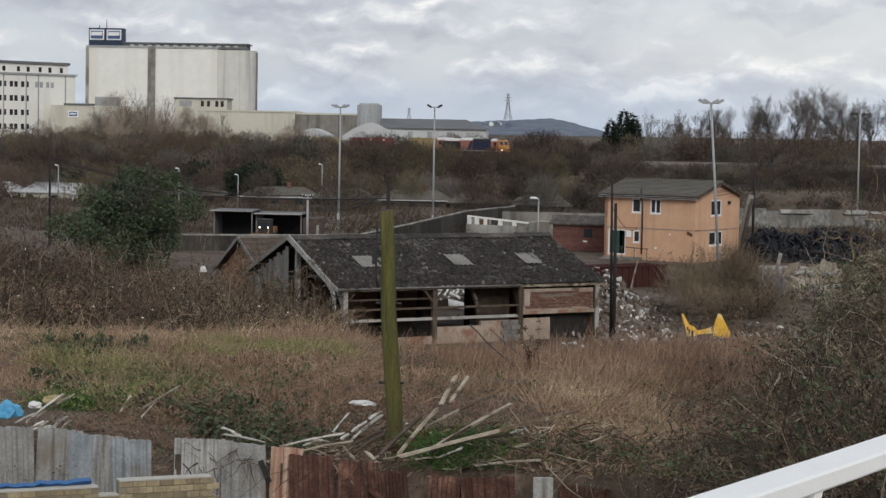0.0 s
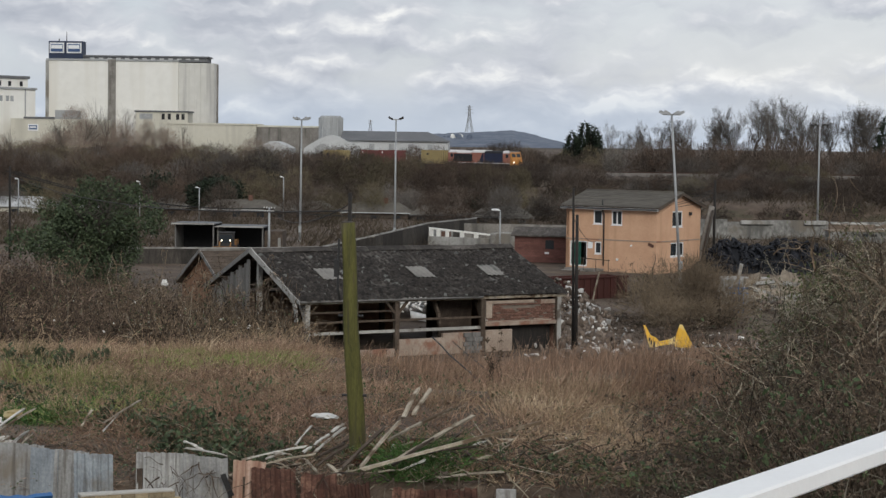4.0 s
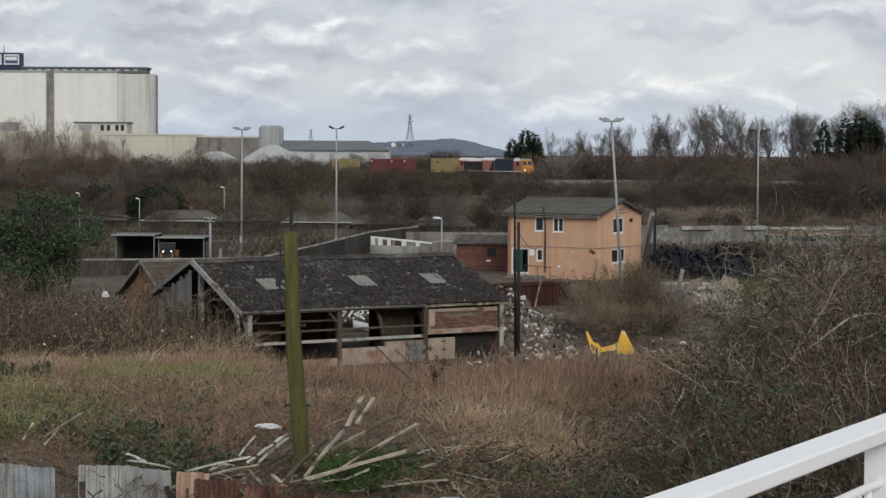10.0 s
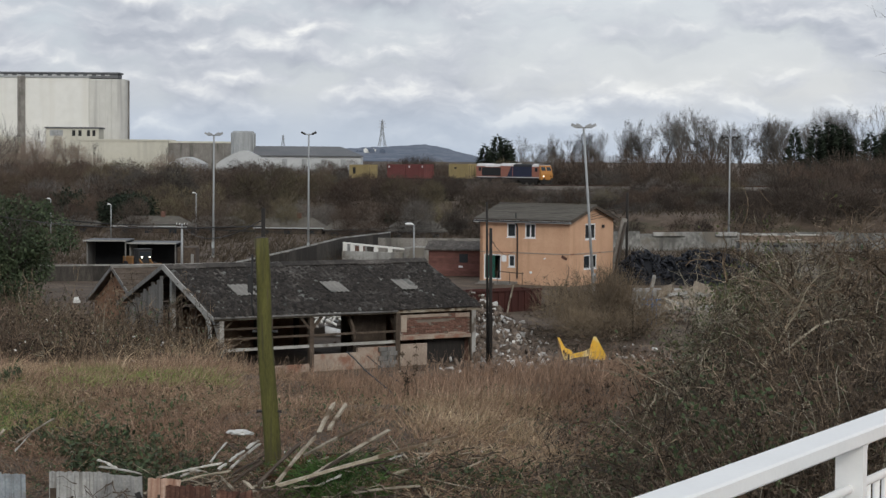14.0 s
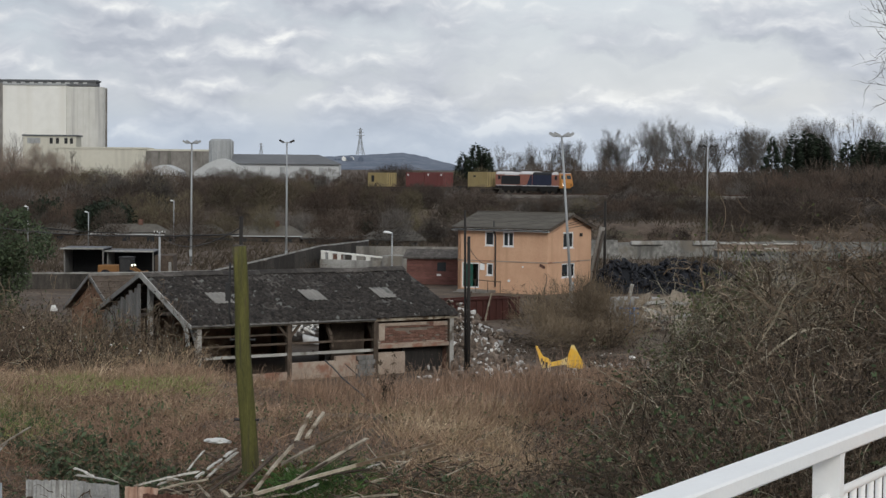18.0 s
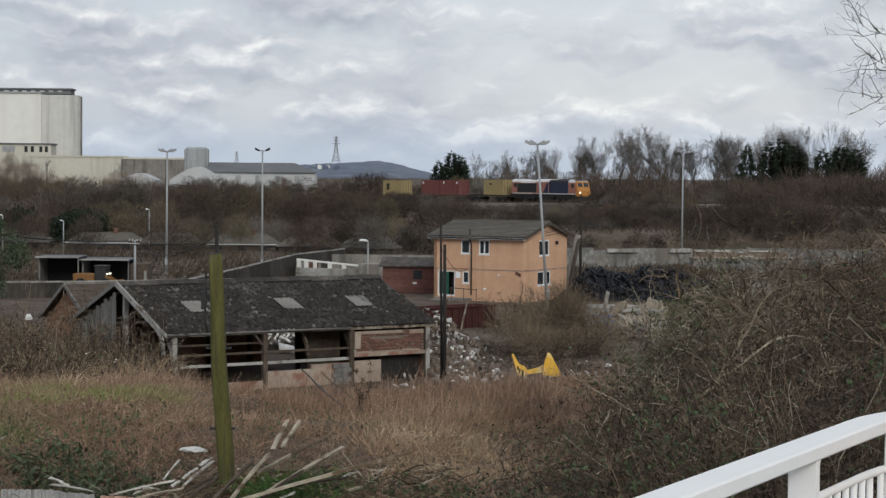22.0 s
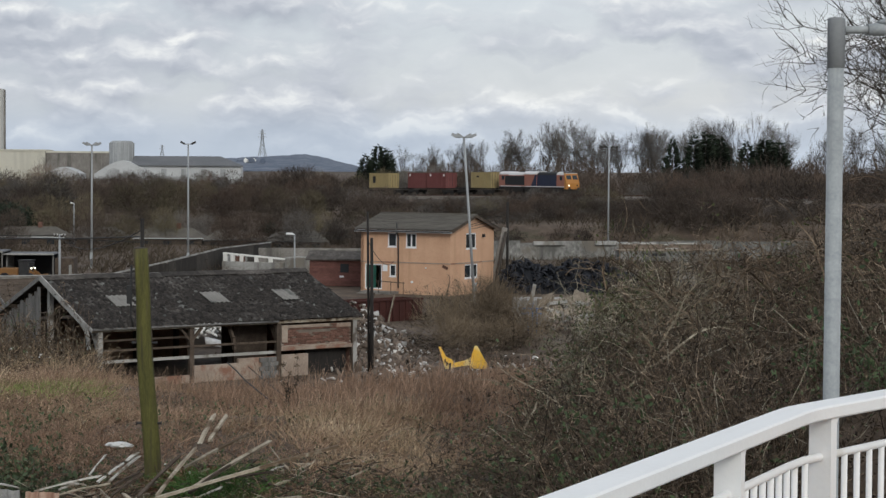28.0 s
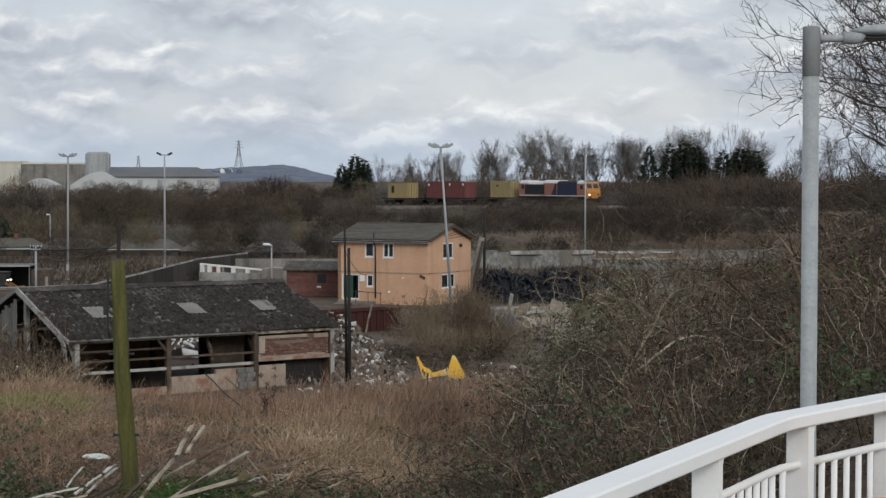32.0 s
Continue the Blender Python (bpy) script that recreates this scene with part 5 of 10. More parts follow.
            for p, q in zip(pts, pts[1:]):
                add_bar(bm, p, q, 0.12, 0.17)
            part("knee_brace", bm, M["timber_pale"] if i in (0,) and sy == 1 else M["plank_dark"], sh)
        if i in (2, 4, 5):
            bm = bmesh.new()
            add_bar(bm, (x, 0, E - 0.1), (x, 2 * W2, E - 0.1), 0.1, 0.18)
            part("tie_beam", bm, M["plank_dark"], sh)
    for y, z in ((1.6, 3.2), (3.2, 3.82), (8.0, 3.2), (6.4, 3.82)):
        bm = bmesh.new()
        add_bar(bm, (-0.2, y, z - 0.1), (L, y, z - 0.1), 0.07, 0.12)
        part("purlin", bm, M["plank_dark"], sh)
    # braces along the front from the middle posts
    for x, ways in ((4.62, (-1, 1)),):
        for k in ways:
            bm = bmesh.new()
            pts = [(x + k * 0.08, 0, 1.9), (x + k * 0.55, 0, 2.44)]
            for p, q in zip(pts, pts[1:]):
                add_bar(bm, p, q, 0.1, 0.12, (0, 1, 0))
            part("knee_brace", bm, M["plank_dark"], sh)
    # rails between the front posts
    for x0, x1, z, h, mat in ((0.25, 9.05, 1.14, 0.13, "timber_pale"), (0.25, 9.05, 1.62, 0.09, "plank_dark"), (0.25, 4.5, 2.05, 0.08, "plank_dark")):
        bm = bmesh.new()
        add_bar(bm, (x0, -0.02, z), (x1, -0.02, z), 0.06, h)
        part("rail", bm, M[mat], sh)
    # low wall under the rails: plaster on brick, partly broken
    for x0, x1, h in ((2.6, 4.5, 0.35), (4.72, 7.0, 0.75), (7.0, 9.0, 0.95)):
        box_part("low_wall", (x0, -0.1, -0.2), (x1, 0.08, h), M["render_pink"], sh, bevel=0.015)
    # concrete blocks stack by the brick end
    bm = bmesh.new()
    add_box(bm, (0, 0, 0), (0.43, 0.1, 0.2))
    finish(bm, 0.008)
    block = to_mesh("block", bm, M["plank_grey"])
    for r in range(5):
        for c in range(2):
            piece("block", block, Matrix.Translation((8.05 + c * 0.45 + (0.1 if r % 2 else 0), -0.22, -0.1 + r * 0.21)), sh)
    # end bay: brick panel above, plaster and an opening below
    box_part("end_wall", (L - 0.25, 0.05, -0.2), (L - 0.03, 2 * W2, E - 0.2), M["brick_red"], sh)
    box_part("back_wall", (11.9, 2 * W2 - 0.2, -0.2), (L - 0.3, 2 * W2 - 0.02, E - 0.2), M["plank_dark"], sh)
    box_part("boarding", (7.5, 1.15, -0.2), (9.25, 1.25, E - 0.05), M["plank_dark"], sh, "dark boarded partition")
    box_part("lower_panel", (9.3, -0.06, -0.2), (10.75, 0.1, 1.0), M["render_pink"], sh, bevel=0.02)
    box_part("lintel", (9.25, -0.11, 1.18), (13.2, 0.14, 1.36), M["render_pink"], sh, bevel=0.015)
    # dark panel that fills the opening
    box_part("dark_door", (10.85, 0.35, -0.2), (13.1, 0.42, 1.17), M["dark_pole"], sh, "dark brown panel set in the opening")
    box_part("brick_backing", (9.3, 0.0, 1.36), (13.15, 0.12, 2.34), M["mortar_dark"], sh)
    bm = bmesh.new()
    add_box(bm, (0, 0, 0), (0.212, 0.06, 0.066))
    finish(bm, 0.004)
    brick = to_mesh("brick", bm, M["brick_red"])
    rng = random.Random(9)
    for r in range(13):
        z = 1.365 + r * 0.075
        x = 9.32 - (0.11 if r % 2 else 0)
        while x < 12.95:
            hole = (1.9 < z < 2.1 and 10.0 < x < 11.8 + 3 * (z - 1.9)) or (z > 2.15 and rng.random() < 0.6) or rng.random() < 0.05
            if x > 9.25 and not hole:
                piece("brick", brick, Matrix.Translation((x, -0.055 + rng.uniform(-0.006, 0.006), z)), sh)
            x += 0.224
    for x0, x1, z0, z1 in ((9.3, 9.62, 1.55, 2.34), (9.62, 11.9, 2.2, 2.34), (12.3, 13.1, 2.14, 2.33), (9.3, 12.9, 1.365, 1.42), (11.9, 12.7, 1.40, 1.47)):
        box_part("plaster_patch", (x0, -0.075, z0), (x1, -0.05, z1), M["render_pink"], sh, bevel=0.008)
    box_part("corner_post", (13.2, -0.12, -0.2), (13.42, 0.1, E - 0.25), M["timber_pale"], sh, bevel=0.01)
    # moss and lichen cushions over the front slope
    rng = np.random.default_rng(4)
    n = 9000
    s = rng.uniform(0.0, slope, n)
    x = rng.uniform(-0.25, L + 0.15, n)
    keep = rng.random(n) < 0.25 + 0.75 * (np.sin(x * 2.1 + s) * np.cos(s * 2.7 - x) > -0.15) * (0.55 + 0.45 * (s < slope * 0.85))
    for c in LITES:
        cx = -0.3 + (c + 0.5) * w
        keep &= ~((abs(x - cx) < w * 0.45) & (s > slope * 0.36) & (s < slope * 0.6))
    s, x = s[keep], x[keep]
    p = np.stack([x, -0.25 + s * math.cos(radians(pitch)), E - 0.05 + s * math.sin(radians(pitch))], 1)
    k = len(p)
    size = rng.uniform(0.04, 0.2, k) * rng.uniform(0.5, 1.15, k)
    up = np.array([0, -math.sin(radians(pitch)), math.cos(radians(pitch))])
    ring = []
    for a in range(5):
        th = a * math.tau / 5 + rng.uniform(0, 1, k)
        e1, e2 = np.array([1.0, 0, 0]), np.array([0, math.cos(radians(pitch)), math.sin(radians(pitch))])
        ring.append(p + (np.cos(th)[:, None] * e1 + np.sin(th)[:, None] * e2) * (size * rng.uniform(0.7, 1.4, k))[:, None])
    v = np.concatenate([np.stack(ring, 1), (p + up * (size * 0.45 + 0.03)[:, None])[:, None]], 1).reshape(-1, 3)
    o = np.arange(k)[:, None] * 6
    t = np.concatenate([o + [a, (a + 1) % 5, 5] for a in range(5)], 1).reshape(-1, 3)
    mo = new("moss", np_mesh("moss", v, t, [M["moss"], M["lichen"]], np.repeat(rng.random(k) < 0.025, 5)))
    mo.parent = sh
    tagged(mo, "dark moss cushions on the roof", kind="stuff")
    # grey boarded lean-to at the far side of the open end
    for i in range(14):
        y = W2 + 0.35 + i * 0.3
        top = R - 0.3 - (y - W2) * (R - E) / W2
        box_part("board", (-0.2, y, -0.2), (-0.16, y + 0.285, top - 0.1 * (i % 3)), M["plank_grey"], sh)


build_shed()


def build_back_shed():
    """A lower brown-tiled building behind the open shed."""
    b = thing("outbuilding", "low brick outbuilding with dark tiled roof", "outbuilding", pose(-15.6, 96.2, -0.25, 0, 0, 30))
    bm = bmesh.new()
    add_prism(bm, [(-3.2, -0.2), (3.2, -0.2), (3.2, 2.5), (0, 4.1), (-3.2, 2.5)], 0, 9.0, rot(-90) @ Matrix.Translation((0, 0, 0)))
    part("wall_shell", bm, M["brick_orange"], b)
    for sy in (-1, 1):
        bm = bmesh.new()
        add_bar(bm, (0, sy * 1.75, 3.35), (9.2, sy * 1.75, 3.35), 0.01, 0.01)
        bm.clear()
        q = [(-0.25, 0, 4.22), (9.2, 0, 4.22), (9.2, sy * 3.6, 2.42), (-0.25, sy * 3.6, 2.42)]
        lo = [bm.verts.new(p) for p in q]
        hi = [bm.verts.new((p[0], p[1], p[2] + 0.09)) for p in q]
        bm.faces.new(lo)
        bm.faces.new(hi[::-1])
        for i in range(4):
            bm.faces.new((lo[i], lo[(i + 1) % 4], hi[(i + 1) % 4], hi[i]))
        part("roof_slope", bm, M["plank_dark"], b)
        for r in range(7):
            bm = bmesh.new()
            y = sy * (0.1 + r * 0.5)
            z = 4.31 - abs(y) * 0.5
            add_bar(bm, (-0.27, y, z), (9.22, y, z), 0.06, 0.035)
            part("tile_course", bm, M["plank_dark"], b)
    bm = bmesh.new()
    add_bar(bm, (-0.3, 0, 4.33), (9.25, 0, 4.33), 0.2, 0.12)
    part("ridge", bm, M["concrete_dark"], b)
    bm = bmesh.new()
    add_bar(bm, (-0.3, -3.6, 2.42), (-0.3, 0, 4.28), 0.05, 0.18)
    add_bar(bm, (-0.3, 3.6, 2.42), (-0.3, 0, 4.28), 0.05, 0.18)
    part("bargeboard", bm, M["plank_grey"], b)


build_back_shed()

# ---- the orange house ----
def window_unit(name, at, w, h, parent, m, leaves=2, open_dark=False):
    """A plastic window set in a wall that faces local -y."""
    x, z = at
    win = part(name, _frame(x, z, w, h, leaves, m), M["upvc"], parent)
    n = leaves
    for i in range(n):
        bm = bmesh.new()
        a = x - w / 2 + 0.05 + i * (w - 0.05) / n
        add_box(bm, (a, -0.01, z + 0.05), (a + (w - 0.05) / n - 0.05, 0.01, z + h - 0.05), m)
        part("pane", bm, M["glass"], win)
    bm = bmesh.new()
    add_box(bm, (x - w / 2 - 0.05, -0.1, z - 0.05), (x + w / 2 + 0.05, 0.02, z), m)
    part("sill", bm, M["upvc"], win)
    return win


def _frame(x, z, w, h, leaves, m):
    bm = bmesh.new()
    t = 0.1
    add_box(bm, (x - w / 2, -0.03, z), (x + w / 2, 0.04, z + t), m)
    add_box(bm, (x - w / 2, -0.03, z + h - t), (x + w / 2, 0.04, z + h), m)
    for i in range(leaves + 1):
        c = x - w / 2 + t / 2 + i * (w - t) / leaves
        add_box(bm, (c - t / 2, -0.03, z + t), (c + t / 2, 0.04, z + h - t), m)
    return bm


def wall_with_holes(name, length, height, thick, holes, mat, parent, m, gable=0.0):
    """A wall along x from 0 to length facing -y, built round its openings."""
    bm = bmesh.new()
    xs = sorted({0.0, length, *[h[0] for h in holes], *[h[1] for h in holes]})
    for a, b in zip(xs, xs[1:]):
        z = 0.0
        for h in sorted([h for h in holes if h[0] <= a and h[1] >= b], key=lambda q: q[2]):
            if h[2] > z:
                add_box(bm, (a, 0, z), (b, thick, h[2]), m)
            z = h[3]
        add_box(bm, (a, 0, z), (b, thick, height), m)
    bmesh.ops.remove_doubles(bm, verts=bm.verts, dist=1e-4)
    if gable:
        add_prism(bm, [(0, height), (length, height), (length / 2, height + gable)], 0, thick, m)
    return part(name, bm, mat, parent)


def build_house():
    L, D, E, R = 7.9, 6.95, 5.0, 0.98
    ang = math.degrees(math.atan2(-4.4, 6.73))
    # local x runs along the long front from the far end to the near corner
    h = thing("house", "two-storey orange rendered house with brown tiled roof", "house", pose(3.6, 150.4, -0.05, 0, 0, ang))
    m0 = Matrix.Identity(4)
    front = [(2.4, 3.2, 3.62, 4.72), (4.0, 4.95, 3.6, 4.72), (0.35, 1.9, 0.35, 2.3), (2.55, 3.15, 1.35, 2.3)]
    wall_with_holes("front_wall", L, E, 0.25, [(a, b, c, d) for a, b, c, d in front], M["render_orange"], h, m0)
    mg = Matrix.Translation((L, 0, 0)) @ rot(90)
    side = [(2.45, 4.1, 3.5, 4.72), (2.25, 4.35, 1.25, 2.35)]
    wall_with_holes("gable_wall", D, E, 0.25, side, M["render_orange"], h, mg @ Matrix.Translation((0.002, 0.002, 0)), R)
    mb = Matrix.Translation((L, D, 0)) @ rot(180)
    wall_with_holes("back_wall", L, E, 0.25, [], M["render_orange"], h, mb)
    ml = Matrix.Translation((0, D, 0)) @ rot(-90)
    wall_with_holes("gable_wall", D, E, 0.25, [], M["render_orange"], h, ml, R)
    box_part("floor_slab", (0.25, 0.25, 2.55), (L - 0.25, D - 0.25, 2.75), M["concrete_dark"], h)
    box_part("ground_slab", (0.25, 0.25, 0.0), (L - 0.25, D - 0.25, 0.1), M["concrete_dark"], h)
    for i, (a, b, c, d) in enumerate(front):
        mw = Matrix.Translation((0, 0.08, 0))
        if i == 2:
            door = part("door_frame", _frame((a + b) / 2, c, b - a, d - c, 1, mw), M["upvc"], h)
            bm = bmesh.new()
            add_box(bm, (a + 0.1, 0.08, c + 0.1), (a + 0.95, 0.13, d - 0.1))
            part("door_leaf", bm, M["door_green"], h, "green door standing half open")
            box_part("door_handle", (a + 0.85, 0.04, c + 1.0), (a + 0.89, 0.075, c + 1.12), M["iron"], h)
            # black sheet stands in for the unlit room behind the door
            bm = bmesh.new()
            add_box(bm, (a + 0.96, 0.5, c + 0.07), (b - 0.05, 0.55, d - 0.1))
            part("inner_dark", bm, M["black"], h)
        else:
            window_unit("window", ((a + b) / 2, c), b - a, d - c, h, mw, 1 if i in (0, 3) else 2)
    for a, b, c, d in side:
        window_unit("window", ((a + b) / 2, c), b - a, d - c, h, mg @ Matrix.Translation((0, 0.08, 0)), 2)
    # roof slopes, laid in courses of tiles
    half = D / 2 + 0.4
    run = math.hypot(half, R * half / (D / 2))
    pitch = math.degrees(math.atan2(R, D / 2))
    for side_i in (0, 1):
        base = pose(-0.35, -0.4, E - R * 0.4 / (D / 2) + 0.04, pitch) if side_i == 0 else pose(L + 0.35, D + 0.4, E - R * 0.4 / (D / 2) + 0.04, pitch, 0, 180)
        bm = bmesh.new()
        add_box(bm, (0, 0, 0), (L + 0.7, run, 0.05), base)
        part("roof_deck", bm, M["plank_dark"], h)
        for r in range(12):
            bm = bmesh.new()
            add_box(bm, (-0.02, run / 12 * r, 0.0), (L + 0.72, run / 12 * (r + 1) + 0.03, 0.03), base @ pose(0, 0, 0.055) @ pose(0, run / 12 * r, 0) @ pose(0, 0, 0.03, -3.5) @ pose(0, -run / 12 * r, 0))
            part("tile_course", bm, M["tile_brown"], h)
    bm = bmesh.new()
    add_tube(bm, [(-0.38, D / 2, E + R + 0.1), (L + 0.38, D / 2, E + R + 0.1)], [0.11, 0.11], 8)
    part("ridge_tiles", bm, M["tile_brown"], h)
    for x in (L + 0.33, -0.33):
        bm = bmesh.new()
        add_bar(bm, (x, -0.42, E - 0.15), (x, D / 2, E + R + 0.02), 0.04, 0.2)
        add_bar(bm, (x, D + 0.42, E - 0.15), (x, D / 2, E + R + 0.02), 0.04, 0.2)
        part("bargeboard", bm, M["plank_dark"], h)
    bm = bmesh.new()
    add_bar(bm, (-0.35, -0.40, E - 0.16), (L + 0.35, -0.40, E - 0.16), 0.05, 0.16)
    part("fascia", bm, M["upvc"], h)
    bm = bmesh.new()
    add_tube(bm, [(-0.3, -0.47, E - 0.14), (L + 0.3, -0.47, E - 0.14)], [0.05, 0.05], 8)
    part("gutter", bm, M["iron"], h)
    # string course, down-pipe, flue, vents and fittings
    bm = bmesh.new()
    add_box(bm, (-0.02, -0.03, 2.42), (L + 0.03, 0.0, 2.5))
    add_box(bm, (0, -0.03, 2.42), (D, 0.0, 2.5), mg)
    part("string_course", bm, M["render_pink"], h, "darker moulded band round the wall")
    bm = bmesh.new()
    add_tube(bm, [(3.45, -0.16, 0.5), (3.45, -0.16, 4.35), (3.33, -0.2, 4.75), (3.28, -0.45, 4.88)], [0.055] * 4, 8)
    part("down_pipe", bm, M["iron"], h)
    bm = bmesh.new()
    add_tube(bm, [(3.3, -0.16, 4.6), (3.3, -0.16, 5.5)], [0.06, 0.06], 8)
    part("flue", bm, M["iron"], h)
    box_part("notice_board", (1.98, -0.05, 1.75), (2.4, -0.005, 2.25), M["upvc"], h, "small white notice board")
    for x, z, r in ((4.6, 1.0, 0.09), (5.8, 2.1, 0.06)):
        bm = bmesh.new()
        add_tube(bm, [(x, 0.0, z), (x, -0.12, z)], [r, r], 10)
        part("wall_vent", bm, M["upvc"], h)
    bm = bmesh.new()
    add_box(bm, (5.0, -0.22, 4.35), (5.15, -0.02, 4.6), mg)
    part("floodlight", bm, M["iron"], h, "small black floodlight on the gable")
    # steps and landing rail at the door
    st = [(0.5, -1.0, 0.25), (0.4, -1.3, 0.1)]
    for a, y, z in st:
        box_part("step", (a, y, -0.1), (3.4, 0.0, z), M["concrete_dark"], h)
    bm = bmesh.new()
    for x in (2.2, 3.3, 4.4):
        add_tube(bm, [(x, -1.0, 0.0), (x, -1.0, 1.05)], [0.03, 0.03], 6)
    add_tube(bm, [(1.9, -1.0, 1.05), (4.5, -1.0, 0.95)], [0.035, 0.035], 6)
    part("hand_rail", bm, M["plank_dark"], h)
    bm = bmesh.new()
    add_bar(bm, (7.25, -0.035, 2.3), (7.7, -0.035, 2.1), 0.02, 0.22)
    part("rust_bracket", bm, M["sheet_rust"], h)


build_house()


def build_brown_hut():
    b = thing("hut", "brown boarded hut with a dark felt roof", "hut", pose(-0.35, 158.0, 0, 0, 0, -10))
    L, D, E = 4.2, 3.0, 2.25
    wall = bmesh.new()
    add_box(wall, (0, 0, 0), (L, D, E))
    part("core", wall, M["plank_dark"], b)
    n = 11
    for i in range(n):
        bm = bmesh.new()
        z = 0.05 + i * E / n
        add_box(bm, (-0.02, -0.03, z), (L + 0.02, 0.0, z + E / n - 0.012))
        part("weatherboard", bm, M["hut_brown"], b)
    bm = bmesh.new()
    add_prism(bm, [(-0.3, E - 0.12), (-0.3, E), (D / 2, E + 0.62), (D + 0.3, E), (D + 0.3, E - 0.12), (D / 2, E + 0.5)], -0.3, L + 0.3, Matrix(((0, 1, 0, 0), (1, 0, 0, 0), (0, 0, 1, 0), (0, 0, 0, 1))))
    part("roof", bm, M["roof_old"], b)
    bm = bmesh.new()
    add_box(bm, (2.5, -0.05, 1.15), (3.2, -0.02, 1.85))
    part("window", bm, M["glass"], b)
    box_part("notice", (2.45, -0.05, 0.75), (2.8, -0.035, 0.9), M["upvc"], b, "small white notice")


build_brown_hut()


def build_ruin():
    """Remains of a pale block building beside the hut."""
    r = thing("ruined_building", "pale roofless ruin of block walls", "ruin", pose(-8.0, 170.0, 0, 0, 0, -28))
    box_part("wall_stub", (0, 0, -0.1), (6.4, 0.25, 1.45), M["concrete"], r, bevel=0.02)
    box_part("wall_stub", (0, 0.25, -0.1), (0.25, 4.0, 1.9), M["concrete"], r, bevel=0.02)
    bm = bmesh.new()
    add_bar(bm, (0.1, 0.1, 2.15), (6.4, 0.1, 1.75), 0.2, 0.14)
    part("ring_beam", bm, M["silo_white"], r)
    for x in (0.1, 0.85, 1.75, 3.2, 4.6):
        box_part("pier", (x, 0.02, 1.45), (x + 0.35, 0.24, 2.1 - x * 0.06), M["silo_white"], r, bevel=0.01)
    box_part("red_panel", (1.3, 0.1, 1.45), (2.2, 0.2, 1.9), M["brick_red"], r)
    box_part("end_block", (6.4, -0.3, -0.1), (8.9, 1.6, 1.95), M["concrete"], r, bevel=0.03)
    wall = box_part("boundary_wall", (-5.0, 176.0, -0.2), (4.5, 176.3, 2.35), M["concrete_dark"], None)
    tagged(wall, "grey concrete boundary wall behind the ruin", "wall", kind="structure")


build_ruin()


def build_concrete_wall():
    w = thing("retaining_wall", "stained concrete retaining wall of upright panels", "wall", pose(14.2, 204.0, -0.2, 0, 0, 12.5), kind="structure")
    x = 0.0
    rng = random.Random(2)
    while x < 46:
        ln = rng.uniform(3.5, 8.0)
        h = 2.15 + rng.uniform(-0.2, 0.1)
        box_part("panel", (x + 0.004, 0, 0), (x + ln - 0.004, 0.22, h), M["wall_stained"], w, bevel=0.01)
        x += ln
    for x, ln, z in ((2.6, 1.6, 1.75), (9.2, 3.6, 1.72), (16.2, 2.6, 1.7), (20.5, 1.2, 1.6)):
        box_part("cap", (x, -0.3, z), (x + ln, -0.02, z + 0.42), M["concrete"], w, bevel=0.04)


build_concrete_wall()


def build_block_store():
    """Low store with small windows at the end of the retaining wall, an old brown wall over it."""
    b = thing("block_store", "low pale block store with small dark windows", "store building", pose(31.6, 200.6, -0.2, 0, 0, 6))
    box_part("wall_shell", (0, 0, 0), (10.6, 1.6, 1.35), M["wall_stained"], b, bevel=0.02)
    box_part("roof_edge", (-0.15, -0.15, 1.35), (10.8, 1.7, 1.52), M["slab_tan"], b, bevel=0.02)
    for x in (2.6, 3.5, 4.4, 7.6):
        box_part("window", (x, -0.02, 0.85), (x + 0.6, 0.03, 1.12), M["black"], b)
    box_part("upper_wall", (0.3, 0.5, 1.52), (10.2, 1.4, 2.05), M["rubble_brown"], b, "crumbling brown brick wall")
    for x, ln, z in ((0.6, 0.9, 2.05), (2.2, 1.8, 2.05), (4.9, 0.6, 1.95), (6.2, 2.4, 2.05), (5.0, 1.6, 1.56)):
        box_part("coping", (x, 0.3, z), (x + ln, 0.49 if z < 2 else 1.5, z + 0.12), M["coping_pale"], b, bevel=0.01)


build_block_store()


def tyre_mesh():
    bm = bmesh.new()
    n, k = 14, 6
    R, r = 0.27, 0.10
    g = [[bm.verts.new(((R + r * math.cos(b * math.tau / k)) * math.cos(a * math.tau / n), (R + r * math.cos(b * math.tau / k)) * math.sin(a * math.tau / n), r * 0.95 * math.sin(b * math.tau / k))) for b in range(k)] for a in range(n)]
    for a in range(n):
        for b in range(k):
            bm.faces.new((g[a][b], g[(a + 1) % n][b], g[(a + 1) % n][(b + 1) % k], g[a][(b + 1) % k]))
    return to_mesh("tyre", finish(bm), M["rubber"])


def heap_height(x, y, cx, cy, tops, half):
    """Several cones smoothed into a heap."""
    z = 0.0
    for tx, ty, h, r in tops:
        d = math.hypot(x - cx - tx, (y - cy - ty))
        z = max(z, h * max(0.0, 1 - (d / r) ** 1.5))
    return z


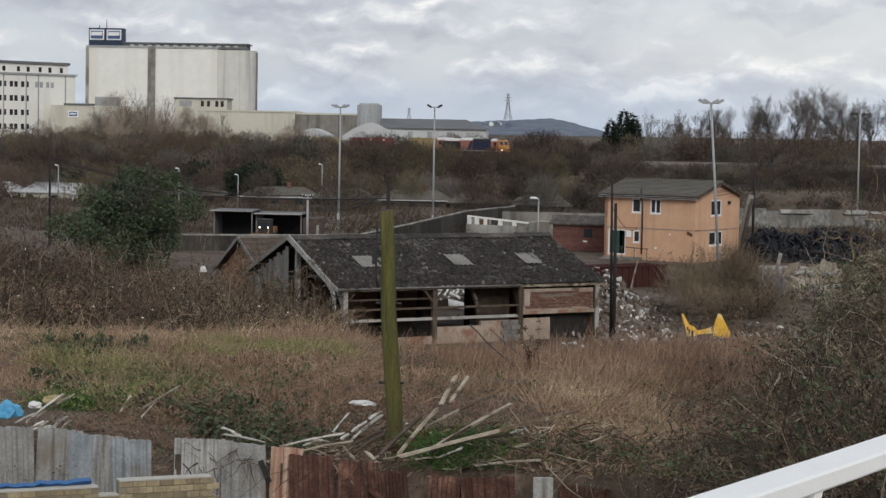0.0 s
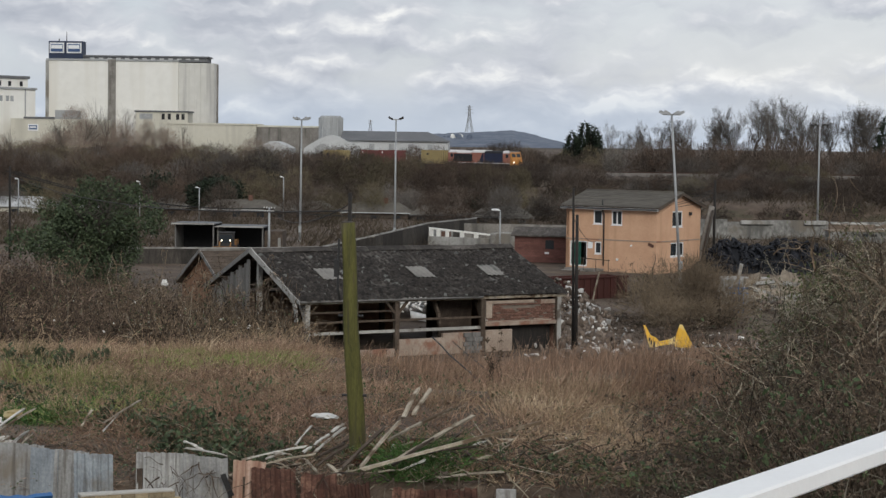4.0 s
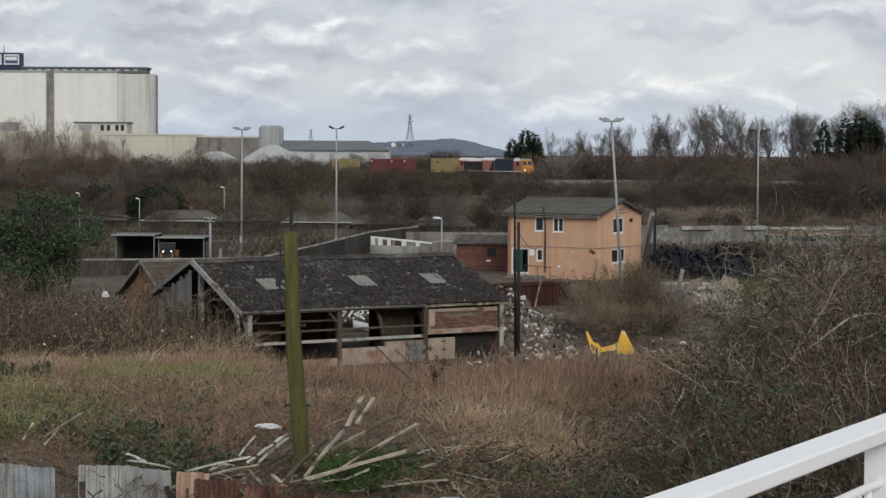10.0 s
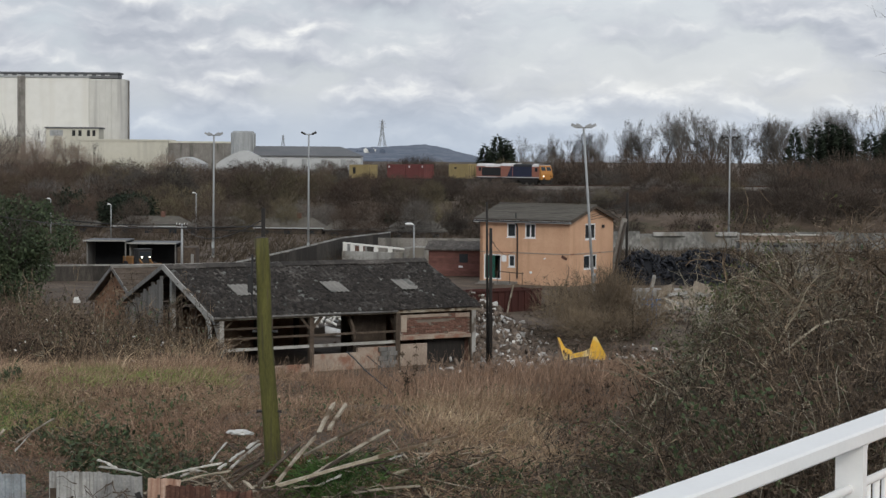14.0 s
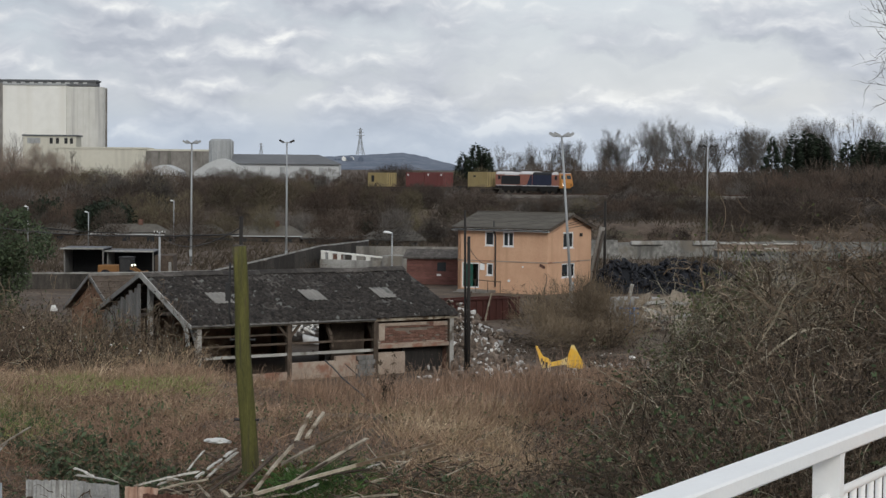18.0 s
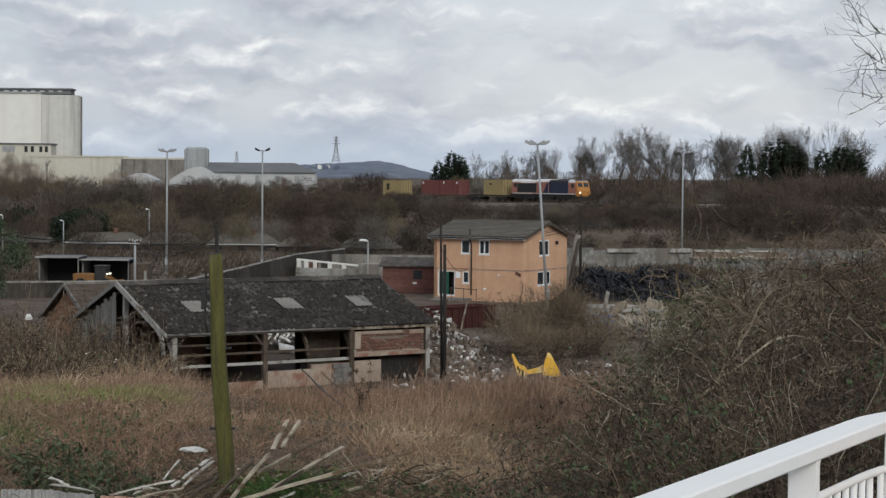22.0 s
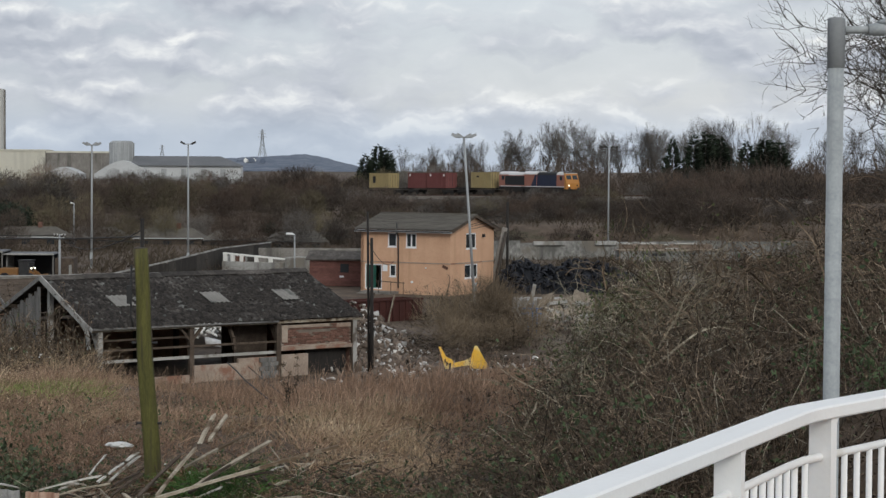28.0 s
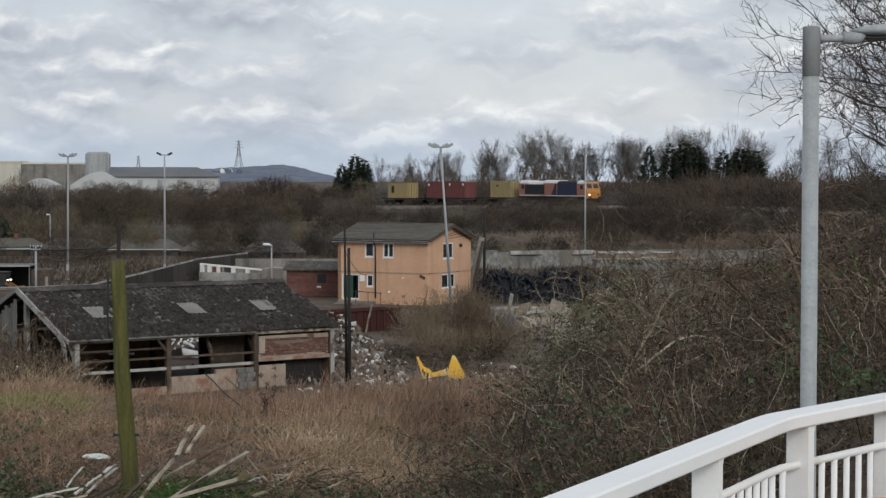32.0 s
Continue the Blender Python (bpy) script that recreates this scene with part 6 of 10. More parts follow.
def build_tyre_heap():
    heap = thing("tyre_heap", "large heap of black scrap tyres in the yard", "tyre heap", Matrix.Translation((18.9, 151, 0)))
    tops = [(-2.6, 0, 2.5, 2.9), (-0.6, 0.5, 1.9, 2.6), (1.6, 0, 2.55, 3.0), (3.4, 0.4, 2.2, 2.8), (5.6, 0.2, 1.4, 3.2), (8.5, 0.5, 0.9, 3.0)]
    core = bmesh.new()
    n = 34
    grid = [[core.verts.new((-6 + 18 * i / n, -3.5 + 7 * j / 16, -0.25 + heap_height(-6 + 18 * i / n, -3.5 + 7 * j / 16, 0, 0, tops, 0))) for j in range(17)] for i in range(n + 1)]
    for i in range(n):
        for j in range(16):
            core.faces.new((grid[i][j], grid[i + 1][j], grid[i + 1][j + 1], grid[i][j + 1]))
    part("heap_core", core, M["rubber"], heap)
    me = tyre_mesh()
    rng = random.Random(8)
    count = 0
    while count < 290:
        x, y = rng.uniform(-5.5, 11), rng.uniform(-3.2, 1.2)
        z = heap_height(x, y, 0, 0, tops, 0)
        if z < 0.12:
            continue
        piece("tyre", me, pose(x, y, z + rng.uniform(-0.1, 0.12), rng.uniform(-70, 70), rng.uniform(-70, 70), rng.uniform(0, 360)), heap)
        count += 1


build_tyre_heap()


def rubble_heap(name, label, centre, tops, count, size, seed, mat="rubble", spread=(5, 3), spill=0.25, brown=0.5):
    """Broken lumps of block and plaster in a heap: one loose mass."""
    rng = np.random.default_rng(seed)
    x = rng.normal(size=count * 3) * spread[0] * 0.5
    y = rng.normal(size=count * 3) * spread[1] * 0.5
    z = np.array([heap_height(a, b, 0, 0, tops, 0) for a, b in zip(x, y)])
    keep = (z > 0.05) | (rng.random(len(z)) < spill)
    x, y, z = x[keep][:count], y[keep][:count], z[keep][:count]
    k = len(x)
    c = np.stack([x, y, z + rng.uniform(-0.05, 0.1, k)], 1)
    dims = size * rng.uniform(0.25, 1.0, (k, 3)) * np.array([1.2, 0.75, 0.3]) * (1 + 1.5 * (rng.random(k) ** 6))[:, None]
    q = rng.normal(size=(k, 3, 3))
    q[:, 1] -= q[:, 0] * (q[:, 1] * q[:, 0]).sum(1, keepdims=True) / (q[:, 0] ** 2).sum(1, keepdims=True)
    e0, e1 = unit(q[:, 0]), unit(q[:, 1])
    e2 = np.cross(e0, e1)
    cor = np.array([(a, b, d) for a in (-1, 1) for b in (-1, 1) for d in (-1, 1)])
    v = c[:, None] + (cor[None, :, 0, None] * (e0 * dims[:, :1])[:, None] + cor[None, :, 1, None] * (e1 * dims[:, 1:2])[:, None] + cor[None, :, 2, None] * (e2 * dims[:, 2:])[:, None]) / 2
    v = v + rng.normal(size=v.shape) * size * 0.06
    f = np.array([(0, 1, 3), (0, 3, 2), (4, 6, 7), (4, 7, 5), (0, 4, 5), (0, 5, 1), (2, 3, 7), (2, 7, 6), (0, 2, 6), (0, 6, 4), (1, 5, 7), (1, 7, 3)])
    t = (np.arange(k)[:, None, None] * 8 + f[None]).reshape(-1, 3)
    # brown lumps double as the dark gaps of the heap
    mixed = np.repeat(rng.random(k) < brown, 12)
    ob = new(name, np_mesh(name, v.reshape(-1, 3), t, [M[mat], M["rubble_brown"]], mixed))
    ob.matrix_basis = Matrix.Translation(centre)
    return tagged(ob, label, "rubble", kind="stuff")


rubble_heap("rubble_heap", "heap of broken pale blocks and plaster beside the shed", (3.3, 95, 0), [(-1.0, 12, 1.3, 3.0), (-0.5, 5, 0.85, 2.4), (0.0, -2, 0.45, 2.2), (0.3, -9, 0.35, 2.0), (-1.5, 18, 1.6, 3.0), (-1.25, 15, 2.1, 2.4)], 3000, 0.30, 1, spread=(2.1, 14), spill=0.28, brown=0.80)
rubble_heap("rubble_heap", "pale rubble behind the open shed", (-5.5, 107.5, 0), [(-0.6, 0, 2.5, 2.4), (0.8, 1, 2.0, 2.4), (0, -2.0, 1.4, 2.6)], 1300, 0.34, 2, mat="rag_white", spread=(3.4, 3.6), spill=0.0, brown=0.05)
rubble_heap("rubble_heap", "broken concrete and brick rubble by the bramble thicket", (14.2, 116, 0), [(-1.0, 2, 1.2, 2.2), (1.6, 3, 1.4, 2.4), (0.4, -1, 0.7, 3)], 520, 0.26, 3, mat="concrete_dark", spread=(4.0, 4), spill=0.0)
rubble_heap("rubble_heap", "scattered pale rubble on the cleared ground", (11.0, 88, 0.15), [(0.6, 0, 0.4, 1.3)], 230, 0.19, 4, spread=(8, 6), spill=0.35, brown=0.3)
rubble_heap("rubble_scatter", "small stones and scraps over the bare yard", (9.0, 98, 0.02), [(0, 0, 0.01, 0.1)], 520, 0.15, 6, spread=(10, 24), spill=1.0, brown=0.85)
slab = box_part("concrete_slab", (12.4, 119.0, -0.1), (15.6, 121.5, 1.55), M["concrete"], None, bevel=0.05)
tagged(slab, "broken pale concrete slab by the leaning post", "concrete block")


def build_slabs():
    """Broken floor slabs stacked by the leaning post."""
    s = thing("slab_pile", "pile of broken pale concrete slabs and brown earth", "slab pile", pose(14.6, 116.6, 0))
    rng = random.Random(17)
    for i in range(34):
        a, b, c = rng.uniform(0.35, 0.9), rng.uniform(0.3, 0.7), rng.uniform(0.07, 0.2)
        x, z = rng.uniform(-0.9, 1.9), rng.uniform(0.1, 1.75)
        bm = bmesh.new()
        add_prism(bm, [(-a, -c / 2), (a * rng.uniform(0.7, 1), -c / 2), (a, c / 2), (-a * rng.uniform(0.7, 1), c / 2)], -b, b, pose(x, -0.6 + z * 0.9 + rng.uniform(-0.3, 0.3), z, rng.uniform(35, 95) if i % 2 else rng.uniform(-20, 20), rng.uniform(-22, 22), rng.uniform(-40, 40)))
        part("slab", bm, (M["concrete"], M["slab_tan"], M["concrete_dark"], M["slab_tan"])[i % 4], s)


build_slabs()


def build_skip():
    s = thing("skip", "rusty dark red steel skip beside the rubble", "skip", pose(2.6, 119.8, -0.1, 0, 0, 38))
    bm = bmesh.new()
    L, h = 5.4, 1.45
    add_box(bm, (0, 0, 0.1), (L, 0.06, h))
    add_box(bm, (0, 1.9, 0.1), (L, 1.96, h))
    add_box(bm, (0, 0.06, 0.1), (0.06, 1.9, h))
    add_box(bm, (L - 0.06, 0.06, 0.1), (L, 1.9, h))
    add_box(bm, (0.06, 0.06, 0.1), (L - 0.06, 1.9, 0.16))
    part("body", bm, M["maroon"], s)
    for i in range(10):
        box_part("rib", (0.2 + i * 0.54, -0.08, 0.05), (0.29 + i * 0.54, -0.003, h - 0.08), M["maroon"], s)
    bm = bmesh.new()
    add_bar(bm, (0, -0.05, h), (L, -0.05, h), 0.12, 0.1)
    part("rim", bm, M["maroon"], s)
    for x in (0.5, L - 0.5):
        box_part("skid", (x - 0.1, -0.02, -0.1), (x + 0.1, 1.98, 0.1), M["underframe"], s)
    plank("plank", (3.2, 119.3, 0.0), (3.7, 119.9, 1.9), 0.14, 0.05, M["plank_dark"], "dark plank leaning on the skip")
    plank("plank", (4.6, 120.6, 0.0), (5.0, 121.0, 1.7), 0.12, 0.05, M["plank"], "grey plank leaning on the skip")


build_skip()


def build_yellow_guard():
    """Two yellow upright points joined by a sagging plate: a bent digger bucket guard."""
    g = thing("loader_bucket", "bright yellow torn plastic shell lying on rubble", "scrap shell", pose(5.67, 88.0, float(ground(6.8, 88.0)) + 0.45))
    for name, prof in (("left_horn", [(0, 1.0), (0.10, 0.98), (0.34, 0.55), (0.62, 0.42), (0.72, 0.28), (0.68, 0.02), (0.30, 0.0), (0.16, 0.45)]),
                       ("web", [(0.68, 0.06), (0.72, 0.26), (0.98, 0.32), (1.28, 0.40), (1.45, 0.52), (1.42, 0.16), (1.05, 0.12)]),
                       ("right_horn", [(1.42, 0.05), (1.5, 0.62), (1.66, 1.04), (1.78, 1.02), (1.98, 0.62), (2.24, 0.12), (2.05, 0.0)])):
        bm = bmesh.new()
        add_prism(bm, prof, -0.05, 0.02)
        bmesh.ops.triangulate(bm, faces=[f for f in bm.faces if len(f.verts) > 4])
        for v in bm.verts:
            v.co.y += 0.25 * math.sin(v.co.x * 1.6) + 0.3 * v.co.z ** 2
        part(name, bm, M["plastic_yellow"], g)
    for x0, z0, x1, z1 in ((0.33, 0.16, 0.40, 0.34), (0.47, 0.12, 0.55, 0.28), (0.25, 0.3, 0.31, 0.45)):
        bm = bmesh.new()
        add_box(bm, (x0, 0.02 + 0.25 * math.sin(x0 * 1.6), z0), (x1, 0.05 + 0.25 * math.sin(x0 * 1.6), z1), Matrix.Translation((0, -0.12, 0)))
        part("slot", bm, M["black"], g, "dark slot in the plate")
    for x in (0.5, 1.95):
        box_part("prop", (x - 0.04, 0.1, -0.75), (x + 0.04, 0.2, 0.12), M["iron"], g)


build_yellow_guard()


def build_sign_post():
    p = thing("leaning_post", "leaning pale concrete post with blue frame", "post", pose(12.75, 113.0, 0))
    bm = bmesh.new()
    add_bar(bm, (-0.12, 0, 1.75), (0.1, 0, 2.85), 0.24, 0.2)
    part("stump", bm, M["concrete"], p, bevel=0.02)
    bm = bmesh.new()
    for x in (-0.28, -0.03, 0.22):
        add_tube(bm, [(x, -0.1, -0.1), (x, -0.1, 1.95 if x == -0.03 else 1.5)], [0.035, 0.035], 6)
    for z in (1.15, 1.45):
        add_tube(bm, [(-0.6, -0.1, z), (0.5, -0.1, z)], [0.035, 0.035], 6)
    part("frame", bm, M["bin_blue"], p)


build_sign_post()


def build_pallets():
    """Pale pallets and boards stacked before the wall."""
    rng = random.Random(31)
    for x, y, levels in ((29.0, 150.4, 4), (32.6, 151.0, 5)):
        p = thing("pallet_stack", "stack of weathered pale pallets before the wall", "pallets", pose(x, y, 1.5, 0, 0, rng.uniform(-10, 10)), "pallet stacks")
        for k in range(levels):
            z = k * 0.27
            a = rng.uniform(-0.06, 0.06)
            box_part("slat", (-0.62 + a, -0.5, z), (0.62 + a, 0.5, z + 0.05), M["plank"] if k % 2 else M["plank_grey"], p)
            for s in (-0.6, -0.06, 0.48):
                box_part("block", (s + a, -0.48, z + 0.05), (s + a + 0.12, 0.48, z + 0.2), M["plank_grey"], p)
        box_part("base_block", (-0.7, -0.55, -1.6), (0.7, 0.55, -0.002), M["concrete_dark"], p)


build_pallets()

STRUT = [(14.9, 152.0, 4.99), (14.13, 152.0, 1.51)]
STALK = [(-2.51, 57.0, 3.83), (1.78, 36.5, 3.68)]


def build_strut():
    """A heavy pale prop leaning behind the house."""
    bm = bmesh.new()
    add_bar(bm, STRUT[0], STRUT[1], 0.42, 0.3, (0, 1, 0))
    tagged(part("leaning_beam", bm, M["concrete_dark"], None, bevel=0.02), "heavy grey beam leaning on the pole behind the house", "beam")
    bm = bmesh.new()
    n = 14
    a, b = Vector(STALK[0]), Vector(STALK[1])
    add_tube(bm, [a.lerp(b, i / n) + Vector((0, 0, -0.35 * math.sin(math.pi * i / n) + 0.02 * math.sin(i * 2.1))) for i in range(n + 1)], [0.02] * (n + 1), 6)
    tagged(part("loose_cable", bm, M["cable"], None), "thin dark cable slung over the dry grass", "cable")


build_strut()

# ---- masts, poles, lamps and wires ----
def build_mast(x, y, top, foot=0.0, lean=0.0, heads=2, spread=0.9, label="tall grey steel floodlight mast in the yard"):
    base = float(ground(x, y)) if foot is None else foot
    m = thing("floodlight_mast", label, "floodlight mast", Matrix.Translation((x, y, base)), "floodlight masts")
    h = top - base - 0.35
    bm = bmesh.new()
    add_tube(bm, [(-lean, 0, -0.2), (-lean * 0.5, 0, h * 0.5), (0, 0, h)], [0.115, 0.09, 0.07], 10)
    part("mast", bm, M["mast"], m)
    bm = bmesh.new()
    add_bar(bm, (-spread / 2, 0, h), (spread / 2, 0, h), 0.1, 0.1)
    part("crossbar", bm, M["mast"], m)
    for i in range(heads):
        fx = -spread / 2 + spread * i / (heads - 1)
        lamp = part("floodlight", _flood(fx, h, 1 if fx > 0 else -1), M["iron"] if heads == 2 or x > 30 else M["mast"], m)
        bm = bmesh.new()
        s = 1 if fx > 0 else -1
        add_bar(bm, (fx - s * 0.02, -0.03, h + 0.10), (fx + s * 0.30, -0.08, h + 0.27), 0.36, 0.02)
        part("lens", bm, M["skylight"], lamp)
    bm = bmesh.new()
    add_box(bm, (-lean - 0.25, -0.25, -0.2), (-lean + 0.25, 0.25, 0.15))
    part("footing", bm, M["concrete"], m)
    box_part("control_box", (-lean - 0.12, -0.32, 0.9), (-lean + 0.12, -0.12, 1.5), M["galv"], m)
    return m


def _flood(fx, h, s):
    bm = bmesh.new()
    add_prism(bm, [(fx - s * 0.1, h + 0.05), (fx + s * 0.04, h - 0.06), (fx + s * 0.40, h + 0.14), (fx + s * 0.33, h + 0.30)], -0.22, 0.22)
    add_bar(bm, (fx, 0, h - 0.02), (fx + s * 0.12, 0, h + 0.15), 0.08, 0.08)
    return bm


build_mast(-20.85, 185, 11.95, 0.0, 0.05, 4, 0.95)
build_mast(-11.87, 185, 12.1, 0.0, 0.0, 2, 0.7)
build_mast(10.56, 138, 12.15, 0.0, -0.85, 4, 1.0, label="leaning grey steel floodlight mast beside the house")
build_mast(32.45, 214, 12.35, 0.3, 0.0, 4, 1.3)


def build_pole(name, x, y, z0, z1, r, mat, label, arms=(), lean=(0, 0)):
    p = thing(name, label, "utility pole", Matrix.Translation((x, y, z0)))
    h = z1 - z0
    bm = bmesh.new()
    add_tube(bm, [(0, 0, -0.3), (lean[0] * 0.5, lean[1] * 0.5, h * 0.5), (lean[0], lean[1], h)], [r, r * 0.93, r * 0.82], 10)
    part("shaft", bm, mat, p)
    for z, w in arms:
        bm = bmesh.new()
        add_bar(bm, (-w / 2 + lean[0], 0, h - z), (w / 2 + lean[0], 0, h - z), 0.1, 0.12)
        arm = part("crossarm", bm, M["old_pole"], p)
        for k in (-0.45, -0.2, 0.2, 0.45):
            bm = bmesh.new()
            add_tube(bm, [(k * w + lean[0], 0, h - z + 0.06), (k * w + lean[0], 0, h - z + 0.2)], [0.03, 0.045], 6)
            part("insulator", bm, M["rag_white"], arm)
    return p


build_pole("utility_pole", 2.5, 88, 0.0, 7.6, 0.062, M["dark_pole"], "thin dark wooden pole by the rubble heap", lean=(-0.1, 0))
build_pole("steel_pole", 2.62, 87.7, 0.0, 6.42, 0.085, M["dark_pole"], "black painted pole beside the shed", lean=(-0.04, 0))
build_pole("utility_pole", -5.24, 60, float(ground(-5.24, 60)), 7.95, 0.07, M["dark_pole"], "thin dark wooden pole behind the mossy pole")
build_pole("utility_pole", -19.35, 150, 0.0, 4.4, 0.10, M["mast"], "short grey pole with insulators by the stalls", arms=((0.15, 0.9), (0.4, 0.7)))
build_pole("utility_pole", 15.1, 152, 0.0, 7.0, 0.12, M["dark_pole"], "dark wooden pole behind the orange house")
build_pole("strut_pole", 14.0, 151.5, 0.0, 4.7, 0.14, M["old_pole"], "leaning grey timber strut against the pole", lean=(0.95, 0))
build_pole("utility_pole", -39.6, 150, 0.0, 7.3, 0.10, M["dark_pole"], "dark wooden pole among the bungalows")


def build_lamp(x, y, z0, z1, label="grey street lamp with a pale lantern", head=0.5, side=-1):
    p = thing("street_lamp", label, "street lamp", Matrix.Translation((x, y, z0)), "estate street lamps")
    h = z1 - z0
    bm = bmesh.new()
    add_tube(bm, [(0, 0, -0.2), (0, 0, h)], [0.08, 0.06], 8)
    part("column", bm, M["mast"], p)
    bm = bmesh.new()
    add_tube(bm, [(0, 0, h - 0.02), (side * 0.25, 0, h + 0.05), (side * head, 0, h + 0.06), (side * (head + 0.1), 0, h + 0.03)], [0.04, 0.10, 0.10, 0.05] if head > 0.5 else [0.035, 0.075, 0.075, 0.04], 8)
    part("lantern", bm, M["upvc"], p)


for x, y, z0, z1 in ((-59.69, 230, 1.0, 4.6), (-44.15, 225, 0.8, 4.6), (-37.2, 225, 0.8, 4.0), (-28.0, 230, 1.0, 5.3)):
    build_lamp(x, y, z0 - 0.5, z1, head=0.35)
build_lamp(-1.65, 165, 0.0, 3.95, "grey lamp post with a white lantern by the ruin", 0.65)


def wire(a, b, sag, r=0.019, n=10):
    a, b = Vector(a), Vector(b)
    bm = bmesh.new()
    pts = [a.lerp(b, i / n) - Vector((0, 0, sag * 4 * (i / n) * (1 - i / n))) for i in range(n + 1)]
    add_tube(bm, pts, [r] * (n + 1), 4, False)
    ob = new("overhead_wire", to_mesh("overhead_wire", finish(bm), M["cable"]))
    return tagged(ob, "thin black overhead wire between poles", "cable", "overhead wires", "")


for k in (-0.4, -0.2, 0.2, 0.4):
    wire((-19.35 + k, 150, 4.35), (-39.6 + k, 150.2, 6.9), 0.9)
    wire((-19.35 + k, 150, 4.1), (15.1, 152, 6.4 - k), 1.2, 0.010)
for k in (0.2, 0.5, 0.9):
    wire((11.6, 148.4, 5.3 - k * 0.4), (15.1, 152, 6.6 - k), 0.12)
wire((-5.24, 60, 7.6), (-19.35, 150, 4.3), 0.8)
wire((-5.24, 60, 7.4), (-39.6, 150, 6.6), 0.9)
wire((2.45, 88, 6.2), (6.0, 146.6, 2.6), 0.6)
wire((-2.0, 60, 3.4), (3.4, 34.5, 3.9), 0.5)

# ---- railway ----
def track_pose(s, up=0.0):
    """A pose on the line, x ahead along it."""
    x, y, z = track_at(s)
    a, b = track_at(s + 0.5), track_at(s - 0.5)
    return pose(x, y, z + up, 0, 0, math.degrees(math.atan2(a[1] - b[1], a[0] - b[0])))


def car_pose(s, length, up=0.0):
    """A vehicle whose front stands at s, set on the curve by its two ends."""
    a, b = track_at(s - 0.15 * length), track_at(s - 0.85 * length)
    ang = math.atan2(a[1] - b[1], a[0] - b[0])
    k = 0.15 * length
    return pose(a[0] + k * math.cos(ang), a[1] + k * math.sin(ang), a[2] + up, 0, 0, math.degrees(ang))


def build_track():
    bed = bmesh.new()
    ss = list(range(-110, 131, 5))
    prof = [(-3.4, -0.75), (-1.9, -0.2), (1.9, -0.2), (3.4, -0.75), (3.4, -1.6), (-3.4, -1.6)]
    rings = []
    for s in ss:
        m = track_pose(s)
        rings.append([bed.verts.new(m @ Vector((0, a, b))) for a, b in prof])
    for p, q in zip(rings, rings[1:]):
        for k in range(6):
            bed.faces.new((p[k], p[(k + 1) % 6], q[(k + 1) % 6], q[k]))
    bed.faces.new(rings[0])
    bed.faces.new(rings[-1][::-1])
    ob = part("track_bed", bed, M["ballast"])
    tagged(ob, "grey stone ballast bed of the railway line", "railway", kind="structure")
    for y in (-0.75, 0.75):
        bm = bmesh.new()
        for s in range(-110, 130, 5):
            add_bar(bm, track_pose(s) @ Vector((0, y, -0.08)), track_pose(s + 5) @ Vector((0, y, -0.08)), 0.08, 0.16)
        part("rail", bm, M["sheet_rust"], ob)
    bm = bmesh.new()
    add_box(bm, (-0.13, -1.3, -0.2), (0.13, 1.3, -0.15))
    sl = to_mesh("sleeper", finish(bm), M["concrete_dark"])
    for i in range(150):
        piece("sleeper", sl, track_pose(-20 + i * 0.75), ob)


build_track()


def wheelset(parent, x, r=0.46):
    bm = bmesh.new()
    for y in (-0.76, 0.76):
        add_tube(bm, [(x, y - 0.07, r), (x, y + 0.07, r)], [r, r], 14)
    add_tube(bm, [(x, -0.7, r), (x, 0.7, r)], [0.09, 0.09], 8)
    return part("wheelset", bm, M["underframe"], parent)


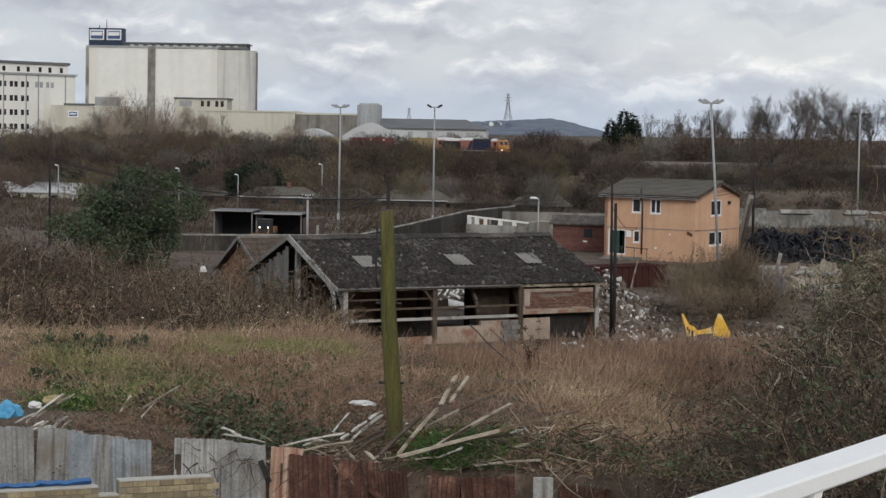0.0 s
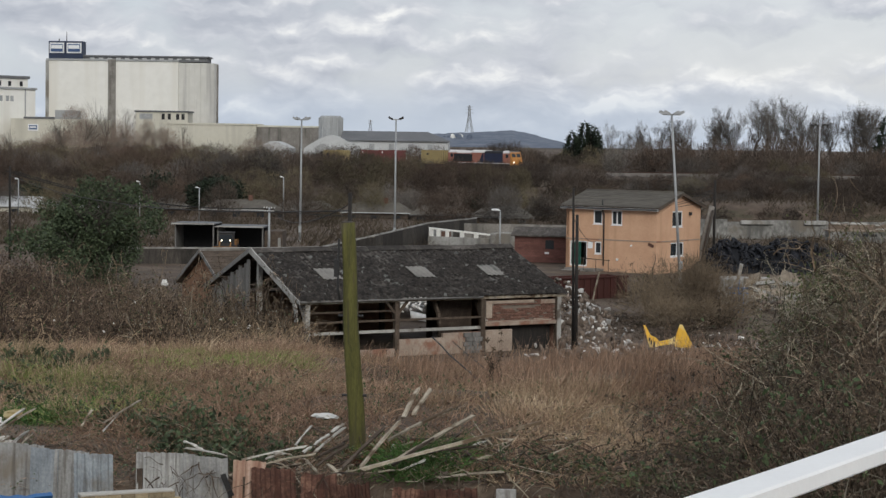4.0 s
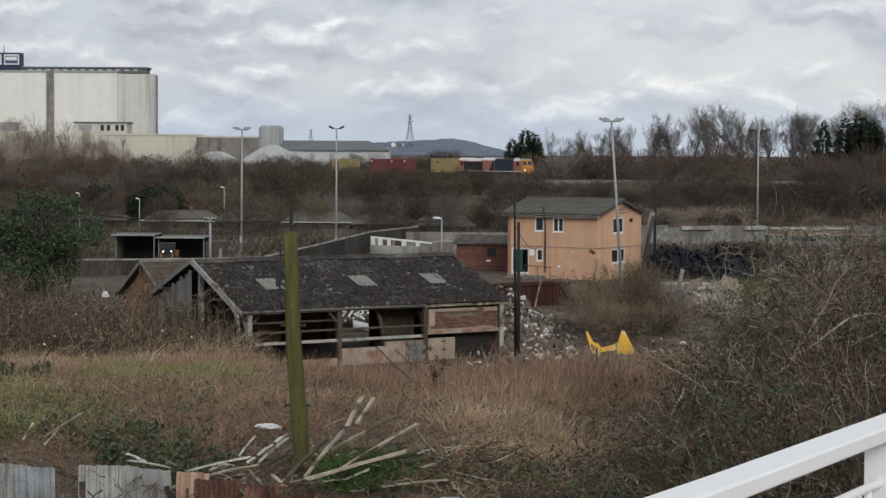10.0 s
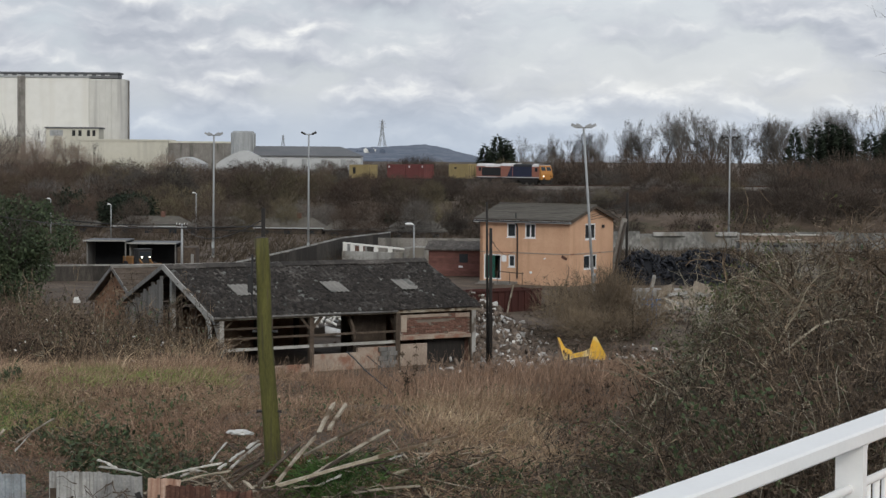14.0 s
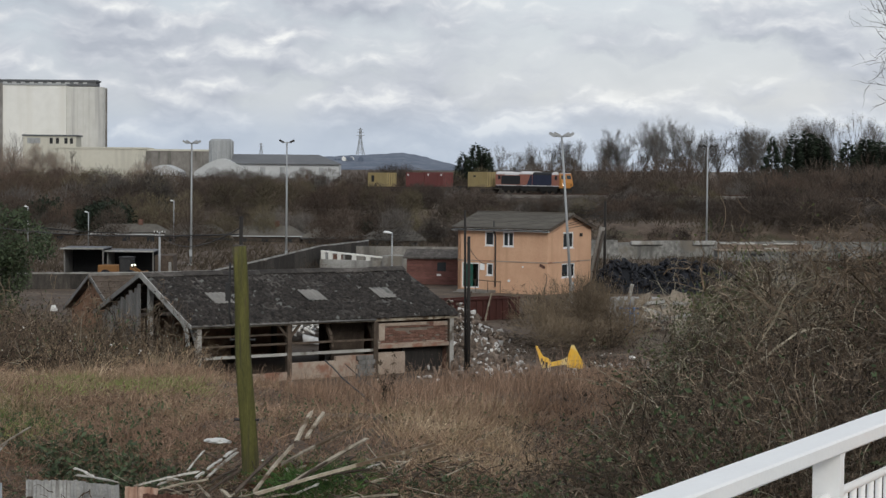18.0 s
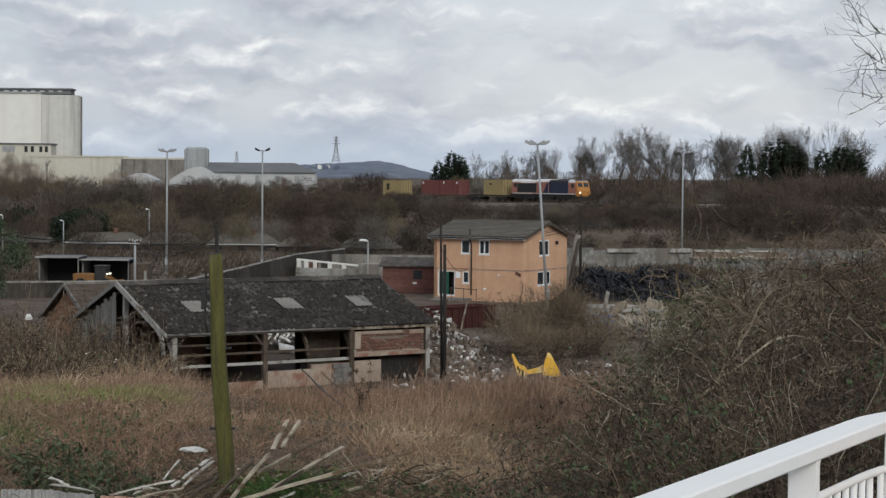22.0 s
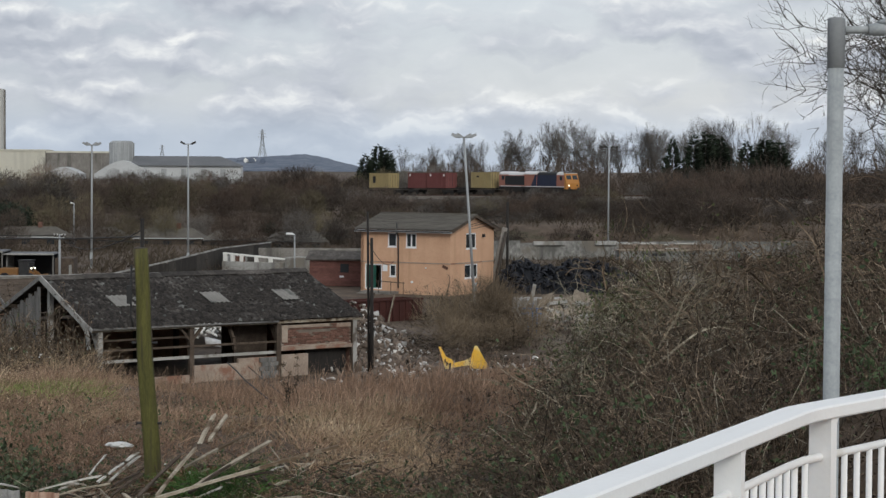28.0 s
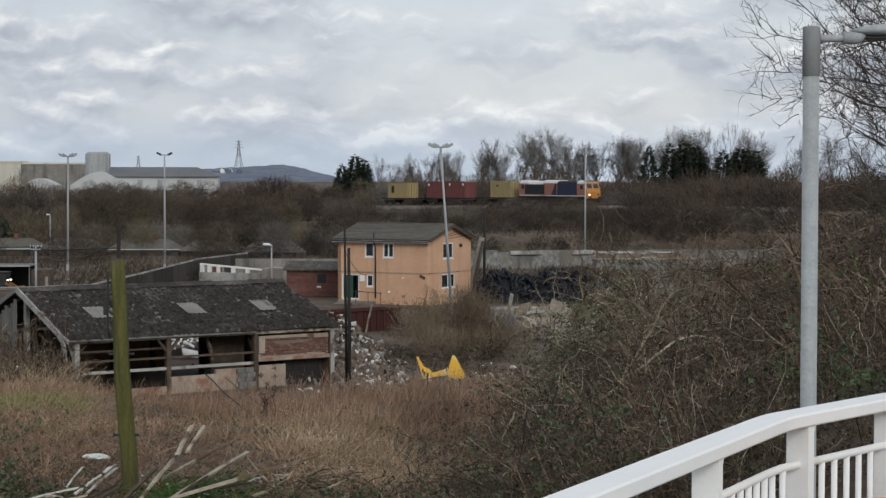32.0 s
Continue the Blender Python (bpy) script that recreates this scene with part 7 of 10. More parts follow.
def build_loco():
    """Diesel engine; its front buffer face stands at x = 0, the body behind it."""
    L, hw = 18.0, 1.32
    o = thing("locomotive", "orange and dark blue diesel locomotive with yellow front, headlight lit", "locomotive", track_pose(0))
    z0, z1 = 1.25, 3.25

    def shell(name, x0, x1, mat, top=3.25, hw=hw, round_=0.3, roof=None, zb=z0):
        bm = bmesh.new()
        add_prism(bm, [(-hw, zb), (-hw, top), (hw, top), (hw, zb)], x0, x1, Matrix(((0, 1, 0, 0), (1, 0, 0, 0), (0, 0, 1, 0), (0, 0, 0, 1))))
        b = part(name, bm, mat, o)
        if roof:
            bm = bmesh.new()
            poly = [(-hw, top), (-hw + 0.12, top + 0.28), (-hw + 0.55, top + 0.5), (hw - 0.55, top + 0.5), (hw - 0.12, top + 0.28), (hw, top)]
            add_prism(bm, poly, x0, x1, Matrix(((0, 1, 0, 0), (1, 0, 0, 0), (0, 0, 1, 0), (0, 0, 0, 1))))
            part("roof", bm, roof, b)
        return b
    front = shell("front_cab", -2.5, -0.55, M["loco_orange"], 3.2, roof=M["loco_roof"])
    shell("engine_body", -7.6, -2.5, M["loco_blue"], 3.15, 1.2, roof=M["black"])
    shell("engine_body", -11.0, -7.6, M["loco_orange"], 3.25, roof=M["loco_roof"])
    shell("engine_body", -14.9, -11.0, M["loco_orange"], 3.1, roof=M["loco_roof"])
    shell("rear_cab", -L + 0.6, -14.9, M["loco_orange"], 3.2, roof=M["loco_roof"])
    # nose: raked yellow front with black-framed windscreens
    bm = bmesh.new()
    add_prism(bm, [(-0.55, 0.95), (-0.02, 0.95), (0.0, 1.9), (-0.22, 2.55), (-0.5, 3.25), (-0.62, 3.62), (-0.55, 0.95)][:6], -hw, hw)
    part("nose", bm, M["loco_yellow"], front, "yellow warning panel")
    for y in (-0.62, 0.62):
        bm = bmesh.new()
        q = [(-0.19, y - 0.48, 2.5), (-0.19, y + 0.48, 2.5), (-0.45, y + 0.46, 3.15), (-0.45, y - 0.46, 3.15)]
        lo = [bm.verts.new(p) for p in q]
        hi = [bm.verts.new((p[0] + 0.03, p[1], p[2] + 0.01)) for p in q]
        bm.faces.new(lo)
        bm.faces.new(hi[::-1])
        for i in range(4):
            bm.faces.new((lo[i], lo[(i + 1) % 4], hi[(i + 1) % 4], hi[i]))
        part("windscreen", bm, M["glass"], front)
    for y, z in ((-0.85, 1.55), (0.85, 1.55)):
        bm = bmesh.new()
        add_tube(bm, [(-0.06, y, z), (0.05, y, z)], [0.12, 0.12], 10)
        part("headlight", bm, M["lamp_lit"] if y < 0 else M["glass"], front, "lit headlight" if y < 0 else "")
    box_part("brow", (-0.8, -hw - 0.02, 3.55), (-0.45, hw + 0.02, 3.68), M["black"], front)
    for y in (-hw - 0.02, hw + 0.02):
        s = 1 if y > 0 else -1
        bm = bmesh.new()
        add_box(bm, (-1.7, min(y, y - s * 0.04), 2.35), (-1.05, max(y, y - s * 0.04), 3.0))
        part("cab_window", bm, M["glass"], front)
        bm = bmesh.new()
        add_box(bm, (-L + 1.3, min(y, y - s * 0.04), 2.35), (-L + 2.0, max(y, y - s * 0.04), 3.0))
        part("cab_window", bm, M["glass"], o)
        bm = bmesh.new()
        add_box(bm, (-15.8, min(y, y - s * 0.05), 1.5), (-10.7, max(y, y - s * 0.05), 3.0))
        part("radiator_grille", bm, M["black"], o)
        bm = bmesh.new()
        add_box(bm, (-L + 0.8, min(y, y - s * 0.03), 1.25), (-0.6, max(y, y - s * 0.03), 1.38))
        part("solebar_stripe", bm, M["loco_roof"], o)
        # slanted blue flash
        bm = bmesh.new()
        add_prism(bm, [(-9.0, 1.38), (-7.6, 1.38), (-7.6, 3.2), (-7.9, 3.2)], min(y, y - s * 0.04), max(y, y - s * 0.04))
        part("blue_flash", bm, M["loco_blue"], o)
    box_part("underframe", (-L + 0.3, -1.2, 0.85), (-0.3, 1.2, 1.25), M["underframe"], o)
    box_part("fuel_tank", (-10.8, -1.2, 0.35), (-6.6, 1.2, 0.9), M["underframe"], o, bevel=0.08)
    for c in (-3.6, -13.6):
        for k in (-1.6, 0, 1.6):
            wheelset(o, c + k, 0.5)
        for y in (-1.12, 1.05):
            box_part("bogie_frame", (c - 2.3, y, 0.45), (c + 2.3, y + 0.07, 0.9), M["underframe"], o)
    for y in (-0.87, 0.87):
        bm = bmesh.new()
        add_tube(bm, [(-0.3, y, 1.05), (0.25, y, 1.05), (0.27, y, 1.05)], [0.09, 0.1, 0.24], 10)
        part("buffer", bm, M["iron"], o)
    bm = bmesh.new()
    add_prism(bm, [(-0.4, 0.25), (-0.05, 0.25), (-0.1, 0.8), (-0.4, 0.8)], -1.2, 1.2)
    part("snow_plough", bm, M["underframe"], o)
    for x in (-8.5, -10.5, -12.5):
        bm = bmesh.new()
        add_tube(bm, [(x, 0, 3.68), (x, 0, 3.78)], [0.5, 0.5], 12)
        part("roof_fan", bm, M["iron"], o)
    return o


def build_wagon(length, label):
    w = thing("container_wagon", label, "wagon", track_pose(0), "container wagons")
    for y in (-1.1, 0.95):
        bm = bmesh.new()
        add_prism(bm, [(-length, 0.98), (0, 0.98), (0, 1.15), (-length, 1.15)], y, y + 0.15)
        part("side_sill", bm, M["underframe"], w)
    box_part("deck", (-length, -1.0, 1.0), (0, 0.98, 1.1), M["underframe"], w)
    for x in (-1.6, -length + 1.6):
        for k in (-0.9, 0.9):
            wheelset(w, x + k, 0.42)
        for y in (-1.05, 0.98):
            box_part("bogie_frame", (x - 1.4, y, 0.4), (x + 1.4, y + 0.07, 0.8), M["underframe"], w)
    for x in (0.0, -length):
        for y in (-0.87, 0.87):
            bm = bmesh.new()
            s = 1 if x == 0 else -1
            add_tube(bm, [(x, y, 1.05), (x + s * 0.35, y, 1.05), (x + s * 0.36, y, 1.05)], [0.08, 0.08, 0.2], 8)
            part("buffer", bm, M["iron"], w)
    return w


def build_container(mat, label, group, L=5.2, plates=()):
    """A ribbed steel box of length L, its front end at x = 0."""
    c = thing("shipping_container", label, "container", track_pose(0), group)
    hw, H = 1.22, 2.62
    box_part("body", (-L + 0.03, -hw + 0.03, 0.03), (-0.03, hw - 0.03, H - 0.03), mat, c)
    for x in (-L, -0.12):
        for y in (-hw, hw - 0.12):
            box_part("corner_post", (x, y, 0), (x + 0.12, y + 0.12, H), mat, c)
    for z in (0, H - 0.12):
        for y in (-hw, hw - 0.08):
            box_part("side_rail", (-L + 0.12, y, z), (-0.12, y + 0.08, z + 0.12), mat, c)
        for x in (-L, -0.09):
            box_part("end_rail", (x, -hw + 0.12, z), (x + 0.09, hw - 0.12, z + 0.12), mat, c)
    for i in range(17):
        x = -L + 0.22 + i * (L - 0.44) / 16
        for y in (-hw - 0.0, hw - 0.035):
            box_part("rib", (x - 0.05, y, 0.13), (x + 0.05, y + 0.033, H - 0.13), mat, c)
    for y in (-0.9, -0.3, 0.3, 0.9):
        bm = bmesh.new()
        add_tube(bm, [(0.0, y, 0.15), (0.0, y, H - 0.15)], [0.025, 0.025], 6)
        part("lock_rod", bm, M["iron"], c)
    for x in plates:
        box_part("marking_plate", (x - 0.16, -hw - 0.03, H - 0.62), (x + 0.16, -hw - 0.003, H - 0.26), M["rag_white"], c, "small white marking plate")
    return c


loco = build_loco()
wagon_a = build_wagon(10.0, "dark low container wagon behind the locomotive")
wagon_b = build_wagon(12.4, "dark low container wagon with two red boxes")
wagon_c = build_wagon(10.4, "dark low container wagon at the rear")
box_a = build_container(M["yellow"], "faded yellow shipping container on a wagon", "train containers")
bm = bmesh.new()
add_box(bm, (-3.7, -1.25, 1.75), (-3.1, -1.2, 2.0))
part("vent_panel", bm, M["black"], box_a)
box_b = build_container(M["crimson"], "faded dark red shipping container on a wagon", "train containers", 5.0, (-0.5, -4.0))
box_c = build_container(M["crimson"], "faded red shipping container behind a darker one", "train containers", 4.75, (-4.2,))
box_d = build_container(M["yellow"], "faded yellow shipping container with a dark panel", "train containers")
bm = bmesh.new()
add_box(bm, (-4.2, -1.25, 0.9), (-3.5, -1.2, 2.1))
part("dark_panel", bm, M["black"], box_d)
# vehicle, its front behind the engine's front, its length, its floor
TRAIN = [(loco, 0.0, 18.0, 0.0), (wagon_a, -18.9, 10.0, 0.0), (wagon_b, -29.7, 12.4, 0.0), (wagon_c, -43.0, 10.4, 0.0),
         (box_a, -19.7, 5.2, 1.15), (box_b, -31.6, 5.0, 1.15), (box_c, -36.9, 4.75, 1.15), (box_d, -46.8, 5.2, 1.15)]

# ---- the mill and the works beyond the railway ----
def build_mill():
    m = thing("grain_silo", "tall cream concrete grain silo with rooftop gallery", "silo", pose(-127.3, 520, 0))
    H = 30.4
    box_part("body", (0, 0, 0), (35.4, 26, H), M["silo_white"], m)
    # rounded stained bins at the end, their turned-away shade put into the colour
    bm = bmesh.new()
    add_prism(bm, [(35.42, 0.5), (41.8, 0.5), (43.6, 1.2), (44.6, 2.6), (45.0, 4.4), (45.0, 8.0), (35.42, 8.0)], 0, H - 0.25, Matrix(((1, 0, 0, 0), (0, 0, 1, 0), (0, 1, 0, 0), (0, 0, 0, 1))))
    part("end_bay", bm, M["silo_stain_shaded"], m)
    for i in range(4):
        box_part("end_rib", (36.6 + i * 1.55, 0.38, 0), (36.8 + i * 1.55, 0.5, H - 0.4), M["silo_stain_shaded"], m)
    box_part("edge_shaft", (45.0, 5.0, 0), (45.3, 6.2, H - 0.6), M["concrete_dark"], m)
    box_part("stair_shaft", (16.6, -0.5, 0), (18.6, 0.6, H + 0.4), M["concrete_dark"], m)
    box_part("edge_shaft", (-0.3, -0.4, 0), (0.5, 0.4, H), M["concrete"], m)
    box_part("gallery", (9.4, 1.5, H), (43.0, 7.8, H + 1.15), M["roof_grey"], m)
    box_part("gallery_roof", (9.2, 1.1, H + 1.15), (43.4, 8.2, H + 1.55), M["roof_grey"], m)
    for i in range(13):
        box_part("gallery_window", (11.3 + i * 2.35, 1.43, H + 0.55), (12.5 + i * 2.35, 1.495, H + 0.95), M["grey_pale"], m)
    box_part("parapet", (-0.2, -0.25, H), (35.5, 0.1, H + 0.5), M["grey_far"], m)
    t = box_part("sign_tower", (0.2, 1, H), (9.4, 5, H + 5.2), M["blue_dark"], m, "dark sign tower on the roof")
    for x0, x1 in ((0.5, 4.4), (5.1, 9.1)):
        box_part("sign_border", (x0, 0.75, H + 2.0), (x1, 0.9, H + 4.75), M["upvc"], t)
        box_part("sign_face", (x0 + 0.35, 0.6, H + 2.35), (x1 - 0.35, 0.74, H + 4.4), M["blue_sign"], t)
        box_part("sign_bar", (x0 + 0.5, 0.5, H + 3.15), (x1 - 0.5, 0.59, H + 4.1), M["upvc"], t, "plain pale bar")
    bm = bmesh.new()
    add_tube(bm, [(4.6, 3, H + 5.2), (4.6, 3, H + 7.8)], [0.12, 0.06], 6)
    add_tube(bm, [(2.6, 3, H + 5.2), (2.6, 3, H + 5.9)], [0.15, 0.15], 6)
    part("aerial", bm, M["iron"], m)
    a = thing("mill_annex", "low cream annex with dark clerestory", "works building", pose(-100.3, 505, 0.9))
    box_part("wall_shell", (0, 0, -1), (13.6, 8, 15.8), M["cream"], a)
    box_part("roof", (-0.3, -0.3, 15.8), (13.9, 8.3, 16.2), M["roof_grey"], a)
    box_part("louvre", (1.0, -0.05, 13.9), (4.4, 0.02, 15.4), M["grey_far"], a)
    for x in (6.8, 8.4, 10.6, 12.0):
        box_part("window", (x, -0.05, 13.9), (x + 0.8, 0.02, 15.4), M["black"], a)
    box_part("door", (10.2, -0.06, 7.6), (12.0, 0.02, 11.5), M["grey_far"], a)
    bm = bmesh.new()
    add_tube(bm, [(-1.0, -0.5, 0), (-1.0, -0.5, 13)], [0.4, 0.4], 8)
    part("pipe", bm, M["rag_white"], a)
    o = thing("mill_office", "low cream office block with a white sign", "works building", pose(-131.8, 500, 1.1))
    box_part("wall_shell", (0, 0, -1.2), (24, 10, 13.4), M["cream"], o)
    box_part("roof", (3.4, -0.2, 13.4), (11.4, 10.2, 13.9), M["roof_grey"], o)
    box_part("plant_room", (11.4, 0.5, 13.4), (17.1, 5, 15.7), M["grey_far"], o)
    box_part("sign_border", (4.5, -0.12, 10.3), (7.2, 0.02, 12.0), M["upvc"], o)
    box_part("sign_face", (4.8, -0.2, 10.6), (6.9, -0.13, 11.7), M["blue_sign"], o)
    box_part("sign_bar", (5.0, -0.26, 11.0), (6.7, -0.21, 11.4), M["upvc"], o, "plain pale bar")
    W = 34.0
    b = thing("mill_block", "white multi-storey mill block with paired windows", "works building", pose(-128.4 - W * math.cos(radians(50)), 512 - W * math.sin(radians(50)), 0, 0, 0, 50))
    box_part("wall_shell", (0, 0, 0), (W, 18, 22.5), M["silo_white"], b)
    box_part("cornice", (-0.4, -0.4, 22.2), (W + 0.3, 18.4, 22.7), M["grey_far"], b)
    box_part("attic", (4, 0.6, 22.7), (W - 2.0, 15, 25.0), M["silo_white"], b)
    box_part("attic_roof", (3.4, 0.2, 25.0), (W - 1.6, 15.4, 25.7), M["roof_grey"], b)
    for x in (W - 4.6, W - 8.2, W - 11.3, W - 15.0, W - 18.0, W - 22.4, W - 26.0):
        box_part("attic_window", (x, 0.53, 23.0), (x + 0.9, 0.62, 24.3), M["black"], b)
    for c in range(7):
        for r in range(6):
            if c < 2 and r > 0:
                continue
            for k in (0, 1.4):
                x = W - 9.3 - c * 3.45 - (0.9 if c > 1 else 0) + k
                z = 19.0 - r * 3.65
                box_part("window", (x, -0.06, z), (x + 0.95, 0.02, z + 1.45), M["black"] if c > 1 else M["grey_far"], b)
    for x in (W - 3.4, W - 11.9, W - 15.7, W - 22.6, W - 29.5):
        box_part("pilaster", (x, -0.2, 0), (x + 0.25, 0.0, 22.2), M["grey_far"], b)


build_mill()


def build_works():
    w = thing("works_shed", "long cream works building with grey doors", "works building", pose(-84, 480, 0))
    box_part("cream_end", (-4, 0, 0), (18.6, 14, 13.4), M["cream"], w)
    box_part("long_wall", (18.6, 1, 0), (34.2, 14, 13.0), M["concrete_dark"], w)
    box_part("roof_edge", (-4.2, -0.2, 13.4), (18.8, 14, 13.8), M["cream"], w)
    box_part("roof_edge", (18.6, 0.8, 13.0), (34.4, 14, 13.45), M["cream"], w)
    for i in range(5):
        box_part("bay_line", (20 + i * 3, 0.93, 8), (20.25 + i * 3, 1.0, 12.9), M["concrete_dark"], w)
    t = thing("steel_tank", "grey ribbed cylindrical tank beside the works", "tank", pose(-45.9, 470, 0))
    bm = bmesh.new()
    add_tube(bm, [(0, 0, 0), (0, 0, 15.4), (0, 0, 15.9)], [2.85, 2.85, 2.3], 14)
    part("shell", bm, M["grey_far"], t)
    for i in range(14):
        a = i * math.tau / 14
        bm = bmesh.new()
        add_bar(bm, (2.87 * math.cos(a), 2.87 * math.sin(a), 0), (2.87 * math.cos(a), 2.87 * math.sin(a), 15.4), 0.22, 0.22, (1, 0.2, 0))
        part("rib", bm, M["grey_far"], t)
    b = thing("barrel_roof_shed", "pale curved-roof shed beside the works", "works building", pose(-62.5, 459, 0))
    for x0, wd, top in ((0, 8.0, 9.6), (11.3, 13.0, 11.2)):
        bm = bmesh.new()
        poly = [(x0, 0), (x0, 8.0)] + [(x0 + wd * i / 10, 8.0 + (top - 8.0) * (1 - abs(i / 5 - 1) ** 1.5)) for i in range(1, 10)] + [(x0 + wd, 8.0), (x0 + wd, 0)]
        add_prism(bm, poly, 0, 12)
        part("barrel_roof", bm, M["grey_pale"], b)
    g = thing("warehouse", "long pale warehouse with a dark pitched roof", "works building", pose(-42.5, 462, 0))
    box_part("wall_shell", (0, 0, 0), (25.2, 14, 9.9), M["grey_pale"], g)
    bm = bmesh.new()
    v = [(-0.5, -0.5, 9.9), (25.8, -0.5, 9.9), (20.0, 9, 12.1), (-0.5, 9, 12.1)]
    lo = [bm.verts.new(p) for p in v]
    hi = [bm.verts.new((p[0], p[1], p[2] + 0.25)) for p in v]
    bm.faces.new(lo)
    bm.faces.new(hi[::-1])
    for i in range(4):
        bm.faces.new((lo[i], lo[(i + 1) % 4], hi[(i + 1) % 4], hi[i]))
    part("roof", bm, M["roof_grey"], g)
    for i in range(5):
        box_part("door", (2.0 + i * 4.6, -0.06, 5), (3.2 + i * 4.6, 0.02, 9.3), M["grey_far"], g)


build_works()


def build_hill():
    n, k = 90, 8
    x = np.linspace(-420, 420, n)
    top = 15 + 17.5 * np.exp(-((x + 15) / 62.0) ** 2) + 12.5 * np.exp(-((x + 120) / 75.0) ** 2) + 4.5 * np.exp(-((x + 280) / 100.0) ** 2) + 0.9 * np.sin(x * 0.11) * np.sin(x * 0.037) + 0.5 * np.sin(x * 0.31)
    top = top - 12 * smooth(40, 130, x)
    v = []
    for j in range(k + 1):
        t = j / k
        v.append(np.stack([x * (1 + 0.05 * t), np.full(n, 2900.0) + 500 * t, 5.5 + (top - 5.5) * np.sin(t * math.pi / 2)], 1))
    v.append(np.stack([x * 1.1, np.full(n, 4200.0), np.full(n, 5.5)], 1))
    v = np.concatenate(v)
    i = np.arange(len(v)).reshape(-1, n)
    q = np.stack([i[:-1, :-1], i[:-1, 1:], i[1:, 1:], i[1:, :-1]], -1).reshape(-1, 4)
    t = np.concatenate([q[:, [0, 1, 2]], q[:, [0, 2, 3]]])
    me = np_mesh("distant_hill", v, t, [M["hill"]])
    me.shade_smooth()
    tagged(new("distant_hill", me), "distant wooded hill with scattered houses, haze painted in blue-grey", "hill", kind="structure")
    rng = random.Random(6)
    for i in range(16):
        hx = rng.uniform(-190, -75)
        hs = new("far_house", bpy.data.meshes.new("far_house"))
        bm = bmesh.new()
        w = rng.uniform(5, 11)
        add_prism(bm, [(-w / 2, 0), (w / 2, 0), (w / 2, 4), (0, 6.5), (-w / 2, 4)], 0, 8)
        finish(bm).to_mesh(hs.data)
        bm.free()
        # every other house takes the hazed hill colour
        hs.data.materials.append(M["silo_white"] if i % 2 else M["hill"])
        hs.matrix_basis = Matrix.Translation((hx, 3080 + rng.uniform(-60, 60), float(np.interp(hx, x, top)) - 9 - rng.uniform(0, 4)))
        tagged(hs, "tiny pale house on the distant hill", "house", "houses on the hill")


build_hill()


def build_pylon(x, y, z0, h, w):
    p = thing("pylon", "distant grey lattice electricity pylon", "pylon", pose(x, y, z0, 0, 0, 20), "pylons")
    bm = bmesh.new()
    lv = [(0, 1.0), (0.3, 0.6), (0.55, 0.36), (0.75, 0.26), (0.92, 0.2), (1.0, 0.05)]
    r = w * 0.05
    for (a, wa), (b, wb) in zip(lv, lv[1:]):
        c0 = [Vector((sx * w * wa / 2, sy * w * wa / 2, h * a)) for sx, sy in ((-1, -1), (1, -1), (1, 1), (-1, 1))]
        c1 = [Vector((sx * w * wb / 2, sy * w * wb / 2, h * b)) for sx, sy in ((-1, -1), (1, -1), (1, 1), (-1, 1))]
        for k in range(4):
            add_bar(bm, c0[k], c1[k], r, r)
            add_bar(bm, c0[k], c1[(k + 1) % 4], r * 0.6, r * 0.6)
            add_bar(bm, c0[(k + 1) % 4], c1[k], r * 0.6, r * 0.6)
            add_bar(bm, c1[k], c1[(k + 1) % 4], r * 0.6, r * 0.6)
    part("lattice_tower", bm, M["mast"], p)
    for z, l in ((0.72, 0.62), (0.84, 0.5), (0.94, 0.42)):
        bm = bmesh.new()
        add_bar(bm, (-w * l, 0, h * z), (w * l, 0, h * z), r * 1.2, r * 1.2)
        part("crossarm", bm, M["mast"], p)


build_pylon(-78.5, 2950, 27.5, 41, 10.5)
build_pylon(-232, 3000, 24, 21, 7)


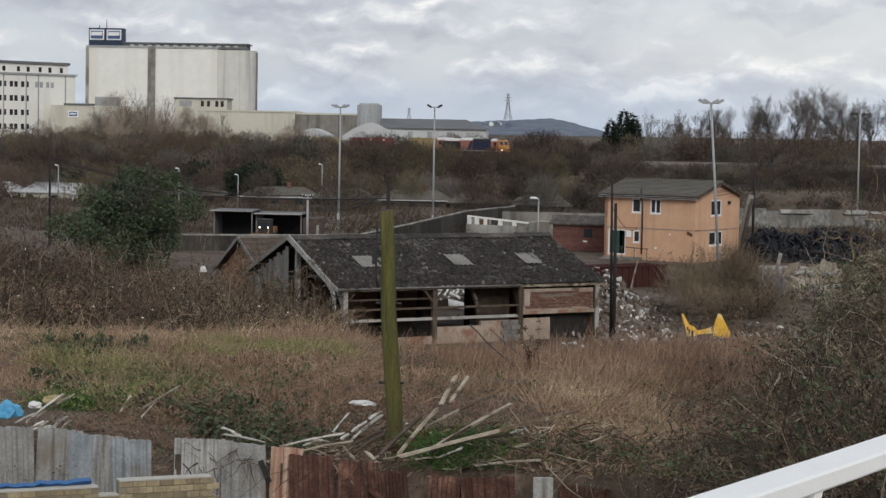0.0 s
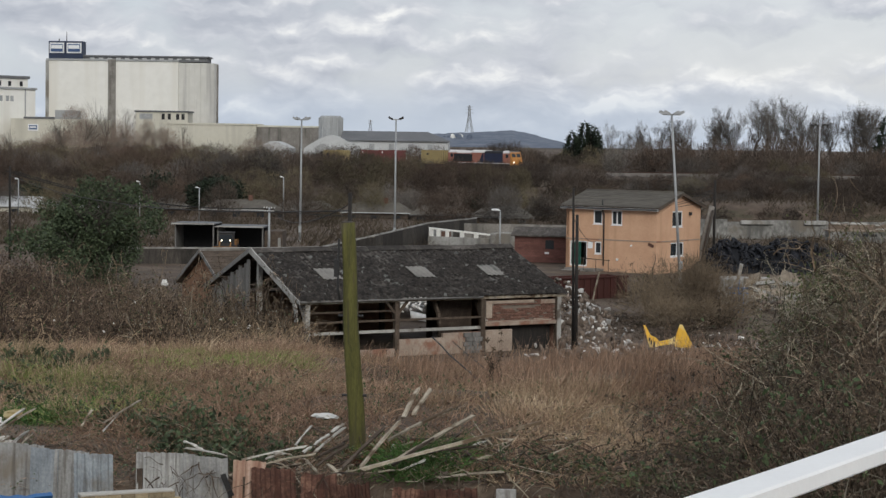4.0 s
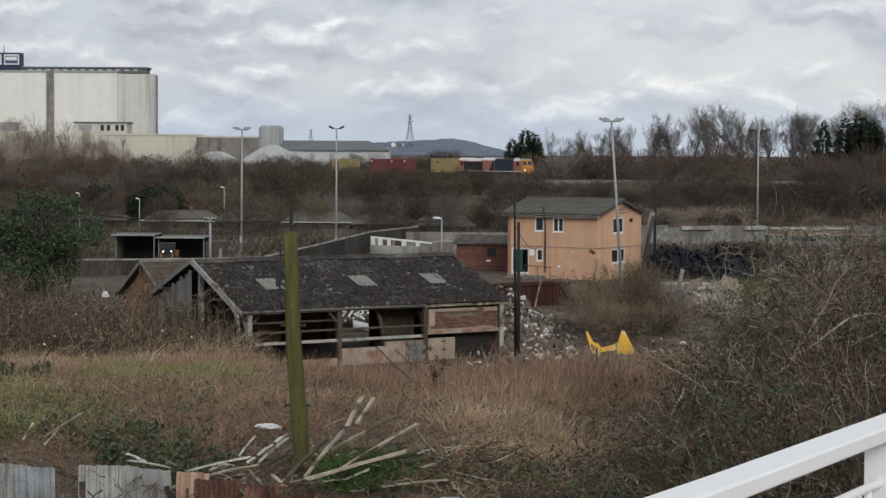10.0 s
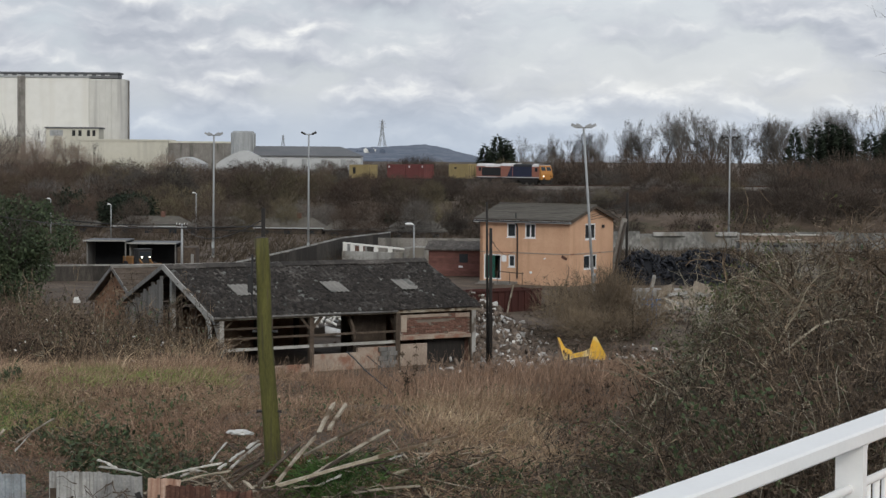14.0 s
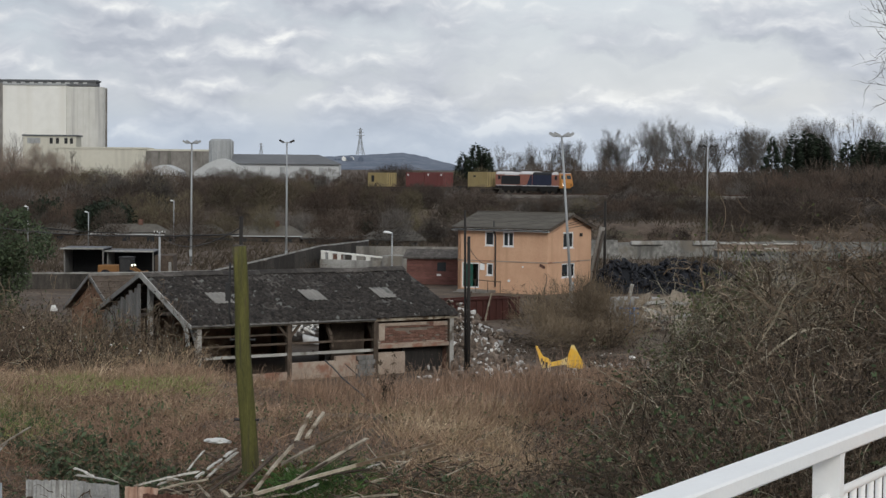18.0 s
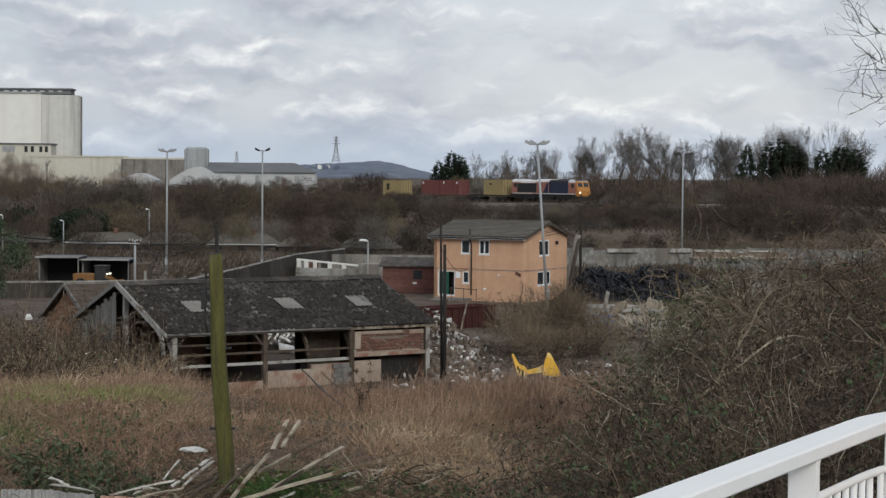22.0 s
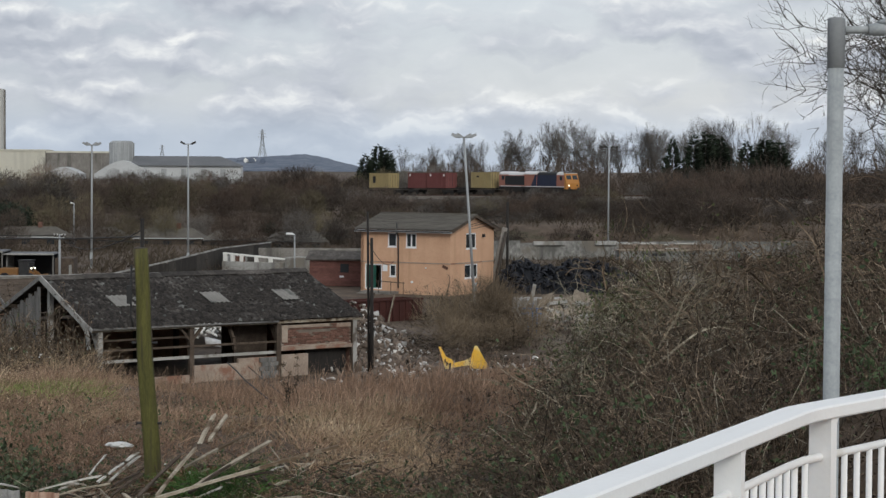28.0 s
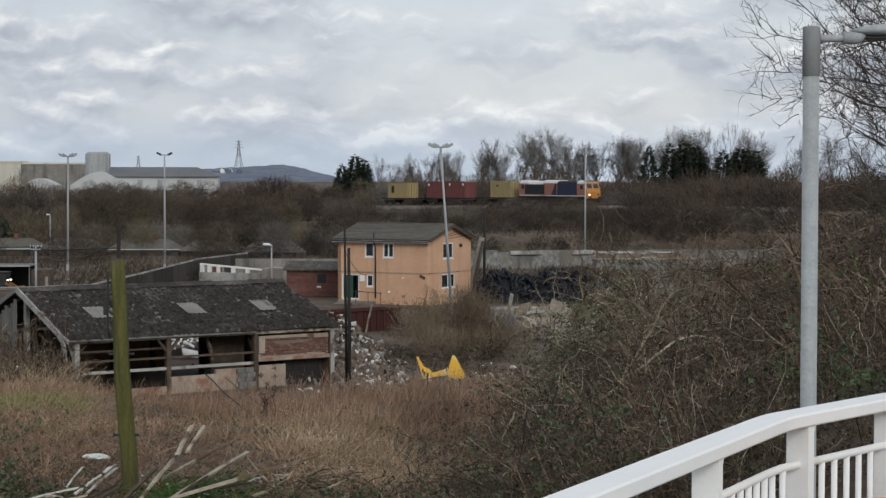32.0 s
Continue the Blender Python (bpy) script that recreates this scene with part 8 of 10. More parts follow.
def build_estate():
    """Low bungalow roofs and caravans below the railway."""
    rng = random.Random(12)
    for i, (x, y, w, z, pale) in enumerate(((-66.5, 238, 9, 1.2, 1), (-59.5, 236, 7.5, 1.1, 2), (-49, 236, 8, 1.3, 0), (-38.5, 236, 8.5, 1.3, 0), (-30.0, 236, 7.0, 1.3, 0), (-21.5, 236, 8.0, 1.2, 0),
                                            (-13, 234, 7, 1.1, 0), (-75, 238, 8, 1.2, 1), (-5.5, 232, 7.0, 1.0, 0))):
        b = thing("bungalow", "low bungalow with a shallow grey roof" if not pale else "white park home with pale grey roof", "bungalow", pose(x, y, -1.3, 0, 0, rng.uniform(-6, 6)), "estate bungalows")
        box_part("wall_shell", (0, 0, 0), (w, 5, z + 1.2), M["upvc"] if pale == 2 else M["cream"] if pale else M["plank_dark"], b)
        bm = bmesh.new()
        e = z + 1.2
        top = [(1.3, 2.5, e + 1.15), (w - 1.3, 2.5, e + 1.15)]
        q = [(-0.3, -0.3, e), (w + 0.3, -0.3, e), (w + 0.3, 5.3, e), (-0.3, 5.3, e)]
        vs = [bm.verts.new(p) for p in q + top]
        for f in ((0, 1, 5, 4), (1, 2, 5), (2, 3, 4, 5), (3, 0, 4), (3, 2, 1, 0)):
            bm.faces.new([vs[k] for k in f])
        part("roof", bm, M["grey_pale"] if pale else M["tile_brown"], b)
        box_part("fascia", (-0.25, -0.36, e - 0.11), (w + 0.25, -0.3, e), M["grey_pale"] if pale or i in (3, 5) else M["plank_grey"], b)
        for k in range(3):
            wn = box_part("window", (0.7 + k * (w - 2) / 2.2, -0.05, e - 1.25), (1.6 + k * (w - 2) / 2.2, -0.002, e - 0.35), M["glass"], b)
        if i % 2:
            box_part("chimney", (w * 0.6, 2.2, e + 0.9), (w * 0.6 + 0.5, 2.7, e + 1.7), M["brick_red"], b)


build_estate()


def build_stalls():
    """Open-fronted storage bays with flat roofs."""
    for i, (x, y, w) in enumerate(((-28.5, 160.0, 3.3), (-25.2, 161.5, 3.9))):
        s = thing("storage_bay", "open-fronted dark storage bay with pale roof edge", "shed", pose(x, y, 0), "storage bays")
        H = 2.55 if i == 0 else 2.3
        box_part("roof", (-0.2, -0.3, H), (w, 4.2, H + 0.1), M["roof_grey"], s)
        box_part("fascia", (-0.22, -0.36, H + 0.02), (w + 0.02, -0.3, H + 0.14), M["concrete"], s)
        # shade inside the bay is painted as a black back panel
        box_part("back_panel", (0, 4.0, 0), (w, 4.1, H), M["black"], s)
        for k in (0.0, w - 0.12):
            box_part("side_panel" if k == 0 else "post", (k, 0.0 if k else 0.2, 0), (k + 0.1, 0.12 if k else 3.95, H), M["plank_grey"], s)
    box_part("grey_cabin", (-21.3, 162.2, 0), (-19.8, 165, 2.0), M["plank_dark"], None)
    tagged(bpy.data.objects["grey_cabin"], "small grey cabin beside the storage bays", "cabin")
    # dark board fence across the yard, with a pale top rail
    f = thing("yard_fence", "dark board fence with pale top rail", "fence", pose(-34, 147, 0, 0, 0, 0))
    pts = [(-34, 147, 1.2), (-20, 150, 1.25), (-15.5, 152, 1.3), (-11.7, 158, 2.0), (-8.1, 172, 2.5), (-4.1, 186, 2.5)]
    for a, b in zip(pts, pts[1:]):
        pa, pb = Vector(a) - Vector((-34, 147, 0)), Vector(b) - Vector((-34, 147, 0))
        n = max(1, int((pb - pa).length / 1.8))
        for k in range(n):
            p, q = pa.lerp(pb, k / n), pa.lerp(pb, (k + 1) / n)
            bm = bmesh.new()
            h = (p.z + q.z) / 2
            add_bar(bm, (p.x, p.y, h / 2 - 0.1), (q.x, q.y, h / 2 - 0.1), 0.05, h + 0.1)
            part("board_panel", bm, M["board_black"], f)
        bm = bmesh.new()
        add_bar(bm, pa, pb, 0.1, 0.12)
        part("top_rail", bm, M["concrete"], f)
    for x, y in ((-13.0, 153.5), (-18.7, 151.2)):
        p = box_part("concrete_post", (x - 0.1, y - 0.1, 0), (x + 0.1, y + 0.1, 2.0), M["concrete"], None)
        tagged(p, "short pale concrete post by the fence", "post")


build_stalls()


def build_digger():
    """A yellow wheeled loader with lit work lamps in front of the bays."""
    d = thing("wheel_loader", "orange wheeled loader with lit work lamps", "loader", pose(-24.05, 159.2, 0))
    box_part("engine_bay", (-0.75, 0.4, 0.7), (0.75, 2.2, 1.35), M["loader_paint"], d, bevel=0.06)
    cab = box_part("cab", (-0.6, -0.5, 0.7), (0.6, 0.4, 1.95), M["iron"], d, bevel=0.05)
    box_part("windscreen", (-0.5, -0.53, 1.15), (0.5, -0.505, 1.8), M["glass"], cab)
    box_part("cab_roof", (-0.65, -0.55, 1.95), (0.65, 0.45, 2.03), M["iron"], cab)
    for x in (-0.34, 0.34):
        bm = bmesh.new()
        add_tube(bm, [(x, -0.56, 1.36), (x, -0.66, 1.36)], [0.05, 0.06], 10)
        part("work_lamp", bm, M["lamp_lit"], d, "lit work lamp")
    arm = part("lift_arm", _arm(), M["loader_paint"], d)
    bm = bmesh.new()
    add_prism(bm, [(-2.3, 0.15), (-1.5, 0.1), (-1.3, 0.6), (-1.5, 0.9), (-1.6, 0.35)], -1.0, 1.0, rot(90))
    part("bucket", bm, M["loader_paint"], arm)
    for x in (-0.85, 0.6):
        for y in (-0.6, 1.5):
            bm = bmesh.new()
            add_tube(bm, [(x, y, 0.5), (x + 0.25, y, 0.5)], [0.5, 0.5], 14)
            wh = part("wheel", bm, M["rubber"], d)
            bm = bmesh.new()
            add_tube(bm, [(x - 0.02, y, 0.5), (x + 0.27, y, 0.5)], [0.22, 0.22], 10)
            part("rim", bm, M["loader_paint"], wh)
    return d


def _arm():
    bm = bmesh.new()
    for x in (-0.5, 0.4):
        add_bar(bm, (x, -0.4, 1.2), (x, -1.4, 0.6), 0.1, 0.18)
    return bm


digger = build_digger()


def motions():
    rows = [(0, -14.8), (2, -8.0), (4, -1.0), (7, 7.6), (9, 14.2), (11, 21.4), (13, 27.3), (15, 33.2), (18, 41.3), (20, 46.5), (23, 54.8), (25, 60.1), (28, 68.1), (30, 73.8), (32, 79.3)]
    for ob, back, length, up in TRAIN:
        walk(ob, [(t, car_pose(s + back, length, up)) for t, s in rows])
    walk(digger, [(t, pose(x, y, 0, 0, 0, a)) for t, x, y, a in (
        (0, -24.05, 159.2, 0), (10, -24.0, 159.2, 4), (13, -23.9, 159.1, 12), (15, -23.5, 159.0, 60), (18, -23.2, 159.0, 78), (25, -23.2, 159.0, 78), (28, -23.2, 159.0, 75), (32, -23.2, 159.0, 75))])

# ---- plants ----
def place(mesh_or_parts, name, label, category, m, group=""):
    if len(mesh_or_parts) == 1:
        ob = new(name, mesh_or_parts[0][1])
        ob.matrix_basis = m
        return tagged(ob, label, category, group)
    ob = new(name)
    ob.matrix_basis = m
    for pn, me in mesh_or_parts:
        c = new(pn, me)
        c.parent = ob
        if pn in ("leafage", "twig_spray"):
            tagged(c, kind="stuff")
    return tagged(ob, label, category, group)


def join_copies(name, label, category, spots):
    """Many copies of plants, each a list of (part name, mesh) and a pose, as one mass."""
    vs, ts, ix, mats, o = [], [], [], [], 0
    cache = {}
    for parts, m in spots:
        r = np.array(m)
        for pn, me in parts:
            if me.name not in cache:
                co = np.empty(len(me.vertices) * 3, dtype=np.float32)
                me.vertices.foreach_get("co", co)
                tri = np.empty(len(me.loops), dtype=np.int32)
                me.loops.foreach_get("vertex_index", tri)
                mi = np.empty(len(me.polygons), dtype=np.int32)
                me.polygons.foreach_get("material_index", mi)
                for k in me.materials:
                    if k not in mats:
                        mats.append(k)
                cache[me.name] = (co.reshape(-1, 3), tri.reshape(-1, 3), np.array([mats.index(k) for k in me.materials])[mi])
            co, tri, mi = cache[me.name]
            vs.append(co @ r[:3, :3].T + r[:3, 3])
            ts.append(tri + o)
            ix.append(mi)
            o += len(co)
    return tagged(new(name, np_mesh(name, np.concatenate(vs), np.concatenate(ts), mats, np.concatenate(ix))), label, category, kind="stuff")


def in_view(x, y, margin=0.02):
    return -0.30 - margin < x / max(y, 1) < 0.325 + margin


# slopes of the wood's top beyond the railway, by bearing
WOOD_F = (-0.31, -0.20, -0.13, -0.10, -0.05, -0.024, -0.018, 0.006, 0.03, 0.07, 0.17, 0.33)
WOOD_EL = (-0.002, -0.002, -0.005, -0.007, -0.008, -0.008, -0.003, -0.002, -0.001, 0.003, 0.003, 0.005)


def build_far_woods():
    """Bare thickets between the yard and the railway and beyond it."""
    kinds = [twig_bush(100 + k, 4.2, 6.5, 3000, 0.95, 0.031, core=0.3) for k in range(7)]
    # the height that each kind truly reaches
    tops = [float(np.percentile(v[:, 2], 97)) for v, t in kinds]
    meshes = {mat: [np_mesh("crown", v, t, [M[mat]]) for v, t in kinds] for mat in ("twig_far", "twig_grey", "twig_olive", "twig_dark")}
    rng = np.random.default_rng(21)

    def put(x, y, k, i, mat, wide=1.0):
        m = pose(x, y, float(ground(x, y)) - 0.3, 0, 0, rng.uniform(0, 360)) @ Matrix.Diagonal((k * wide * rng.uniform(0.9, 1.3), k * wide * rng.uniform(0.9, 1.3), k, 1))
        place([("crown", meshes[mat][i])], "bare_shrub", "bare brown winter shrub in the thicket", "shrub", m, "thicket shrubs")

    mats = ("twig_far", "twig_far", "twig_dark", "twig_grey", "twig_olive", "twig_dark")
    for y0, y1, count, hmin, hmax in ((226, 262, 80, 0.45, 0.75), (262, 300, 80, 0.6, 0.95), (300, 345, 74, 0.6, 0.95)):
        for i in range(count):
            y = rng.uniform(y0, y1)
            x = (-0.31 + 0.65 * (i + rng.random()) / count) * y
            s, d = near_track([x], [y])
            if abs(float(d[0])) < 7:
                continue
            k, i = rng.uniform(hmin, hmax), int(rng.integers(0, 7))
            z = float(ground(x, y))
            f = x / y
            ti = int(np.argmin(np.abs(TRACK_X / TRACK_Y - f)))
            ty = TRACK_Y[ti]
            if y < ty and f < 0.155:
                # what stands before the line leaves the train in sight
                up = float(np.interp(f, (-0.13, -0.10, -0.07, -0.04, 0.03, 0.04, 0.085, 0.10, 0.155), (4.0, 3.3, 2.9, 1.8, 1.2, -0.35, -0.35, 0.9, 1.1)))
                lim = EYE - (EYE - float(track_z(TRACK_S[ti])) - up) * y / ty - z
                k = min(k, max(0.16, lim / tops[i]))
            elif y < ty:
                k = min(1.5, (EYE + y * rng.uniform(-0.006, 0.005) - z) / tops[i]) if y > 262 else k * 1.1
            if y < 262 and x > 12:
                k = min(k, 0.38)
            put(x, y, k, i, mats[rng.integers(0, 6)])
    # the wood beyond the line and the low growth on its slope: one mass each
    sparse = [twig_bush(100 + k, 4.2, 6.5, 1700, 0.95, 0.042, core=0.3) for k in range(7)]

    def mass(name, label, spots):
        vs, ts, ix, o = [], [], [], 0
        for x, y, k, j, mat, wide in spots:
            v, t = sparse[j]
            a = rng.uniform(0, math.tau)
            c, sn = math.cos(a), math.sin(a)
            q = v * np.array([k * wide * rng.uniform(0.9, 1.3), k * wide * rng.uniform(0.9, 1.3), k])
            vs.append(np.stack([q[:, 0] * c - q[:, 1] * sn + x, q[:, 0] * sn + q[:, 1] * c + y, q[:, 2] + float(ground(x, y)) - 0.3], 1))
            ts.append(t + o)
            ix.append(np.full(len(t), mat))
            o += len(v)
        me = np_mesh(name, np.concatenate(vs), np.concatenate(ts), [M[m] for m in ("twig_far", "twig_dark", "twig_grey", "twig_olive")], np.concatenate(ix))
        tagged(new(name, me), label, "woodland", kind="stuff")

    spots = []
    for i in range(170):
        f = -0.31 + 0.65 * (i + rng.random()) / 170
        ty = TRACK_Y[int(np.argmin(np.abs(TRACK_X / TRACK_Y - f)))]
        y = min(455, ty + rng.uniform(14, 46))
        j = int(rng.integers(0, 7))
        k = (EYE + y * (float(np.interp(f, WOOD_F, WOOD_EL)) + rng.uniform(-0.006, 0.0015)) - float(ground(f * y, y))) / tops[j]
        spots.append((f * y, y, max(0.25, k), j, int(rng.integers(0, 4)) if f < 0.06 else (0, 1, 1)[i % 3], 0.9 if f < 0.03 else 0.75))
    mass("bare_wood", "bare brown winter wood beyond the railway", spots)
    spots = []
    for i in range(110):
        y = rng.uniform(214, 300)
        f = rng.uniform(0.025, 0.17)
        x = f * y
        if abs(float(near_track([x], [y])[1][0])) < 9 or (y < 226 and x < 12):
            continue
        spots.append((x, y, rng.uniform(0.18, 0.42), int(rng.integers(0, 7)), (0, 1, 1, 2)[i % 4], 1.3))
    mass("slope_scrub", "low bare scrub on the slope below the railway", spots)
    # the dark rise of bushes before the line
    for i in range(46):
        f, y = rng.uniform(0.158, 0.335), rng.uniform(222, 272)
        j = int(rng.integers(0, 7))
        x = f * y
        el = rng.uniform(-0.03, -0.014) + 0.015 * min(1.0, max(0.0, (f - 0.158) / 0.03)) * rng.uniform(0.3, 1.0)
        put(x, y, (EYE + y * el - float(ground(x, y))) / tops[j], j, ("twig_dark", "twig_dark", "twig_far")[i % 3], 1.1)
    # shrubs between the line and the warehouse
    for i in range(16):
        f, y = -0.112 + 0.0056 * i + rng.uniform(-0.001, 0.001), rng.uniform(436, 448)
        j = int(rng.integers(0, 7))
        put(f * y, y, (EYE + y * rng.uniform(-0.0055, -0.0012) - float(ground(f * y, y))) / tops[j], j, ("twig_grey", "twig_far", "twig_dark")[i % 3], 0.9)
    # a dome beyond the line and a bush before it
    for f, y, el, j, wide in ((-0.012, 388, 0.0005, 1, 1.25), (-0.006, 390, 0.0, 3, 1.1), (-0.017, 389, -0.002, 4, 1.0), (0.009, 322, -0.0085, 2, 1.0), (0.012, 326, -0.009, 5, 1.0), (0.024, 372, -0.003, 6, 1.2), (0.02, 368, -0.004, 0, 1.1), (0.03, 366, -0.004, 2, 1.1)):
        x = f * y
        put(x, y, (EYE + y * el - float(ground(x, y))) / tops[j], j, "twig_dark" if y > 350 else "twig_grey", wide)


def build_skyline_trees():
    kinds = []
    for k in range(5):
        w, t = bare_tree(300 + k, 10.0, 0.46, 4, 6, 5, 0.11, twig_w=0.0075, clear=0.2, up=1.0)
        kinds.append((np_mesh("wood", *w, [M["twig_grey"]]), np_mesh("crown", *t, [M["twig_grey"]])))
    rng = np.random.default_rng(5)
    for x, y, top in ((26, 392, 14.8), (30, 395, 15.5), (33, 392, 15.0), (37, 388, 17.3), (41, 384, 16.5), (45, 380, 18.6), (47, 372, 19.6), (50, 374, 18.8), (53, 372, 17.5), (56, 370, 16.8), (60.5, 362, 18.4), (63, 360, 17.8),
                      (68, 352, 18.9), (71, 350, 19.2), (74, 350, 19.2), (77, 345, 19.3), (83, 336, 17.9), (86, 335, 16.5), (90, 335, 17.2), (95, 334, 17.5), (101, 335, 18), (24, 400, 13.2), (19, 400, 12.8), (16.9, 384, 14.4), (21.5, 392, 13.8), (40, 395, 15.2), (57, 380, 16.0), (66, 365, 17.0), (80, 350, 18.8), (43, 386, 17.4), (48.5, 380, 18.6), (51.5, 384, 17.6), (54.5, 378, 17.2), (58.5, 372, 16.8), (61.5, 368, 17.6), (64.5, 366, 17.2), (35, 398, 15.6), (72.5, 356, 18.2), (75.5, 352, 18.6), (78.5, 348, 18.8), (28, 400, 14.2)):
        z = float(ground(x, y))
        k = (top - z) / 9.9
        a, b = kinds[rng.integers(0, 5)]
        place([("trunk", a), ("crown", b)], "bare_tree", "tall bare deciduous tree on the skyline", "tree", pose(x, y, z - 0.2, 0, 0, rng.uniform(0, 360)) @ Matrix.Diagonal((k * 0.9, k * 0.9, k, 1)), "skyline trees")
    # round bare trees before the silo
    domes = [np_mesh("crown", *twig_bush(140 + k, 4.2, 7.5, 6400, 0.75, 0.018), [M["twig_pale"]]) for k in range(2)]
    for i, (x, y, top, wd) in enumerate(((-111.5, 470, 14.3, 1.25), (-106, 468, 15.4, 1.2), (-101, 472, 17.4, 1.2), (-97, 474, 15.8, 1.0), (-88.5, 470, 14.6, 0.8), (-91.8, 468, 12.6, 0.9), (-85, 469, 12.6, 0.9), (-60, 440, 11.5, 1.3), (-121, 462, 10.6, 1.0), (-108.5, 462, 13.2, 1.3), (-81, 466, 12.4, 1.0))):
        z = float(ground(x, y))
        k = (top - z) / 8.2
        a, b = kinds[rng.integers(0, 5)]
        place([("trunk", a), ("crown", domes[i % 2])], "bare_tree", "bare round-crowned tree before the silo", "tree", pose(x, y, z - 0.2, 0, 0, rng.uniform(0, 360)) @ Matrix.Diagonal((k * wd * 0.9, k * wd * 0.9, k, 1)), "trees by the mill")


def conifer_mesh(seed, h, r, n=2600):
    rng = np.random.default_rng(seed)
    z = h * (1 - np.sqrt(rng.uniform(0.0, 1, n))) * 0.97 + 0.1 * h * rng.random(n)
    z = np.clip(z, 0.06 * h, h)
    a = rng.uniform(0, math.tau, n)
    lay = 0.75 + 0.25 * np.sin(z / h * 40 + 2 * np.sin(a * 3))
    rr = r * (1 - z / h) ** 0.8 * np.sqrt(rng.uniform(0.2, 1, n)) * lay
    base = np.stack([rr * np.cos(a), rr * np.sin(a), z], 1)
    way = np.stack([np.cos(a), np.sin(a), rng.uniform(-0.1, 0.7, n)], 1) * rng.uniform(0.3, 0.9, n)[:, None] * r * 0.33
    return slivers(base, way, np.full(n, 0.11) * r * 0.35, rng)


def build_conifers():
    meshes = []
    for k in range(3):
        trunk = bmesh.new()
        add_tube(trunk, [(0, 0, 0), (0, 0, 8.6)], [0.2, 0.03], 6)
        meshes.append((to_mesh("trunk", finish(trunk), M["bark"]), np_mesh("crown", *conifer_mesh(60 + k, 10, 3.3, 2500), [M["conifer"]])))
    for i, (x, y, top, wd) in enumerate(((9.8, 378, 12.8, 1.4), (12.4, 380, 14.6, 1.5), (14.5, 379, 13.4, 1.3), (13.4, 377, 13.8, 1.4), (62.5, 338, 15.8, 1.0), (66, 337, 16.2, 1.2), (68.3, 338, 16.8, 1.2), (71, 338, 16.0, 1.4), (69.6, 339, 16.4, 1.3), (74.5, 333, 15.0, 1.5), (77.2, 331, 15.6, 1.6), (79.6, 330, 14.8, 1.6), (78.4, 332, 15.2, 1.5))):
        z = float(ground(x, y))
        k = (top - z) / 10.2
        a, b = meshes[i % 3]
        place([("trunk", a), ("crown", b)], "conifer", "dark green conifer in the wood", "conifer tree", pose(x, y, z - 0.2, 0, 0, i * 77) @ Matrix.Diagonal((k * wd * 0.82, k * wd * 0.82, k, 1)), "conifers")


def build_evergreen():
    """The dark holm oak at the yard's edge."""
    rng = np.random.default_rng(31)
    x, y, z = -27.3, 125.0, float(ground(-27.3, 125.0))
    wood, tw = bare_tree(33, 7.2, 0.9, 3, 7, 3, 0.22, up=0.3, clear=0.15)
    n = 26000
    nl = 46
    lob = rng.normal(size=(nl, 3)) * np.array([2.0, 1.8, 1.7]) + np.array([0, 0, 3.4])
    lob[:, 2] = np.clip(lob[:, 2], 0.6, 6.2)
    fall = 1.0 - 0.55 * np.clip((lob[:, 2] - 3.5) / 3, 0, 1)
    lob[:, :2] *= fall[:, None]
    r = rng.uniform(0.7, 1.35, nl)
    k = rng.integers(0, nl, n)
    d = unit(rng.normal(size=(n, 3)))
    c = lob[k] + d * (r[k] * rng.uniform(0.5, 1.08, n))[:, None]
    c[:, 2] = np.abs(c[:, 2])
    v, t = leaves_at(c, rng.uniform(0.07, 0.15, n), rng)
    place([("trunk", np_mesh("trunk", *wood, [M["bark"]])), ("crown", np_mesh("crown", v, t, [M["leaf_holm"]]))], "evergreen_tree", "dense dark green evergreen tree at the yard edge", "tree", pose(x, y, z - 0.1))


def build_dark_bushes():
    """Evergreen bushes standing dark among the bare ones."""
    rng = np.random.default_rng(35)
    n = 2600
    c = unit(rng.normal(size=(n, 3))) * rng.uniform(0.55, 1.0, n)[:, None]
    c = c * (1 + 0.25 * np.sin(c[:, :1] * 5) * np.cos(c[:, 1:2] * 4)) + np.array([0, 0, 0.9])
    c[:, 2] = np.abs(c[:, 2])
    me = np_mesh("evergreen_bush", *leaves_at(c, rng.uniform(0.05, 0.11, n), rng), [M["conifer"]])
    for f, y, el, w in ((-0.190, 246, -0.014, 2.0), (-0.184, 248, -0.015, 1.8), (-0.163, 246, -0.017, 2.2), (-0.157, 247, -0.0145, 2.4), (-0.150, 247, -0.016, 2.0), (-0.255, 246, -0.02, 2.2), (-0.02, 246, -0.022, 1.8), (0.045, 246, -0.03, 1.6)):
        x = f * y
        z = float(ground(x, y)) - 0.2
        place([("crown", me)], "evergreen_bush", "dark evergreen bush among bare shrubs", "shrub", pose(x, y, z, 0, 0, f * 4000) @ Matrix.Diagonal((w * 1.35, w, (EYE + (el - 0.003) * y - z) / 1.9, 1)), "evergreen bushes")


